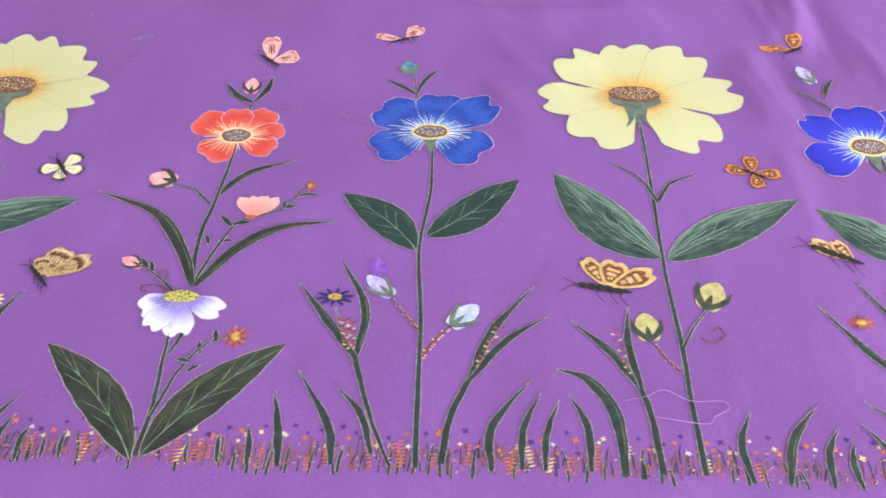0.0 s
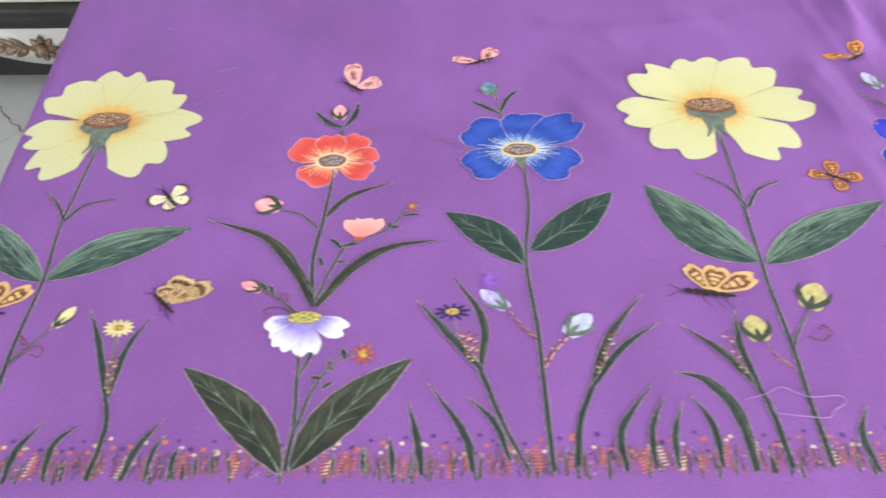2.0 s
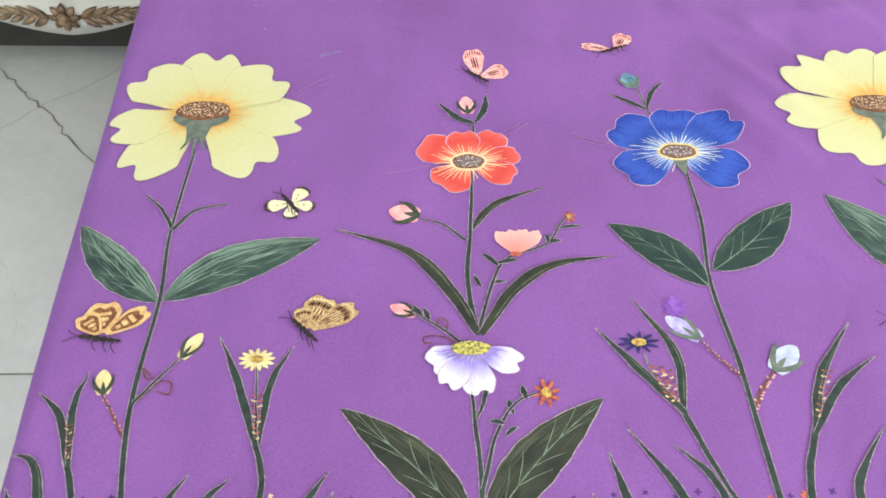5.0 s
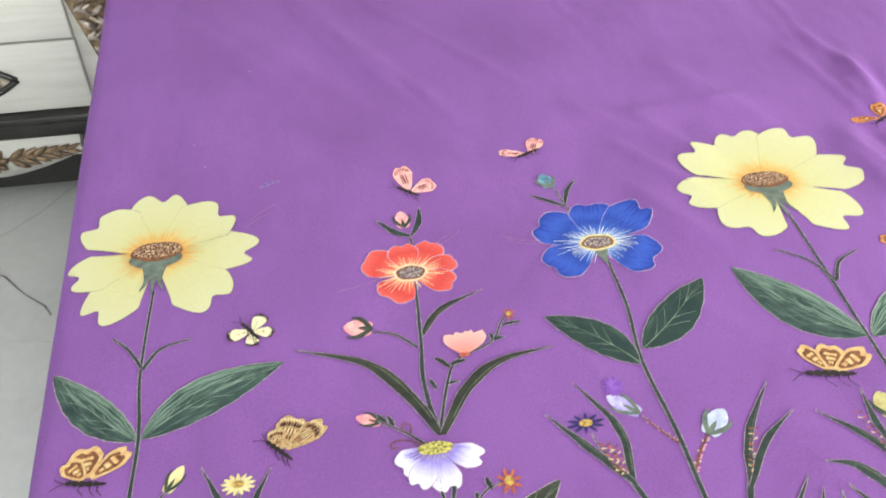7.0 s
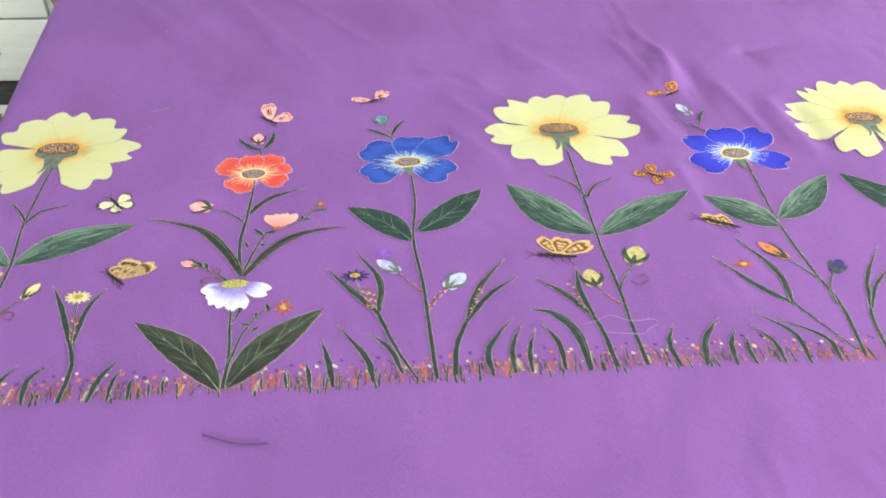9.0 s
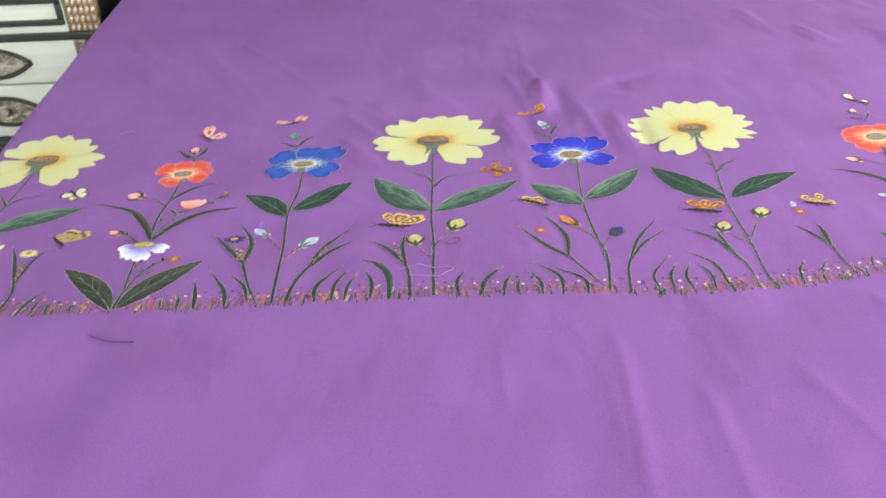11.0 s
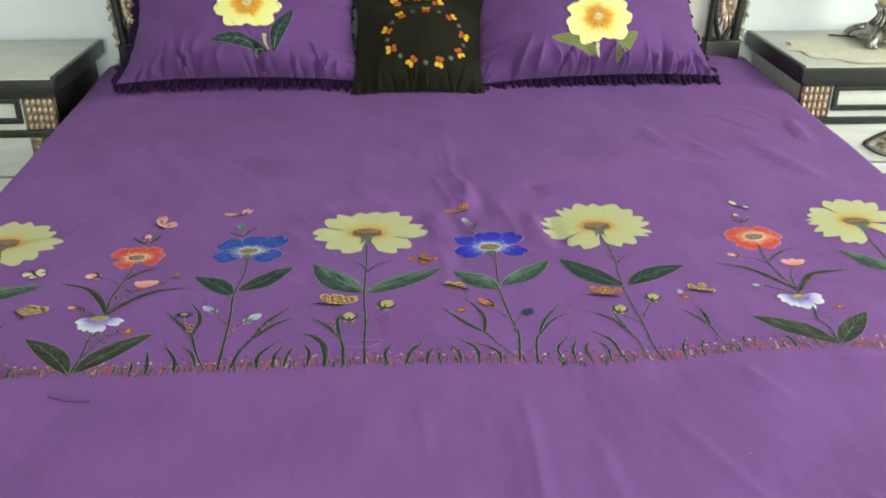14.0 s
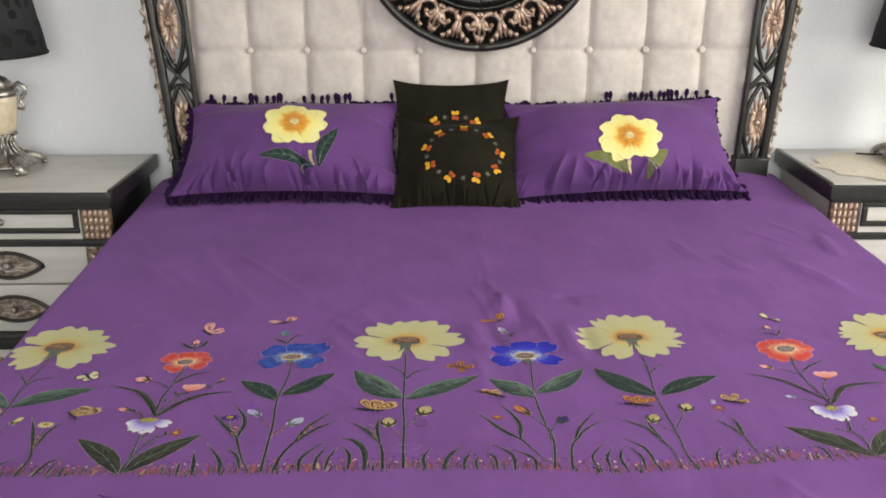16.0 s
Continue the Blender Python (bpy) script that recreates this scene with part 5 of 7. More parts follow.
stroke("painted_blade", [(-0.460, 0.301), (-0.461, 0.318), (-0.465, 0.336)], 0.0047, "blade", STEM)
stroke("painted_blade", [(-0.483, 0.301), (-0.485, 0.315), (-0.486, 0.327)], 0.0034, "blade", STEM)
stroke("painted_blade", [(-0.605, 0.298), (-0.607, 0.311), (-0.606, 0.323)], 0.0030, "blade", STEM)
stroke("painted_blade", [(-0.619, 0.297), (-0.620, 0.308), (-0.621, 0.318)], 0.0026, "blade", STEM)
stroke("painted_blade", [(-0.507, 0.300), (-0.509, 0.310), (-0.508, 0.320)], 0.0025, "blade", STEM)

# large yellow flower in the middle
stroke("painted_stem", [(-0.120, 0.730), (-0.118, 0.627), (-0.118, 0.523), (-0.113, 0.428), (-0.112, 0.359), (-0.110, 0.305)], 0.0053, "stem", STEM)
stroke("painted_twig", [(-0.114, 0.601), (-0.129, 0.634), (-0.157, 0.656)], 0.0034, "taper", STEM)
stroke("painted_twig", [(-0.113, 0.603), (-0.098, 0.628), (-0.072, 0.642)], 0.0040, "taper", STEM)
stroke("painted_twig", [(-0.112, 0.425), (-0.100, 0.447), (-0.085, 0.468)], 0.0025, "taper", STEM)
stroke("painted_twig", [(-0.117, 0.401), (-0.127, 0.412), (-0.137, 0.430)], 0.0026, "taper", TWIG_RED)
leaf((-0.119, 0.525), (-0.214, 0.637), 0.037, -0.020, LEAF_GREEN)
leaf((-0.114, 0.523), (0.022, 0.607), 0.027, -0.018, LEAF_GREEN)
begin_yellow((-0.121, 0.769), 0.029, 0.021)
petal((-0.121, 0.769), (-0.121, 0.871), 0.067)
petal((-0.121, 0.769), (-0.047, 0.858), 0.072)
petal((-0.121, 0.769), (-0.002, 0.778), 0.066)
petal((-0.121, 0.769), (-0.048, 0.688), 0.074)
petal((-0.121, 0.769), (-0.178, 0.686), 0.076)
petal((-0.121, 0.769), (-0.227, 0.756), 0.056)
petal((-0.121, 0.769), (-0.197, 0.840), 0.067)
bud((-0.087, 0.468), (-0.072, 0.499), 0.026, PETAL_LEMON)
bud((-0.139, 0.431), (-0.141, 0.461), 0.023, PETAL_LEMON)
butterfly((-0.197, 0.491), (-0.150, 0.483), (-0.172, 0.488), [(-0.189, 0.523, 0.016), (-0.160, 0.520, 0.027), (-0.128, 0.508, 0.022)], WING_OCHRE, WING_BROWN)
butterfly((-0.024, 0.652), (-0.002, 0.639), (-0.014, 0.647), [(-0.040, 0.654, 0.015), (-0.013, 0.673, 0.016), (0.013, 0.644, 0.016), (-0.011, 0.625, 0.014)], WING_ORANGE, WING_BROWN)
stroke("painted_stem", [(-0.142, 0.304), (-0.146, 0.357), (-0.154, 0.390)], 0.0060, "trunk", STEM)
stroke("painted_blade", [(-0.152, 0.382), (-0.174, 0.418), (-0.206, 0.450)], 0.0068, "blade", STEM)
stroke("painted_blade", [(-0.151, 0.382), (-0.158, 0.426), (-0.155, 0.467)], 0.0063, "blade", STEM)
stroke("painted_blade", [(-0.170, 0.302), (-0.174, 0.356), (-0.194, 0.389), (-0.220, 0.399)], 0.0099, "blade", STEM)
stroke("painted_blade", [(-0.196, 0.305), (-0.197, 0.344), (-0.210, 0.374)], 0.0059, "blade", STEM)
stroke("painted_blade", [(-0.075, 0.300), (-0.079, 0.334), (-0.067, 0.364)], 0.0058, "blade", STEM)
stroke("painted_blade", [(-0.048, 0.301), (-0.038, 0.339), (-0.014, 0.371)], 0.0071, "blade", STEM)
stroke("painted_curl", [(-0.096, 0.436), (-0.086, 0.431), (-0.075, 0.439), (-0.079, 0.448), (-0.085, 0.443)], 0.0014, "even", TWIG_RED)

# deep blue flower
stroke("painted_stem", [(0.122, 0.679), (0.118, 0.598), (0.116, 0.528), (0.124, 0.439), (0.132, 0.384), (0.125, 0.304)], 0.0050, "stem", STEM)
leaf((0.116, 0.528), (0.037, 0.596), 0.021, -0.027, LEAF_GREEN)
leaf((0.120, 0.543), (0.218, 0.635), 0.015, -0.028, LEAF_GREEN)
begin_deepblue((0.114, 0.694), 0.019, 0.012)
petal((0.114, 0.694), (0.052, 0.737), 0.043)
petal((0.114, 0.694), (0.115, 0.763), 0.051)
petal((0.114, 0.694), (0.174, 0.751), 0.047)
petal((0.114, 0.694), (0.182, 0.666), 0.043)
petal((0.114, 0.694), (0.050, 0.664), 0.049)
stroke("painted_twig", [(0.090, 0.755), (0.074, 0.779), (0.053, 0.803)], 0.0026, "taper", STEM)
stroke("painted_leaflet", [(0.088, 0.776), (0.094, 0.795), (0.106, 0.813)], 0.0052, "leaf", STEM)
bud((0.083, 0.804), (0.071, 0.836), 0.016, PETAL_LILAC)
stroke("painted_twig", [(0.126, 0.426), (0.111, 0.450), (0.100, 0.468)], 0.0025, "taper", STEM)
bud((0.102, 0.466), (0.076, 0.498), 0.017, PETAL_ORANGE)
stroke("painted_twig", [(0.127, 0.386), (0.133, 0.416), (0.150, 0.445)], 0.0026, "taper", STEM)
bud((0.147, 0.438), (0.164, 0.459), 0.017, PETAL_NAVY)
butterfly((0.021, 0.548), (0.065, 0.527), (0.058, 0.529), [(0.022, 0.554, 0.016), (0.043, 0.555, 0.014)], WING_OCHRE, WING_BROWN)
butterfly((0.063, 0.860), (0.085, 0.872), (0.074, 0.867), [(0.034, 0.872, 0.010), (0.077, 0.893, 0.019)], WING_ORANGE, WING_BROWN)
stroke("painted_stem", [(0.120, 0.313), (0.093, 0.363), (0.077, 0.394)], 0.0042, "stem", STEM)
stroke("painted_blade", [(0.079, 0.388), (0.046, 0.424), (0.011, 0.477)], 0.0070, "blade", STEM)
stroke("painted_blade", [(0.079, 0.391), (0.080, 0.444), (0.051, 0.508)], 0.0070, "blade", STEM)
daisy((0.045, 0.459), 0.0122, 0.0090, 9, PETAL_RUST, CORE_OCHRE)
stroke("painted_blade", [(-0.016, 0.299), (-0.013, 0.329), (-0.001, 0.352)], 0.0055, "blade", STEM)
stroke("painted_blade", [(0.005, 0.299), (0.003, 0.321), (0.008, 0.340)], 0.0050, "blade", STEM)
stroke("painted_blade", [(0.036, 0.298), (0.034, 0.330), (0.018, 0.357)], 0.0046, "blade", STEM)
stroke("painted_blade", [(0.063, 0.297), (0.061, 0.342), (0.026, 0.379)], 0.0055, "blade", STEM)
stroke("painted_blade", [(0.096, 0.298), (0.093, 0.333), (0.054, 0.364)], 0.0055, "blade", STEM)

# pale yellow flower beyond it
stroke("painted_stem", [(0.334, 0.734), (0.339, 0.640), (0.331, 0.521), (0.337, 0.414), (0.338, 0.336), (0.345, 0.295)], 0.0039, "stem", STEM)
stroke("painted_twig", [(0.339, 0.628), (0.329, 0.641), (0.320, 0.643)], 0.0025, "taper", STEM)
stroke("painted_twig", [(0.339, 0.610), (0.359, 0.636), (0.376, 0.644)], 0.0030, "taper", STEM)
stroke("painted_twig", [(0.343, 0.422), (0.355, 0.448), (0.369, 0.474)], 0.0027, "taper", STEM)
stroke("painted_twig", [(0.339, 0.405), (0.321, 0.420), (0.311, 0.437)], 0.0022, "taper", STEM)
leaf((0.333, 0.527), (0.237, 0.636), 0.034, -0.017, LEAF)
leaf((0.341, 0.529), (0.461, 0.600), 0.028, -0.013, LEAF)
begin_yellow((0.333, 0.773), 0.026, 0.019)
petal((0.333, 0.773), (0.330, 0.887), 0.067)
petal((0.333, 0.773), (0.405, 0.871), 0.077)
petal((0.333, 0.773), (0.441, 0.798), 0.059)
petal((0.333, 0.773), (0.433, 0.732), 0.041)
petal((0.333, 0.773), (0.380, 0.684), 0.064)
petal((0.333, 0.773), (0.280, 0.677), 0.063)
petal((0.333, 0.773), (0.225, 0.745), 0.052)
petal((0.333, 0.773), (0.229, 0.813), 0.054)
petal((0.333, 0.773), (0.272, 0.863), 0.039)
bud((0.303, 0.435), (0.316, 0.462), 0.021, PETAL_LEMON)
bud((0.369, 0.472), (0.379, 0.498), 0.022, PETAL_LEMON)
butterfly((0.268, 0.499), (0.318, 0.489), (0.294, 0.498), [(0.273, 0.526, 0.015), (0.300, 0.525, 0.018), (0.326, 0.516, 0.015)], WING_ORANGE, WING_BROWN)
butterfly((0.444, 0.506), (0.483, 0.498), (0.464, 0.506), [(0.445, 0.526, 0.013), (0.473, 0.531, 0.013), (0.489, 0.505, 0.011)], WING_OCHRE, WING_BROWN)
stroke("painted_stem", [(0.152, 0.299), (0.157, 0.353), (0.168, 0.392)], 0.0050, "trunk", STEM)
stroke("painted_blade", [(0.163, 0.376), (0.183, 0.428), (0.220, 0.482)], 0.0048, "blade", STEM)
stroke("painted_blade", [(0.165, 0.376), (0.188, 0.415), (0.227, 0.449)], 0.0043, "blade", STEM)
stroke("painted_stem", [(0.321, 0.299), (0.319, 0.345), (0.311, 0.375)], 0.0037, "stem", STEM)
stroke("painted_blade", [(0.313, 0.366), (0.289, 0.419), (0.252, 0.448)], 0.0048, "blade", STEM)
stroke("painted_blade", [(0.312, 0.371), (0.301, 0.412), (0.294, 0.459)], 0.0048, "blade", STEM)
stroke("painted_blade", [(0.191, 0.301), (0.189, 0.339), (0.219, 0.381)], 0.0041, "blade", STEM)
stroke("painted_blade", [(0.210, 0.304), (0.211, 0.335), (0.224, 0.362)], 0.0049, "blade", STEM)
stroke("painted_blade", [(0.235, 0.299), (0.231, 0.331), (0.242, 0.362)], 0.0049, "blade", STEM)
stroke("painted_blade", [(0.264, 0.299), (0.264, 0.333), (0.251, 0.364)], 0.0041, "blade", STEM)
stroke("painted_blade", [(0.283, 0.306), (0.275, 0.356), (0.242, 0.393)], 0.0050, "blade", STEM)
stroke("painted_blade", [(0.380, 0.304), (0.384, 0.336), (0.398, 0.359)], 0.0041, "blade", STEM)
stroke("painted_blade", [(0.410, 0.321), (0.415, 0.339), (0.427, 0.357)], 0.0033, "blade", STEM)
stroke("painted_blade", [(0.481, 0.332), (0.483, 0.348), (0.491, 0.363)], 0.0033, "blade", STEM)
stroke("painted_blade", [(0.494, 0.333), (0.498, 0.342), (0.504, 0.351)], 0.0025, "blade", STEM)
stroke("painted_blade", [(0.558, 0.318), (0.555, 0.342), (0.539, 0.359)], 0.0042, "blade", STEM)
stroke("painted_stem", [(0.452, 0.324), (0.447, 0.358), (0.444, 0.391)], 0.0034, "stem", STEM)
stroke("painted_blade", [(0.443, 0.389), (0.433, 0.414), (0.410, 0.452)], 0.0043, "blade", STEM)
stroke("painted_blade", [(0.443, 0.389), (0.445, 0.421), (0.443, 0.450)], 0.0070, "blade", STEM)
daisy((0.429, 0.482), 0.0108, 0.0100, 9, PETAL_RUST, CORE_OCHRE)
daisy((0.425, 0.503), 0.0055, 0.0080, 5, PETAL_LILAC, CORE_OCHRE)

# second red and white plant
stroke("painted_stem", [(0.626, 0.686), (0.619, 0.604), (0.625, 0.517), (0.627, 0.485)], 0.0042, "stem", STEM)
stroke("painted_blade", [(0.624, 0.615), (0.656, 0.650), (0.689, 0.668)], 0.0040, "blade", STEM)
stroke("painted_twig", [(0.631, 0.506), (0.641, 0.558), (0.663, 0.595)], 0.0028, "taper", STEM)
stroke("painted_twig", [(0.618, 0.604), (0.599, 0.624), (0.581, 0.635)], 0.0024, "taper", STEM)
stroke("painted_twig", [(0.620, 0.487), (0.600, 0.505), (0.577, 0.520)], 0.0028, "taper", STEM)
stroke("painted_blade", [(0.630, 0.504), (0.578, 0.579), (0.517, 0.612)], 0.0077, "blade", LEAF_OLIVE)
stroke("painted_blade", [(0.631, 0.495), (0.683, 0.559), (0.764, 0.576)], 0.0105, "blade", LEAF_OLIVE)
begin_red((0.628, 0.711), 0.018, 0.010)
petal((0.628, 0.711), (0.575, 0.722), 0.043)
petal((0.628, 0.711), (0.617, 0.757), 0.041)
petal((0.628, 0.711), (0.664, 0.753), 0.035)
petal((0.628, 0.711), (0.683, 0.722), 0.033)
petal((0.628, 0.711), (0.661, 0.674), 0.047)
petal((0.628, 0.711), (0.595, 0.669), 0.040)
bud((0.577, 0.633), (0.553, 0.643), 0.016, PETAL_PINK)
bud((0.576, 0.518), (0.560, 0.526), 0.011, PETAL_LILAC)
bud((0.625, 0.800), (0.629, 0.826), 0.013, PETAL_PINK)
stroke("painted_leaflet", [(0.633, 0.781), (0.621, 0.784), (0.605, 0.796)], 0.0032, "leaf", STEM)
stroke("painted_leaflet", [(0.629, 0.771), (0.645, 0.793), (0.654, 0.820)], 0.0038, "leaf", STEM)
begin_bloom((0.661, 0.591), 0.006, 0.003)
petal((0.661, 0.591), (0.651, 0.619), 0.018)
petal((0.661, 0.591), (0.669, 0.620), 0.018)
petal((0.661, 0.591), (0.686, 0.617), 0.013)
begin_white((0.622, 0.476), 0.011, 0.007)
petal((0.622, 0.476), (0.587, 0.468), 0.029)
petal((0.622, 0.476), (0.603, 0.444), 0.024)
petal((0.622, 0.476), (0.628, 0.433), 0.023)
petal((0.622, 0.476), (0.661, 0.464), 0.036)
stroke("painted_stem", [(0.632, 0.442), (0.628, 0.419), (0.623, 0.401)], 0.0044, "stem", STEM)
stroke("painted_twig", [(0.627, 0.325), (0.631, 0.385), (0.603, 0.411)], 0.0034, "taper", STEM)
leaf((0.626, 0.322), (0.521, 0.417), 0.017, -0.032, LEAF_OLIVE)
leaf((0.629, 0.325), (0.716, 0.424), 0.021, -0.016, LEAF_OLIVE)
daisy((0.677, 0.439), 0.0107, 0.0090, 8, PETAL_RUST, CORE_OCHRE)
stroke("painted_twig", [(0.648, 0.402), (0.649, 0.415), (0.669, 0.435)], 0.0022, "taper", STEM)
butterfly((0.635, 0.869), (0.666, 0.848), (0.645, 0.858), [(0.639, 0.893, 0.013), (0.670, 0.856, 0.009)], WING_CREAM, WING_BROWN)

# last yellow flower at the far bed side
stroke("painted_stem", [(0.849, 0.738), (0.848, 0.675), (0.841, 0.577)], 0.0046, "stem", STEM)
leaf((0.839, 0.565), (0.770, 0.652), 0.028, -0.019, LEAF_GREEN)
begin_yellow((0.862, 0.781), 0.026, 0.020)
petal((0.862, 0.781), (0.784, 0.836), 0.069)
petal((0.862, 0.781), (0.865, 0.894), 0.070)
petal((0.862, 0.781), (0.929, 0.881), 0.059)
petal((0.862, 0.781), (0.960, 0.808), 0.055)
petal((0.862, 0.781), (0.936, 0.714), 0.053)
petal((0.862, 0.781), (0.808, 0.678), 0.049)
petal((0.862, 0.781), (0.765, 0.724), 0.052)
petal((0.862, 0.781), (0.762, 0.784), 0.035)

# seed spikes between the blades
berries((-0.713, 0.379), (-0.717, 0.417), 0.0110)
berries((-0.850, 0.364), (-0.856, 0.391), 0.0064)
berries((-0.396, 0.412), (-0.402, 0.443), 0.0120)
berries((-0.391, 0.412), (-0.395, 0.440), 0.0092)
berries((-0.286, 0.398), (-0.267, 0.439), 0.0099)
berries((-0.160, 0.396), (-0.169, 0.441), 0.0095)
daisy((-0.378, 0.504), 0.0105, 0.0115, 9, PETAL_VIOLET, PETAL_VIOLET)

# fine stray lines beside the petals
stroke("painted_feeler", [(-0.725, 0.794), (-0.708, 0.810), (-0.689, 0.823)], 0.0008, "even", FEELER)
stroke("painted_feeler", [(-0.723, 0.788), (-0.707, 0.802), (-0.692, 0.810)], 0.0008, "even", FEELER)
stroke("painted_feeler", [(-0.406, 0.712), (-0.424, 0.718), (-0.442, 0.729)], 0.0008, "even", FEELER)
stroke("painted_feeler", [(-0.406, 0.707), (-0.427, 0.714), (-0.438, 0.725)], 0.0008, "even", FEELER)
stroke("painted_feeler", [(-0.584, 0.682), (-0.604, 0.675), (-0.627, 0.670)], 0.0008, "even", FEELER)
stroke("painted_feeler", [(-0.517, 0.723), (-0.508, 0.734), (-0.494, 0.743)], 0.0008, "even", FEELER)
stroke("painted_feeler", [(-0.515, 0.723), (-0.500, 0.732), (-0.485, 0.745)], 0.0008, "even", FEELER)
stroke("painted_smudge", [(-0.707, 0.857), (-0.695, 0.864), (-0.684, 0.866)], 0.0040, "leaf", FAINT_BLUE)

LIGHT_THREAD = [(-0.166, 0.369), (-0.148, 0.374), (-0.133, 0.381), (-0.113, 0.371), (-0.088, 0.372), (-0.084, 0.365), (-0.096, 0.357), (-0.104, 0.350), (-0.144, 0.355)]
DARK_THREAD = [(-0.559, 0.244), (-0.528, 0.232), (-0.496, 0.230)]


# the meadow strip at the foot of the flowers: reeds, ears and specks of blossom, all finer than a finger's width
rng = random.Random(12)
reeds, dots = {"brown": [], "rust": [], "dark": [], "pale": []}, {"purple": [], "orange": [], "cream": [], "white": []}
ground = lambda x: 0.295 + 0.010 * np.clip((x + 0.9) / 0.9, 0, 1) - 0.014 * np.clip(1 - abs(x - 0.22) / 0.2, 0, 1) + 0.012 * np.clip((x - 0.38) / 0.1, 0, 1)


def reed(kind, x, y, h, w, lean, up):
    p = spline([(x, y), (x + lean * 0.4, y + h * 0.6), (x + lean, y + h)], 6)
    reeds[kind].append((ribbon(p, w * np.array([1, 1, 0.95, 0.85, 0.7, 0.35]), up), None, 0))


for i in range(1500):
    x = rng.uniform(-0.93, 1.0)
    y = float(ground(x)) + rng.uniform(-0.004, 0.012)
    reed(rng.choice(["brown", "rust", "rust", "dark"]), x, y, rng.uniform(0.006, 0.019), rng.uniform(0.0007, 0.0015), rng.uniform(-0.004, 0.004), 0.00012 + (i % 30) * 4e-6)
for i in range(130):
    # short dark rods with a pale edge
    x = rng.uniform(-0.93, 1.0)
    y, h, lean, w = float(ground(x)) - rng.uniform(0.002, 0.008), rng.uniform(0.012, 0.027), rng.uniform(-0.005, 0.003), rng.uniform(0.0016, 0.0026)
    reed("pale", x, y, h + 0.001, w + 0.0008, lean, 0.00025 + (i % 8) * 2e-6)
    reed("dark", x, y, h, w, lean, 0.00028 + (i % 8) * 2e-6)


def dotted(x, y, r, kind, i, arms=2, wide=0.62):
    a = rng.uniform(0, 1.5)
    for k in range(arms):
        q0 = np.array((x - r * math.cos(a + k * math.pi / arms), y - r * math.sin(a + k * math.pi / arms)))
        q1 = 2 * np.array((x, y)) - q0
        dots[kind].append((ribbon(spline([q0, q1], 7), r * wide * np.array([0.3, 1.0, 0.9, 0.5, 0.9, 1.0, 0.3]), 0.00034 + ((3 * i + k) % 36) * 3e-6), None, 0))


def bar(x, y, half, slope, wd, kind, i):
    dots[kind].append((ribbon(spline([(x - half, y - slope), (x + half, y + slope)], 5), wd * np.array([0.4, 1, 1, 1, 0.5]), 0.00034 + (i % 36) * 3e-6), None, 0))


for i in range(60):
    # ears of seed: little bars up a stalk
    x = rng.uniform(-0.93, 1.0)
    y, tilt, size = float(ground(x)) + rng.uniform(-0.002, 0.006), rng.uniform(-0.25, 0.25), rng.uniform(0.0014, 0.0024)
    kind = rng.choice(["cream", "orange", "orange"])
    for k in range(rng.randint(4, 7)):
        bar(x + tilt * 0.0032 * k, y + 0.0032 * k, size, 0.0006, 0.0013, kind, i + k)
for i in range(1900):
    # stipple low in the strip, thicker towards one end
    x = -0.93 + 1.93 * rng.random() ** 1.25
    dotted(x, float(ground(x)) + rng.uniform(-0.002, 0.022), rng.uniform(0.0006, 0.0014), rng.choice(["orange", "orange", "orange", "cream", "purple"]), i, 1)
x, i = -0.925, 0
while x < 1.0:
    # blossoms side by side: violet, coral, cream
    kind = ("purple", "orange", "purple", "cream", "purple", "orange", "purple", "orange", "cream", "purple", "orange", "white")[i % 12]
    dotted(x + rng.uniform(-0.003, 0.003), float(ground(x)) + rng.uniform(0.019, 0.032) + (0.005 if kind == "purple" else 0), rng.uniform(0.0019, 0.0031), kind, i, 2, 0.62)
    if i % 2:
        dotted(x + rng.uniform(-0.004, 0.004), float(ground(x)) + rng.uniform(0.014, 0.036), rng.uniform(0.0016, 0.0026), rng.choice(["purple", "orange", "cream"]), i + 9)
    x += rng.uniform(0.0060, 0.0115)
    i += 1
for kind, mat in (("brown", REED), ("rust", REED_RUST), ("dark", STEM), ("pale", RIM)):
    tagged(sheet_mesh("painted_" + kind + "_reed", reeds[kind], [mat], bed_sheet), kind="stuff")
for kind, mat in (("purple", DOT_PURPLE), ("orange", DOT_ORANGE), ("cream", DOT_CREAM), ("white", DOT_WHITE)):
    tagged(sheet_mesh("painted_" + kind + "_blossom", dots[kind], [mat], bed_sheet), kind="stuff")

LINT_SPOTS = [(-0.209, 1.398), (0.154, 1.432), (-0.773, 0.909), (-0.039, 1.271), (0.155, 1.445), (0.521, 0.779), (0.398, 0.072), (-0.723, 1.111), (-0.789, 0.955)]

# loose threads that lie on the sheet
for name, pts, r, mat, label in (("loose_thread", LIGHT_THREAD, 0.0004, LIGHT_THREAD_MAT, "pale lilac loose thread lying on the sheet"), ("loose_thread", DARK_THREAD, 0.0008, DARK_THREAD_MAT, "dark purple loose thread lying on the sheet")):
    c = spline(pts, 50)
    bm = bmesh.new()
    tube(bm, [tuple(p) for p in on_cloth(c[:, 0], c[:, 1], 0.0018)], r, 5, up=(0, 0, 1))
    tagged(part(name, bm, mat, None), label, "thread")

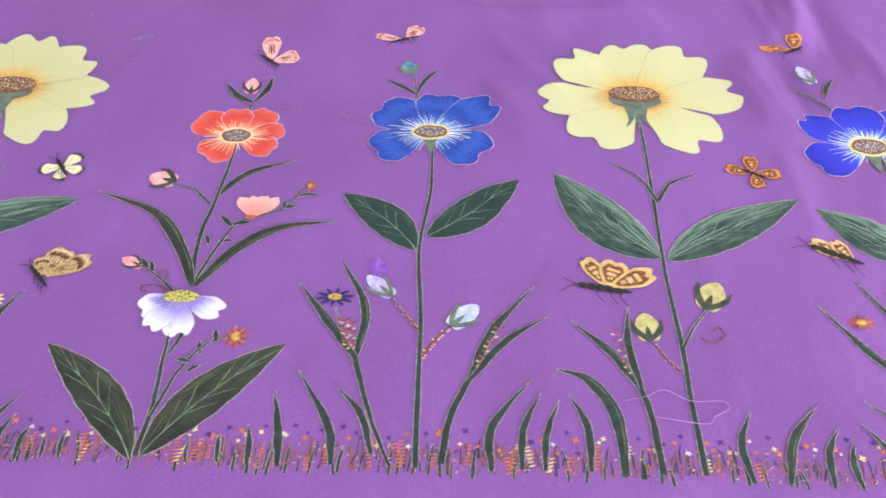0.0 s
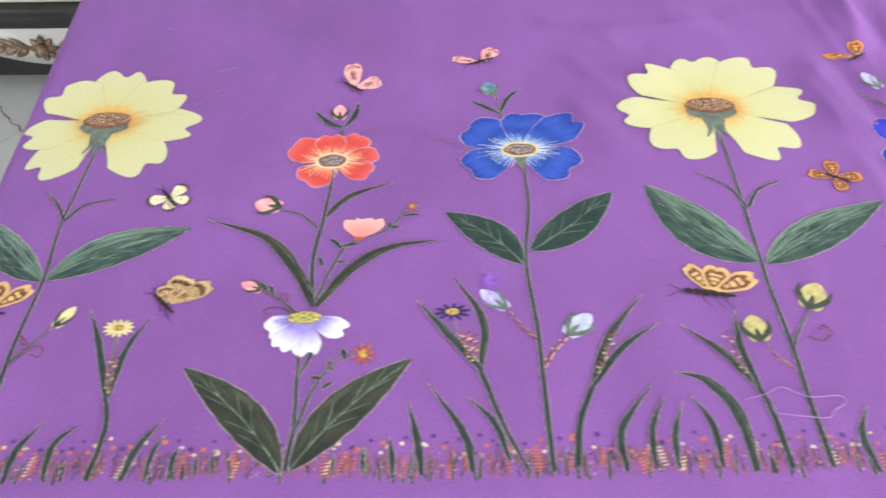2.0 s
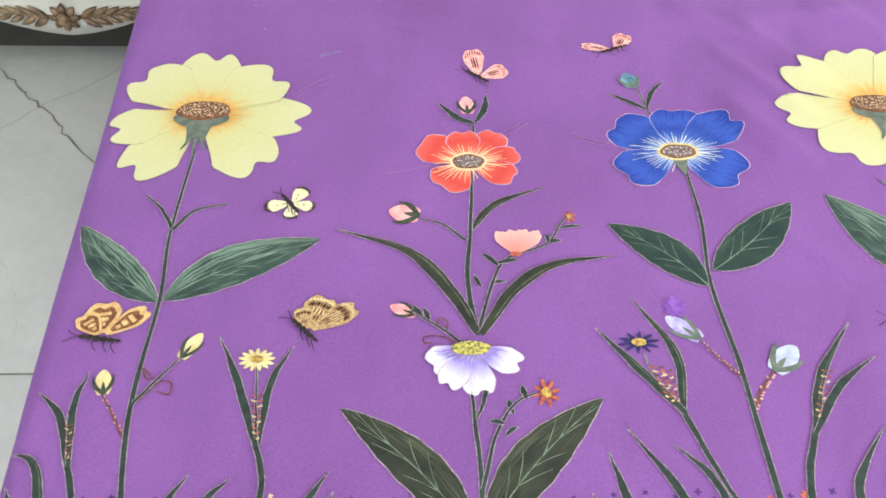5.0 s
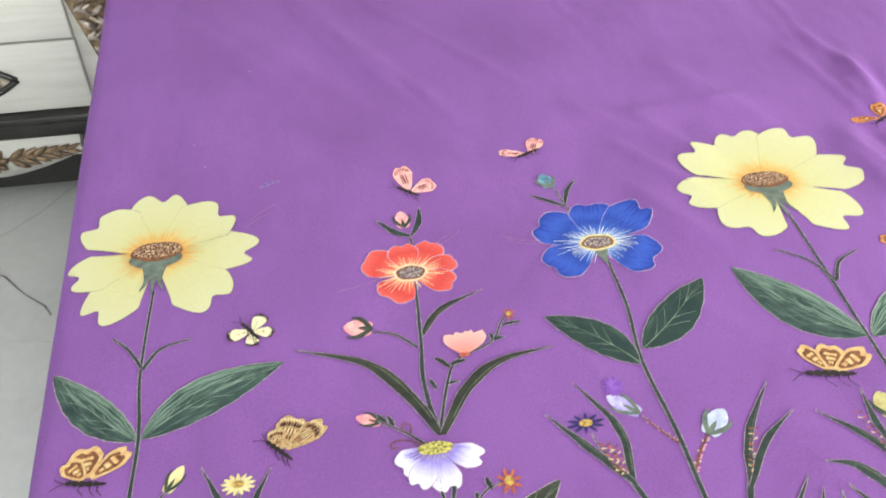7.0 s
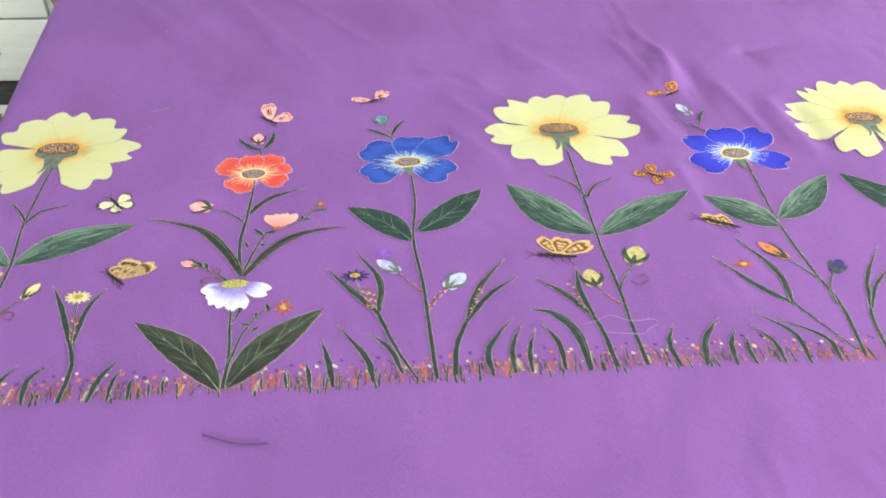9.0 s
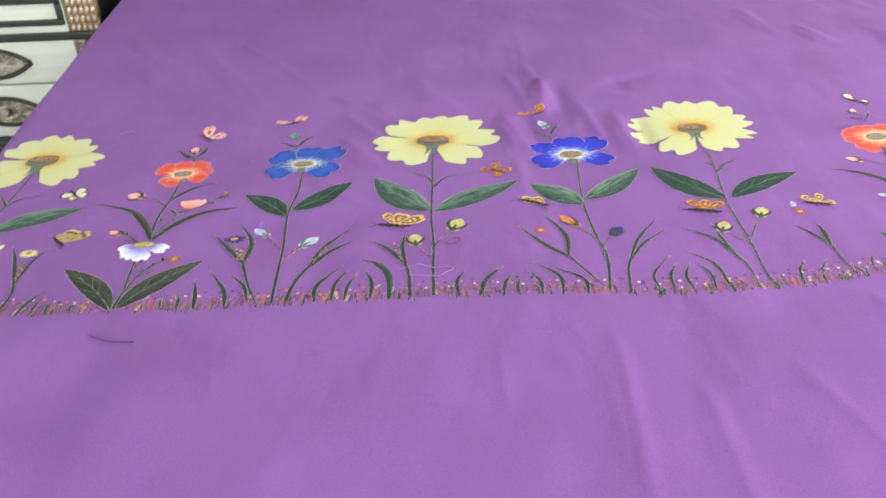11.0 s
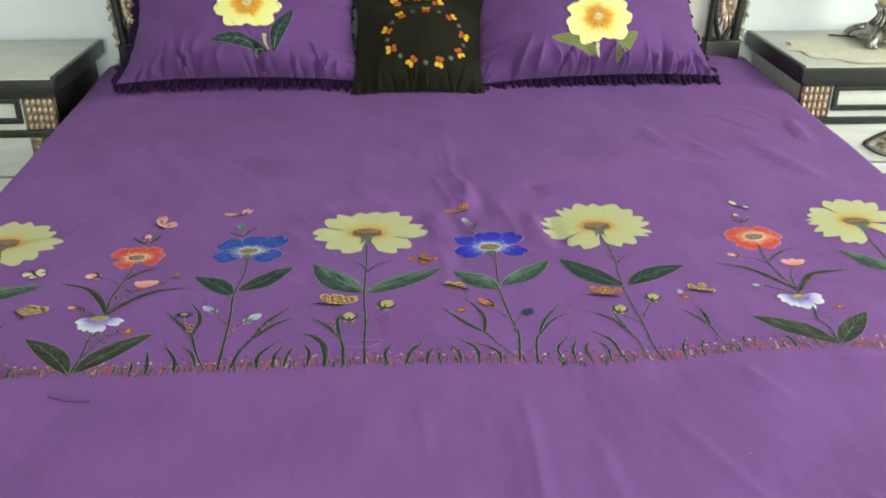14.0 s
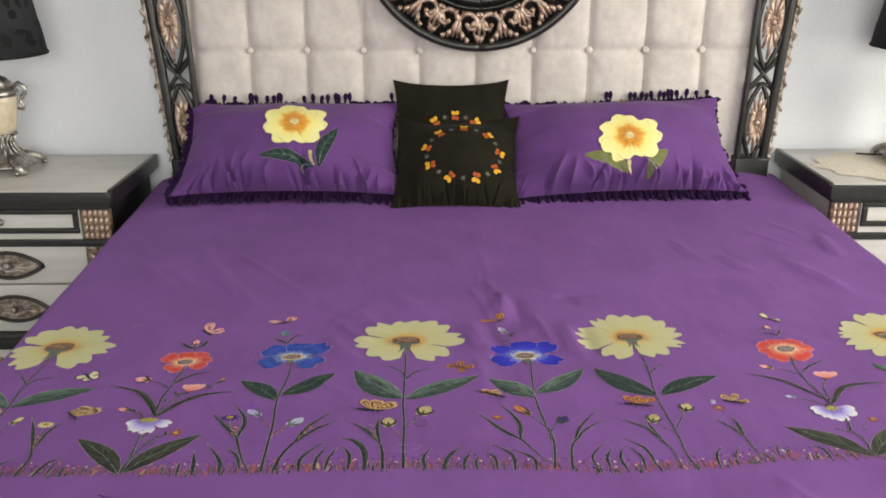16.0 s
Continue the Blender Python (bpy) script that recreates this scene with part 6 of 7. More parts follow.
lint_rng = random.Random(31)
for x, y in LINT_SPOTS:
    p = np.array((x, y))
    turn = lint_rng.uniform(0, 3)
    e = 0.0014 * np.array((math.cos(turn), math.sin(turn)))
    c = spline([p - e, p + 0.3 * np.array((-e[1], e[0])), p + e], 6)
    tagged(sheet_mesh("lint", [(ribbon(c, 0.0009 * np.array([0.4, 1, 0.8, 1, 0.7, 0.3]), 0.0012), None, 0)], [LINT], None), "tiny white lint speck on the sheet", "lint", "lint specks")

import functools

# ---- pillows and cushions ----
@functools.lru_cache(None)
def gathers(seed):
    """Where the cloth is drawn together at the seams: (edge, place, length, width, slant, height)."""
    rg = random.Random(int(seed * 10))
    out = []
    for k in range(30):
        out.append((0, rg.uniform(-0.95, 0.95), rg.choice((0.15, 0.18, 0.22, 0.30)) * rg.uniform(0.8, 1.2), rg.uniform(0.009, 0.022), rg.uniform(-0.28, 0.34), rg.choice((1, -1)) * rg.uniform(0.024, 0.056)))
    for k in range(9):
        for edge in (1, 2):
            out.append((edge, rg.uniform(-0.95, 0.9), rg.uniform(0.10, 0.34), rg.uniform(0.025, 0.06), rg.uniform(-0.5, 0.5), rg.choice((1, -1)) * rg.uniform(0.006, 0.016)))
    for k in range(7):
        out.append((3, rg.uniform(-0.9, 0.9), rg.uniform(0.08, 0.2), rg.uniform(0.02, 0.04), rg.uniform(-0.3, 0.3), rg.choice((1, -1)) * rg.uniform(0.002, 0.005)))
    return out


def pillow_point(u, v, w, h, t, seed, ruffle):
    """Front of a stuffed case with pointed corners: u, v from -1 to 1."""
    ear = 1 + 0.05 * np.abs(u * v) ** 5
    pinch = ear - 0.055 * (1 - np.abs(v) ** 1.6) * np.abs(u) ** 3
    big = w > 0.5
    pinch2 = ear - np.where(v > 0, 0.025 if big else 0.06, 0.07) * (1 - np.abs(u) ** 1.8) * np.abs(v) ** 3
    full = 0.85 if big else 1.3
    low = np.clip(1 - np.abs(v) ** 3.2, 0, 1) ** (0.42 if big else 0.8)
    fat = np.clip(1 - np.abs(u) ** 2.4, 0, 1) ** full * np.where(v < 0, low, np.clip(1 - np.abs(v) ** 2.2, 0, 1) ** full)
    wr = 0.006 * np.sin(5 * u + 4 * v + seed) * np.sin(4 * v - 3 * u)
    if ruffle > 0:
        for edge, at, ln, wd, slant, hi in gathers(seed):
            along, deep = ((u, v + 1), (v, u + 1), (v, 1 - u), (u, 1 - v))[edge]
            d = (along - at - slant * deep) / (wd * (1 + 1.2 * deep))
            wr = wr + hi * np.exp(-np.abs(d) ** 1.2) * np.exp(-(deep / ln) ** 2)
    return np.stack([u * w / 2 * pinch * (1 - (0.032 * v if big else 0)), v * h / 2 * pinch2, t / 2 * fat + ruffle * wr * np.clip(fat, 0, 1) ** 0.22], -1)


def place_on(m, p):
    r, t = np.array(m.to_3x3()), np.array(m.translation)
    return p @ r.T + t


def stuffed(name, m, w, h, t, mat, label, category, seed, ruffle=1.0):
    """A pillow or cushion as an Empty with its case; returns it and the function that lays things on its face."""
    ob = thing(name, m.translation, label, category)
    inv = Matrix.Translation(-m.translation) @ m
    u, v = np.meshgrid(np.linspace(-1, 1, 300), np.linspace(-1, 1, 130), indexing="ij")
    f = pillow_point(u, v, w, h, t, seed, ruffle)
    bk = pillow_point(u, v, w, h, t, seed + 2, ruffle * 0.4)
    bk[..., 2] *= -1
    sheet_mesh("case", [(place_on(inv, f), None, 0), (place_on(inv, bk)[:, ::-1], None, 0)], [mat], ob)

    def face(x, y, up):
        """x, y in metres from the middle of the face."""
        p = pillow_point(x / (w / 2), y / (h / 2), w, h, t, seed, ruffle)
        e = 1e-3
        n = np.cross(pillow_point((x + e) / (w / 2), y / (h / 2), w, h, t, seed, ruffle) - p, pillow_point(x / (w / 2), (y + e) / (h / 2), w, h, t, seed, ruffle) - p)
        n /= np.linalg.norm(n, axis=-1, keepdims=True) + 1e-12
        return place_on(inv, p + n * up)
    return ob, face, inv


def strip(face, pts, width, up):
    d = np.gradient(pts, axis=0)
    n = np.stack([-d[:, 1], d[:, 0]], -1) / (np.linalg.norm(d, axis=1, keepdims=True) + 1e-9)
    p = pts[:, None, :] + n[:, None, :] * (np.linspace(-1, 1, 5)[None, :, None] * (width[:, None, None] / 2))
    return face(p[..., 0], p[..., 1], up)


def pillow_leaf(ob, face, base, tip, w, bend, mat):
    base, tip = np.array(base), np.array(tip)
    d = tip - base
    n = np.array([-d[1], d[0]])
    c = spline([base, (base + tip) / 2 + n * bend, tip], 18)
    s = np.linspace(0, 1, 18)
    prof = np.sin(math.pi * np.clip(0.03 + 0.95 * s, 0, 1)) ** 0.8
    lf = sheet_mesh("painted_leaf", [(strip(face, c, w * prof + 0.0016, 0.0012), None, 1), (strip(face, c, w * prof, 0.0016), None, 0)], [mat, RIM], ob)
    blocks = [(strip(face, c[1:-1], np.linspace(0.0018, 0.0006, 16), 0.0026), None, 0)]
    for k in range(3, 15, 3):
        for sd in (-1, 1):
            q = c[k]
            nn = n / np.linalg.norm(n) * sd
            e = q + (tip - base) * 0.10 + nn * w * 0.36 * prof[k]
            blocks.append((strip(face, spline([q, e], 5), np.linspace(0.0012, 0.0005, 5), 0.0027), None, 0))
    sheet_mesh("vein", blocks, [VEIN], lf)


def pillow_flower(ob, face, c, r, n, ring):
    """A round yellow flower with lobed petals and an orange heart."""
    a = np.linspace(0, 2 * math.pi, 25)
    rr = np.linspace(0, 1, 5)
    x, y = c[0] + 0.20 * r * rr[:, None] * np.cos(a), c[1] + 0.17 * r * rr[:, None] * np.sin(a)
    uv = np.zeros(x.shape + (2,))
    heart = sheet_mesh("painted_flower", [(face(x, y, 0.0062), uv, 0)], [RAY_ORANGE], ob, "round yellow flower with an orange heart")
    for k in range(n):
        t = 2 * math.pi * (k + 0.35) / n
        ln = r * (1 + 0.05 * math.sin(3 * k + ring))
        tip = (c[0] + ln * math.cos(t), c[1] + 0.80 * ln * math.sin(t))
        g = petal_grid(c, tip, 2.15 * math.pi * r / n * 0.93, 0.15, 0.0, lambda px, py: face(px, py, 0.0030 + k * 1.6e-4), 17, 17)
        g2 = petal_grid(c, tip, 2.15 * math.pi * r / n * 0.93, 0.15, 0.0009, lambda px, py: face(px, py, 0.0029 + k * 1.6e-4), 17, 17)
        sheet_mesh("petal", [(g[0][:, ::-1], g[1][:, ::-1], 0), (g2[0][:, ::-1], g2[1][:, ::-1], 1)], [PILLOW_YELLOW, CORE_OCHRE], heart)
    x, y = c[0] + 0.13 * r * rr[:, None] * np.cos(a), c[1] + 0.11 * r * rr[:, None] * np.sin(a)
    sheet_mesh("flower_eye", [(face(x, y, 0.0066), uv, 0)], [PETAL_CREAM], heart)
    strips = []
    rg = random.Random(n + ring)
    for k in range(46):
        t = 2 * math.pi * k / 46 + rg.uniform(-0.05, 0.05)
        r0, r1 = 0.20 * r, r * rg.uniform(0.34, 0.52)
        strips.append((strip(face, spline([(c[0] + r0 * math.cos(t), c[1] + r0 * math.sin(t)), (c[0] + r1 * math.cos(t), c[1] + r1 * math.sin(t))], 6), np.linspace(0.0030, 0.0008, 6), 0.0054), None, 0))
    sheet_mesh("ray_burst", strips, [RAY_ORANGE], heart)


def fringe(ob, inv, w, h, seed, tops, more):
    """A gathered dark frill with little tassels round the seam; tops are their places along the upper edge."""
    rg = random.Random(seed)
    bm = bmesh.new()
    per = []
    n = 150
    for side in range(4):
        for k in range(n if side % 2 == 0 else n * 2 // 3):
            f = 2 * k / (n if side % 2 == 0 else n * 2 // 3) - 1
            per.append([(f, -1, 0, -1), (1, f, 1, 0), (-f, 1, 0, 1), (-1, -f, -1, 0)][side])
    ring = []
    for i, (u, v, ox, oy) in enumerate(per):
        p = pillow_point(np.array(u * 0.995), np.array(v * 0.995), w, h, 0.0, seed, 0)
        out = (0.036 if oy < 0 else 0.022 if ox < 0 else 0.005 if ox > 0 else 0.010) + 0.004 * math.sin(i * 0.43 + 2 * math.sin(i * 0.11)) + rg.uniform(-0.006, 0.006)
        zz = 0.008 * math.sin(i * 0.8 + 3 * math.sin(i * 0.17)) + rg.uniform(-0.005, 0.005)
        a = Vector((p[0], p[1], 0.001))
        b = Vector((p[0] + ox * out, p[1] + oy * out * (0.92 if oy < 0 else 1), zz * 0.6 + (0.12 * out + 0.006 if oy < 0 else 0)))
        ring.append((bm.verts.new(inv @ a), bm.verts.new(inv @ ((a + b) / 2 + Vector((0, 0, zz * 0.6)))), bm.verts.new(inv @ b)))
    for a, b in zip(ring, ring[1:] + ring[:1]):
        bm.faces.new((a[0], b[0], b[1], a[1]))
        bm.faces.new((a[1], b[1], b[2], a[2]))
    part("frill", bm, FRINGE, ob, "dark purple gathered frill")
    for u in tops:
        p = pillow_point(np.array(u), np.array(0.995), w, h, 0.0, seed, 0)
        a = inv @ Vector((p[0], p[1], 0))
        ln = rg.uniform(0.028, 0.040) + more
        b = a + Vector((rg.uniform(-0.007, 0.007), rg.uniform(0.0, 0.012), ln))
        bm = bmesh.new()
        tube(bm, [a, a.lerp(b, 0.35), a.lerp(b, 0.6), a.lerp(b, 0.85), b], [0.0018, 0.0040, 0.0072, 0.0066, 0.002], 7)
        part("tassel", bm, FRINGE, ob)
    for k in range(34):
        u = -0.97 + 1.94 * k / 33
        p = pillow_point(np.array(u), np.array(-0.995), w, h, 0.0, seed, 0)
        a = Vector((p[0], p[1], 0.004))
        b = a + Vector((rg.uniform(-0.008, 0.008), -rg.uniform(0.036, 0.050), rg.uniform(0.004, 0.016)))
        bm = bmesh.new()
        tube(bm, [inv @ a, inv @ a.lerp(b, 0.45), inv @ a.lerp(b, 0.8), inv @ b], [0.0015, 0.0035, 0.0068, 0.003], 6)
        part("tassel", bm, FRINGE, ob)


PL = pose(-0.513, 1.876, 0.760, 42, 0, 0)
left_pillow, face_l, inv_l = stuffed("pillow", PL, 0.668, 0.342, 0.23, PURPLE_PILLOW_SHADED, "purple pillow painted with a yellow flower and dark frill", "pillow", 1.0)
fringe(left_pillow, inv_l, 0.668, 0.342, 3, (-0.81, -0.71, -0.61, -0.45, -0.42, -0.38, -0.28, -0.21, -0.18, -0.14, 0.10, 0.18, 0.25, 0.32, 0.40, 0.44, 0.49, 0.54, 0.93), 0.0)
pillow_flower(left_pillow, face_l, (0.024, 0.014), 0.098, 7, 1)
pillow_leaf(left_pillow, face_l, (0.081, -0.130), (-0.071, -0.101), 0.036, -0.10, LEAF)
pillow_leaf(left_pillow, face_l, (0.099, -0.130), (0.153, 0.000), 0.040, 0.08, LEAF)
sheet_mesh("painted_stem", [(strip(face_l, spline([(0.087, -0.126), (0.077, -0.108), (0.075, -0.084)], 8), np.linspace(0.004, 0.011, 8), 0.0030), None, 0)], [PETAL_LEMON], left_pillow)

PR = pose(0.506, 1.874, 0.761, 43, -1.3, 2)
right_pillow, face_r, inv_r = stuffed("pillow", PR, 0.690, 0.345, 0.235, PURPLE_PILLOW_SHADED, "plump purple pillow with a yellow flower, beside olive cushions", "pillow", 4.2)
fringe(right_pillow, inv_r, 0.690, 0.345, 9, (-0.05, -0.01, 0.18, 0.23, 0.29, 0.34, 0.40, 0.46, 0.51, 0.56, 0.59, 0.64, 0.72, 0.82, 0.90), 0.0)
pillow_flower(right_pillow, face_r, (0.008, -0.040), 0.096, 7, 2)
pillow_leaf(right_pillow, face_r, (0.002, -0.146), (-0.128, -0.091), 0.040, -0.10, LEAF_MOSS)
pillow_leaf(right_pillow, face_r, (0.056, -0.164), (0.116, -0.086), 0.040, 0.10, LEAF_MOSS)
sheet_mesh("painted_stem", [(strip(face_r, spline([(0.006, -0.152), (0.000, -0.137), (0.000, -0.116)], 8), np.linspace(0.004, 0.012, 8), 0.0030), None, 0)], [PETAL_CREAM], right_pillow)
pillow_leaf(right_pillow, face_r, (0.000, 0.110), (0.045, 0.135), 0.014, 0.05, PETAL_ORANGE)


def wreath(ob, face, c, rx, ry, only_top, seed):
    """Embroidered yellow and orange blossoms and grey sprigs in a ring."""
    n = 9
    for k in range(n * 2):
        a = math.pi / 2 + 2 * math.pi * k / (n * 2)
        if only_top and math.sin(a) < 0.55:
            continue
        x, y = c[0] + rx * math.cos(a), c[1] + ry * math.sin(a)
        if k % 2:
            blocks = []
            for q in range(6):
                b = 2 * math.pi * q / 6
                blocks.append((strip(face, spline([(x, y), (x + 0.008 * math.cos(b), y + 0.008 * math.sin(b))], 4), np.full(4, 0.0022), 0.0016), None, 0))
            sheet_mesh("grey_sprig", blocks, [PETAL_GREY], ob)
            continue
        blocks = []
        for q, slot in ((0.55, 0), (-0.55, 0), (math.pi + 0.6, 1), (math.pi - 0.6, 1)):
            b = a + q + 0.5 * math.sin(3 * k)
            ln = 0.019 if slot == 0 else 0.016
            tip = (x + ln * math.cos(b), y + ln * math.sin(b))
            blocks.append((strip(face, spline([(x, y), tip], 8), 0.0125 * np.array([0.12, 0.35, 0.62, 0.88, 1, 0.95, 0.70, 0.25]), 0.0020 + 0.0002 * len(blocks)), None, slot))
        d = 0.5 * math.sin(3 * k)
        blocks.append((strip(face, spline([(x - 0.006 * math.cos(a + d), y - 0.006 * math.sin(a + d)), (x + 0.007 * math.cos(a + d), y + 0.007 * math.sin(a + d))], 4), np.array([0.002, 0.003, 0.003, 0.001]), 0.0030), None, 2))
        sheet_mesh("embroidered_blossom", blocks, [PETAL_GOLD, PETAL_FLAME, WING_DARK], ob)


PETAL_GREY = paint("grey_thread", (0.22, 0.21, 0.18, 1), (0.12, 0.11, 0.10, 1))
PETAL_GOLD = paint("golden_thread", (0.80, 0.47, 0.04, 1), (0.70, 0.30, 0.03, 1), 300)
PETAL_FLAME = paint("flame_thread", (0.52, 0.12, 0.02, 1), (0.30, 0.06, 0.02, 1), 300)
CB = pose(-0.016, 1.928, 0.780, 68, 0, -1)
back_cushion, face_b, inv_b = stuffed("cushion", CB, 0.352, 0.356, 0.12, OLIVE_CLOTH, "square dark olive cushion behind another one", "cushion", 2.0, 0.6)
wreath(back_cushion, face_b, (0.014, -0.028), 0.095, 0.088, True, 1)
CF = pose(0.000, 1.804, 0.732, 41, 0, -2)
front_cushion, face_f, inv_f = stuffed("cushion", CF, 0.376, 0.336, 0.14, OLIVE_CLOTH, "square dark olive cushion embroidered with a blossom wreath", "cushion", 5.0, 0.6)
wreath(front_cushion, face_f, (0.022, -0.006), 0.112, 0.094, False, 2)


# ---- bedside tables ----
def carved_leaf(bm, base, tip, w, y):
    """A raised leaf carved on a front that faces -y; base and tip are (x, z)."""
    b, t = Vector((base[0], y, base[1])), Vector((tip[0], y, tip[1]))
    tube(bm, [b, b.lerp(t, 0.35) + Vector((0, -0.004, 0)), b.lerp(t, 0.7) + Vector((0, -0.003, 0)), t], [w * 0.35, w, w * 0.8, w * 0.15], 6, 0.6)


bm = bmesh.new()
bmesh.ops.create_uvsphere(bm, u_segments=8, v_segments=5, radius=0.0075, matrix=Matrix.Diagonal((0.9, 0.8, 1.5, 1)))
bead_mesh = bpy.data.meshes.new("bead")
bm.to_mesh(bead_mesh)
bm.free()
bead_mesh.polygons.foreach_set("use_smooth", [True] * len(bead_mesh.polygons))
bead_mesh.materials.append(ROSE_GOLD)


def bedside_table(x_in, sign, F, tall, label):
    """x_in is the side by the bed; the table reaches 0.71 m away from it."""
    B, TOP = F + 0.47, 0.697
    xo = x_in + sign * 0.71
    ob = thing("bedside_table", ((x_in + xo) / 2, (F + B) / 2, 0), label, "bedside table", "bedside tables")
    inv = Matrix.Translation(-ob.location)
    lo, hi = sorted((x_in, xo))

    def add(name, bm, mat, parent=None, lab="", smooth=True):
        if parent is None:
            bm.transform(inv)
        return part(name, bm, mat, parent or ob, lab, smooth)
    MID = 0.335  # middle of the fronts, from the bed side
    X = lambda d: x_in + sign * d  # d metres from the bed side
    bx = lambda d0, d1, y0, y1, z0, z1, bv=0.0: boxed(*sorted((X(d0), X(d1))), y0, y1, z0, z1, bevel=bv)
    add("body", boxed(lo + 0.035, hi - 0.035, F + 0.035, B, 0.12, 0.640), CREAM_WOOD, smooth=False)
    add("side_panel", bx(0.028, 0.036, F + 0.06, B - 0.02, 0.16, 0.640), BLACK if sign < 0 else CREAM_WOOD, smooth=False)
    add("table_top", boxed(lo + 0.014, hi - 0.014, F + 0.016, B, 0.664, TOP, bevel=0.003), CREAM_WOOD, None, "cream lacquered top")
    bm = bmesh.new()
    box(bm, lo, hi, F, F + 0.018, 0.655, TOP - 0.002, 0.004)
    box(bm, *sorted((X(0.0), X(0.016))), F + 0.018, B, 0.655, TOP + 0.003, 0.004)
    box(bm, *sorted((X(0.694), X(0.71))), F + 0.018, B, 0.655, TOP - 0.002, 0.004)
    add("edge_moulding", bm, BLACK)
    add("under_moulding", boxed(lo + 0.014, hi - 0.014, F + 0.014, B, 0.640, 0.657, bevel=0.004), BLACK)
    # ribbed corner blocks
    for d0 in (0.018, 0.71 - 0.018 - 0.082):
        blk = add("corner_block", bx(d0, d0 + 0.082, F + 0.022, F + 0.04, 0.520, 0.642), CARVE, smooth=False)
        for i in range(5):
            for j in range(5):
                bead = new("bead", bead_mesh)
                bead.parent = blk
                bead.location = Vector((X(d0 + 0.010 + i * 0.0155), F + 0.021, 0.535 + j * 0.0235)) - ob.location
        # scrolled pilaster below it
        inner = 1 if d0 < 0.3 else -1
        heel = d0 if inner > 0 else d0 + 0.082
        wide = lambda z: 0.012 + 0.074 * ((z - 0.245) / 0.275) ** 0.8
        bm = bmesh.new()
        rows = [[bm.verts.new((X(heel + o * inner * wide(z)), y, z)) for o, y in ((0, F + 0.034), (0, F + 0.024), (1, F + 0.024), (1, F + 0.034))] for z in np.linspace(0.247, 0.520, 12)]
        for p, q in zip(rows, rows[1:]):
            for k in range(3):
                bm.faces.new((p[k], p[k + 1], q[k + 1], q[k]))
        add("pilaster", bm, CARVE, smooth=False)
        for k in range(9):
            bm = bmesh.new()
            zc = 0.270 + k * 0.030
            s = 1 if k % 2 else -1
            half = wide(zc + 0.012) / 2
            mid = X(heel + inner * half)
            tube(bm, [(mid + s * 0.75 * half * math.sin(f * 3.4), F + 0.020, zc + 0.028 * f + 0.008 * math.sin(f * 6)) for f in np.linspace(0, 1, 9)], [0.003 + 0.004 * math.sin(f * 3.1) for f in np.linspace(0, 1, 9)], 6)
            carved_leaf(bm, (mid, zc), (mid - s * half * 0.85, zc + 0.022), 0.008, F + 0.021)
            carved_leaf(bm, (mid + s * half * 0.2, zc + 0.026), (mid + s * half * 0.85, zc + 0.008), 0.006, F + 0.021)
            add("scroll", bm, SILVER_GILT, None, "dark silver-gilt scrollwork")
    # top drawer with a black frame
    add("top_drawer", bx(0.105, 0.605, F + 0.020, F + 0.036, 0.545, 0.640), CREAM_WOOD, smooth=False)
    bm = bmesh.new()
    for z0, z1 in ((0.627, 0.643), (0.568, 0.584)):
        box(bm, *sorted((X(0.108), X(0.602))), F + 0.010, F + 0.022, z0, z1, 0.003)
    for d0 in (0.108, 0.586):
        box(bm, *sorted((X(d0), X(d0 + 0.016))), F + 0.0105, F + 0.0215, 0.584, 0.627, 0.003)
    add("drawer_frame", bm, BLACK)
    bm = bmesh.new()
    bmesh.ops.create_uvsphere(bm, u_segments=14, v_segments=10, radius=0.011, matrix=Matrix.Translation((X(MID), F + 0.008, 0.605)))
    add("knob", bm, SILVER, None, "round silver knob")
    add("black_band", bx(0.014, 0.696, F + 0.012, F + 0.034, 0.526, 0.548, 0.003), BLACK)
    # two drawers with pointed oval plates
    for z0, z1, name in ((0.406, 0.526, "middle_drawer"), (0.248, 0.401, "bottom_drawer")):
        dr = add(name, bx(0.100, 0.610, F + 0.018, F + 0.036, z0, z1, 0.003), CREAM_WOOD)
        zc, mid = (z0 + z1) / 2, X(MID)
        bm = bmesh.new()
        n = 22
        rim, inner = [], []
        for k in range(n + 1):
            f = 2 * k / n - 1
            rim.append((mid + 0.105 * f, 0.040 * (1 - f * f)))
        for s in (1, -1):
            tube(bm, [(x, F + 0.014, zc + s * dz) for x, dz in rim], 0.0065, 6)
        vs = [[bm.verts.new((x, F + 0.0165, zc + s * dz)) for x, dz in rim[1:-1]] for s in (1, -1)]
        for k in range(len(vs[0]) - 1):
            bm.faces.new((vs[0][k], vs[0][k + 1], vs[1][k + 1], vs[1][k]))
        bm.transform(inv)
        plate = part("handle_plate", bm, BLACK, dr, "pointed oval dark rim")
        bm = bmesh.new()
        vs = [[bm.verts.new((x, F + 0.0160, zc + s * dz * 0.9)) for x, dz in rim[1:-1]] for s in (1, -1)]
        for k in range(len(vs[0]) - 1):
            bm.faces.new((vs[0][k], vs[0][k + 1], vs[1][k + 1], vs[1][k]))
        bm.transform(inv)
        part("plate_inlay", bm, SILVER_GILT, dr)
        bm = bmesh.new()
        for k in range(26):
            a = 2 * math.pi * (k + 0.5) / 26
            ca, sa = math.cos(a), math.sin(a)
            rr = 1 / math.sqrt((ca / 0.080) ** 2 + (sa / 0.029) ** 2)
            carved_leaf(bm, (mid + 0.012 * ca, zc + 0.008 * sa), (mid + rr * ca, zc + rr * sa), 0.0042, F + 0.0135)
        bm.transform(inv)
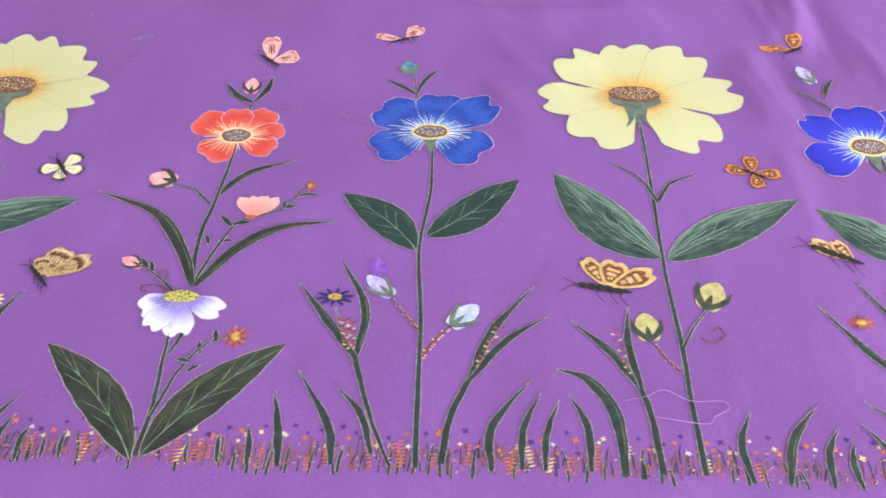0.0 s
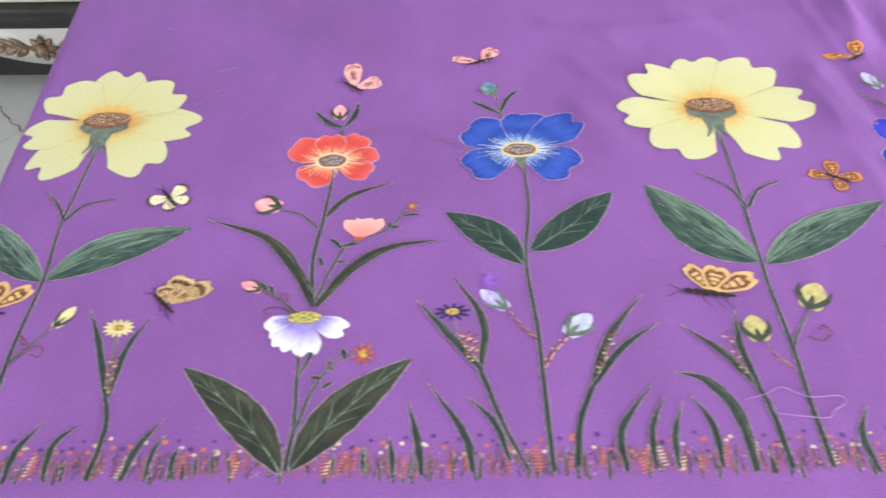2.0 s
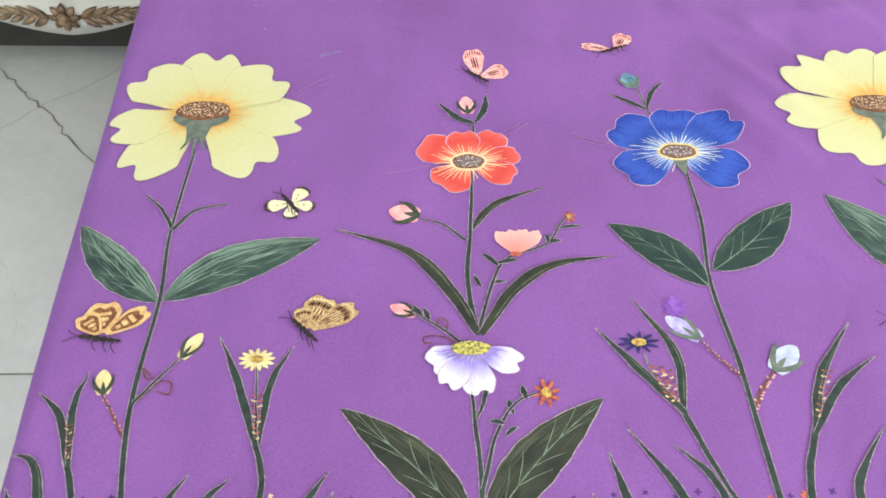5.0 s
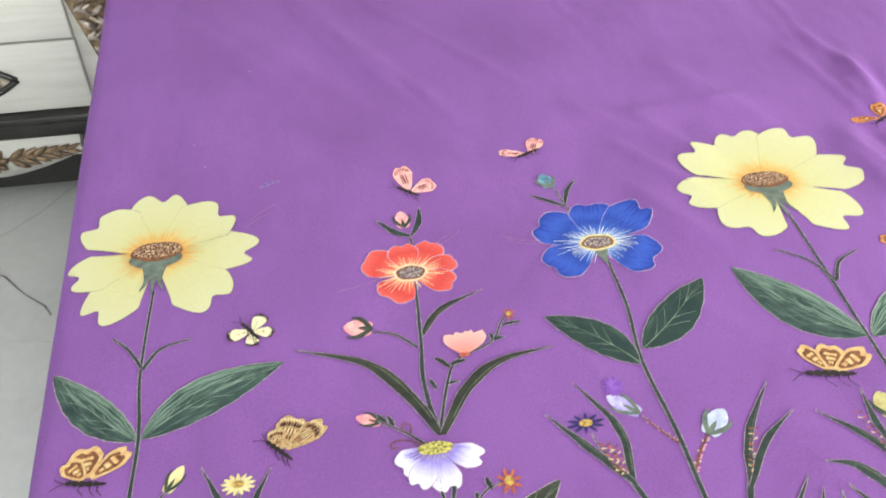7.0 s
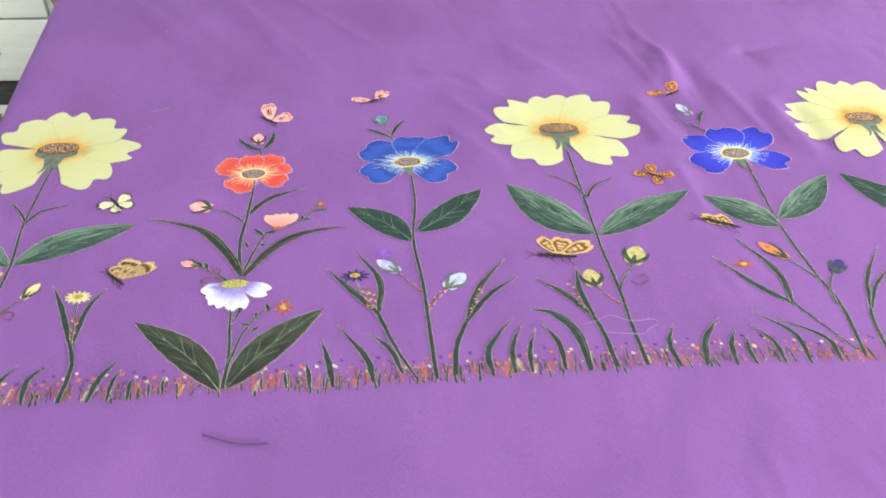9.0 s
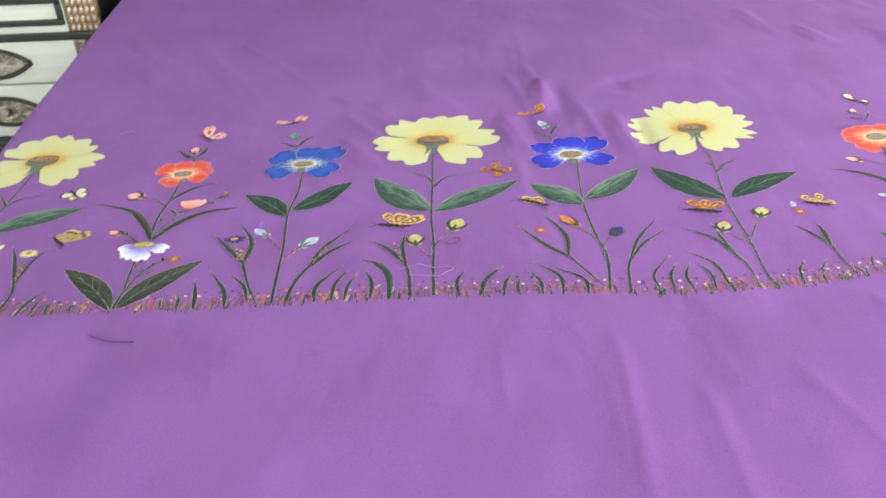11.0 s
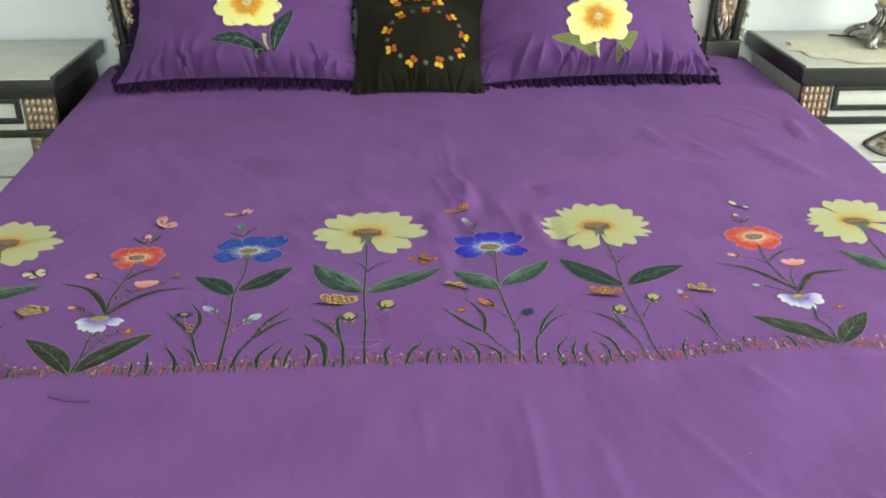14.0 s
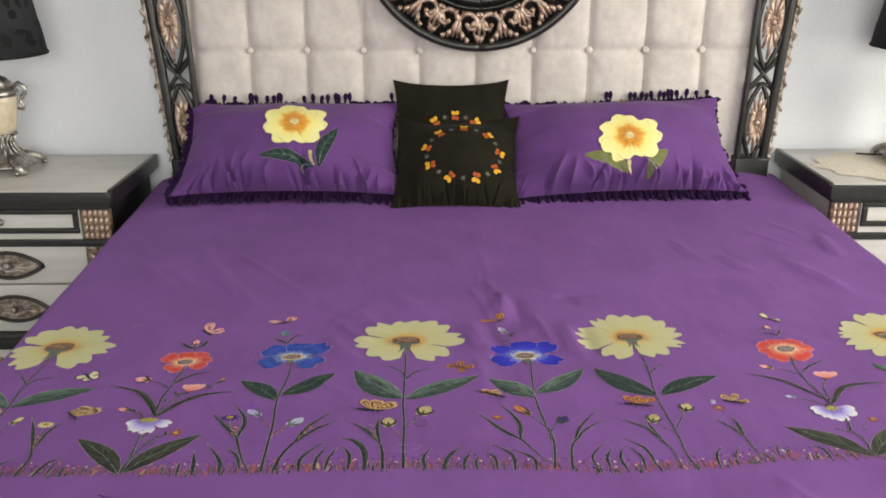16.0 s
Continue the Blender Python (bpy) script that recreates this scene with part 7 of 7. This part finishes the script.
        part("leaf_spray", bm, SILVER_GILT, dr)
        bm = bmesh.new()
        bmesh.ops.create_uvsphere(bm, u_segments=14, v_segments=10, radius=0.012, matrix=Matrix.Translation((mid, F + 0.006, zc)))
        bm.transform(inv)
        part("knob", bm, SILVER, dr, "round silver knob")
    # base: black step, curved carved apron and feet
    add("base_step", boxed(lo + 0.006, hi - 0.006, F + 0.004, B, 0.190, 0.226, bevel=0.006), BLACK)
    add("base_lip", boxed(lo - 0.002, hi + 0.002, F - 0.006, B, 0.226, 0.246, bevel=0.005), BLACK)
    bm = bmesh.new()
    n = 40
    rows = []
    for k in range(n + 1):
        f = k / n
        zb = 0.092 + 0.052 * abs(2 * f - 1) ** 1.6
        x = X(MID + 0.370 * (f - 0.5))
        rows.append([bm.verts.new((x, F + 0.020 + o, z)) for o, z in ((0, 0.192), (-0.012, 0.155), (-0.006, zb), (0.016, zb), (0.016, 0.192))])
    for a, b in zip(rows, rows[1:]):
        for q in range(4):
            bm.faces.new((a[q], a[q + 1], b[q + 1], b[q]))
    add("apron", bm, CREAM_WOOD, None, "cream apron with gilt carving")
    for d0, d1 in ((0.02, MID - 0.19), (MID + 0.19, 0.69)):
        add("apron_block", bx(d0, d1, F + 0.014, F + 0.055, 0.075, 0.191, 0.006), BLACK)
    # black panel added behind the apron to stand in for the shadow under the table
    add("apron_shade_panel", boxed(lo + 0.03, hi - 0.03, F + 0.040, F + 0.055, 0.045, 0.200), BLACK, smooth=False)
    for k in range(12):
        side = 1 if k < 6 else -1
        q = k % 6
        x, z = X(MID + side * (0.034 + 0.023 * q)), 0.140 + 0.0030 * q
        for up in (-1, 1):
            bm = bmesh.new()
            carved_leaf(bm, (x, z), (x + sign * side * 0.036, z + up * (0.025 - 0.0028 * q)), 0.0088 - 0.0006 * q, F + 0.009)
            add("carved_leaf", bm, CARVE)
    for side in (-1, 1):
        bm = bmesh.new()
        tube(bm, [(X(MID + side * d), F + 0.008, z) for d, z in ((0.03, 0.140), (0.08, 0.146), (0.13, 0.153), (0.165, 0.158))], [0.005, 0.0045, 0.004, 0.002], 6)
        add("carved_stalk", bm, CARVE)
    for k in range(8):
        a = 2 * math.pi * k / 8
        bm = bmesh.new()
        carved_leaf(bm, (X(MID) + 0.010 * math.cos(a), 0.140 + 0.010 * math.sin(a)), (X(MID) + 0.034 * math.cos(a), 0.140 + 0.034 * math.sin(a)), 0.009, F + 0.007)
        add("rosette_leaf", bm, CARVE)
    bm = bmesh.new()
    bmesh.ops.create_uvsphere(bm, u_segments=10, v_segments=8, radius=0.016, matrix=Matrix.Translation((X(MID), F + 0.002, 0.140)))
    add("apron_boss", bm, CARVE)
    for d, y in ((0.06, F + 0.06), (0.65, F + 0.06), (0.06, B - 0.06), (0.65, B - 0.06)):
        bm = bmesh.new()
        turned(bm, [(0.018, 0.0), (0.026, 0.012), (0.020, 0.05), (0.034, 0.10), (0.036, 0.14)], (X(d), y, 0), 14)
        add("foot", bm, BLACK)
    ob.scale.z = tall
    return ob


bedside_table(-1.002, -1, 1.622, 0.988, "cream and black bedside table with gilt carving, drawers closed")
bedside_table(1.088, 1, 1.640, 1.003, "cream and black bedside table with a lace doily")


def table_lamp(x, y, z, label):
    ob = thing("table_lamp", (x, y, z), label, "lamp", "bedside lamps")
    # scrolled foot on four paws
    bm = bmesh.new()
    turned(bm, [(0.105, 0.022), (0.098, 0.030), (0.070, 0.040), (0.058, 0.058), (0.040, 0.070), (0.030, 0.095), (0.034, 0.105), (0.046, 0.118), (0.050, 0.128)], sides=36)
    base = part("base", bm, SILVER, ob, "antique silver foot with leaf ornament")
    for k in range(4):
        a = math.pi / 4 + k * math.pi / 2
        bm = bmesh.new()
        c, s = math.cos(a), math.sin(a)
        tube(bm, [(r * c, r * s, h) for r, h in ((0.060, 0.045), (0.090, 0.036), (0.112, 0.026), (0.122, 0.014), (0.116, 0.006))], [0.016, 0.015, 0.014, 0.015, 0.010], 8)
        for off in (-0.012, 0.0, 0.012):
            bmesh.ops.create_uvsphere(bm, u_segments=8, v_segments=6, radius=0.009, matrix=Matrix.Translation((0.124 * c - off * s, 0.124 * s + off * c, 0.009)))
        part("paw", bm, SILVER, base)
    bm = bmesh.new()
    for k in range(18):
        a = 2 * math.pi * k / 18
        tube(bm, [(r * math.cos(a), r * math.sin(a), h) for r, h in ((0.058, 0.060), (0.040, 0.080), (0.034, 0.100), (0.050, 0.124))], [0.004, 0.005, 0.0045, 0.003], 5)
    part("fluting", bm, SILVER, base)
    bm = bmesh.new()
    turned(bm, [(0.040, 0.126), (0.052, 0.150), (0.062, 0.195), (0.068, 0.235), (0.070, 0.258), (0.066, 0.262)], sides=36)
    part("vase", bm, PORCELAIN, ob, "ivory porcelain vase body")
    bm = bmesh.new()
    turned(bm, [(0.071, 0.256), (0.074, 0.268), (0.066, 0.280), (0.052, 0.290), (0.056, 0.300), (0.040, 0.315), (0.026, 0.322), (0.018, 0.345), (0.024, 0.355), (0.012, 0.370), (0.010, 0.44)], sides=36)
    part("collar", bm, SILVER, ob, "silver collar and lid")
    for s in (-1, 1):
        bm = bmesh.new()
        tube(bm, [(s * r, 0, h) for r, h in ((0.062, 0.285), (0.082, 0.298), (0.100, 0.285), (0.098, 0.262), (0.084, 0.250), (0.080, 0.232), (0.090, 0.222), (0.086, 0.208), (0.070, 0.214))], [0.006, 0.008, 0.008, 0.007, 0.006, 0.006, 0.006, 0.005, 0.005], 8)
        bmesh.ops.create_uvsphere(bm, u_segments=8, v_segments=6, radius=0.009, matrix=Matrix.Translation((s * 0.088, 0, 0.252)))
        part("handle", bm, SILVER, ob)
    # cloth shade with a dark leaf print
    sides, z0, z1, r0, r1 = 72, 0.395, 0.680, 0.178, 0.134
    bm = bmesh.new()
    rings = [[bm.verts.new((r * math.cos(2 * math.pi * k / sides), r * math.sin(2 * math.pi * k / sides), h)) for k in range(sides)] for r, h in ((r0, z0), (r1, z1), (r1 - 0.004, z1), (r0 - 0.004, z0))]
    for a, b in zip(rings, rings[1:] + rings[:1]):
        for k in range(sides):
            bm.faces.new((a[k], a[(k + 1) % sides], b[(k + 1) % sides], b[k]))
    shade = part("shade", bm, SHADE, ob, "charcoal cloth shade with black leaf print")
    bm = bmesh.new()
    rg = random.Random(4)
    for k in range(60):
        a0, h0, turn, ln, w = rg.uniform(0, 6.28), rg.uniform(z0 + 0.03, z1 - 0.03), rg.uniform(0, 6.28), rg.uniform(0.03, 0.055), rg.uniform(0.010, 0.018)
        strip_v = []
        for f in np.linspace(0, 1, 8):
            hw = w * math.sin(math.pi * min(max(f, 0.04), 0.96))
            for sd in (-1, 1):
                da = (math.cos(turn) * ln * (f - 0.5) - math.sin(turn) * hw * sd) / 0.18
                dz = math.sin(turn) * ln * (f - 0.5) + math.cos(turn) * hw * sd
                h = min(max(h0 + dz, z0 + 0.004), z1 - 0.004)
                r = r0 + (r1 - r0) * (h - z0) / (z1 - z0) + 0.0012 + k * 1e-5
                strip_v.append(bm.verts.new((r * math.cos(a0 + da), r * math.sin(a0 + da), h)))
        for i in range(0, 14, 2):
            bm.faces.new((strip_v[i], strip_v[i + 1], strip_v[i + 3], strip_v[i + 2]))
    tagged(part("leaf_print", bm, SHADE_PRINT, shade), kind="stuff")
    for h, r in ((z0, r0 + 0.001), (z1, r1 + 0.001)):
        bm = bmesh.new()
        tube(bm, [(r * math.cos(a), r * math.sin(a), h) for a in np.linspace(0, 2 * math.pi, 73)], 0.003, 6, up=(0, 0, 1))
        part("shade_trim", bm, SHADE_PRINT, shade)
    # the whole lamp is a tenth lower than a full-size one
    ob.scale = (0.96, 0.96, 0.91)
    return ob


lamp_l = table_lamp(-1.424, 1.900, 0.6895, "silver and ivory table lamp with dark leaf-print shade")
lamp_r = table_lamp(1.459, 1.925, 0.7030, "silver lamp standing on the lace doily")

# lace doily on the far table, and the lamp's lead
bm = bmesh.new()
n = 64
ringv = []
for r in (0.0, 0.35, 0.7, 0.9, 1.0):
    ringv.append([bm.verts.new((1.40 + 0.265 * r * math.cos(a) * (1 + (0.06 * math.cos(12 * a) if r > 0.8 else 0)), 1.860 + 0.190 * r * math.sin(a) * (1 + (0.06 * math.cos(12 * a) if r > 0.8 else 0)), 0.7015 + 0.0012 * math.cos(9 * a) * (r > 0.5))) for a in [2 * math.pi * k / n for k in range(n)]])
for a, b in zip(ringv, ringv[1:]):
    for k in range(n):
        bm.faces.new((a[k], b[k], b[(k + 1) % n], a[(k + 1) % n]))
tagged(part("lace_doily", bm, LACE, None), "cream crocheted lace doily on the bedside table", "doily")
bm = bmesh.new()
tube(bm, [tuple(p) for p in spline([(1.42, 1.97, 0.708), (1.38, 1.985, 0.708), (1.345, 1.99, 0.709), (1.315, 2.005, 0.708)], 24)], 0.003, 6, up=(0, 0, 1))
tagged(part("lamp_lead", bm, RUBBER, None), "thin black electric lead by the lamp", "cable")

# ---- floor tiles, last: each its own piece ----
TILE = 0.90
bm = bmesh.new()
box(bm, 0.002, TILE - 0.002, 0.002, TILE - 0.002, -0.012, 0.0, 0.0012)
tile_mesh = bpy.data.meshes.new("tile")
bm.to_mesh(tile_mesh)
bm.free()
tile_mesh.materials.append(MARBLE)
for i in range(-4, 4):
    for j in range(-6, 3):
        x, y = -1.85 + TILE * (i + 1), 0.85 + TILE * j
        if -3.1 < x < 3.2 and -4.8 < y < 2.2:
            ob = new("tile", tile_mesh)
            ob.location = (x, y, 0)
            ob.parent = floor
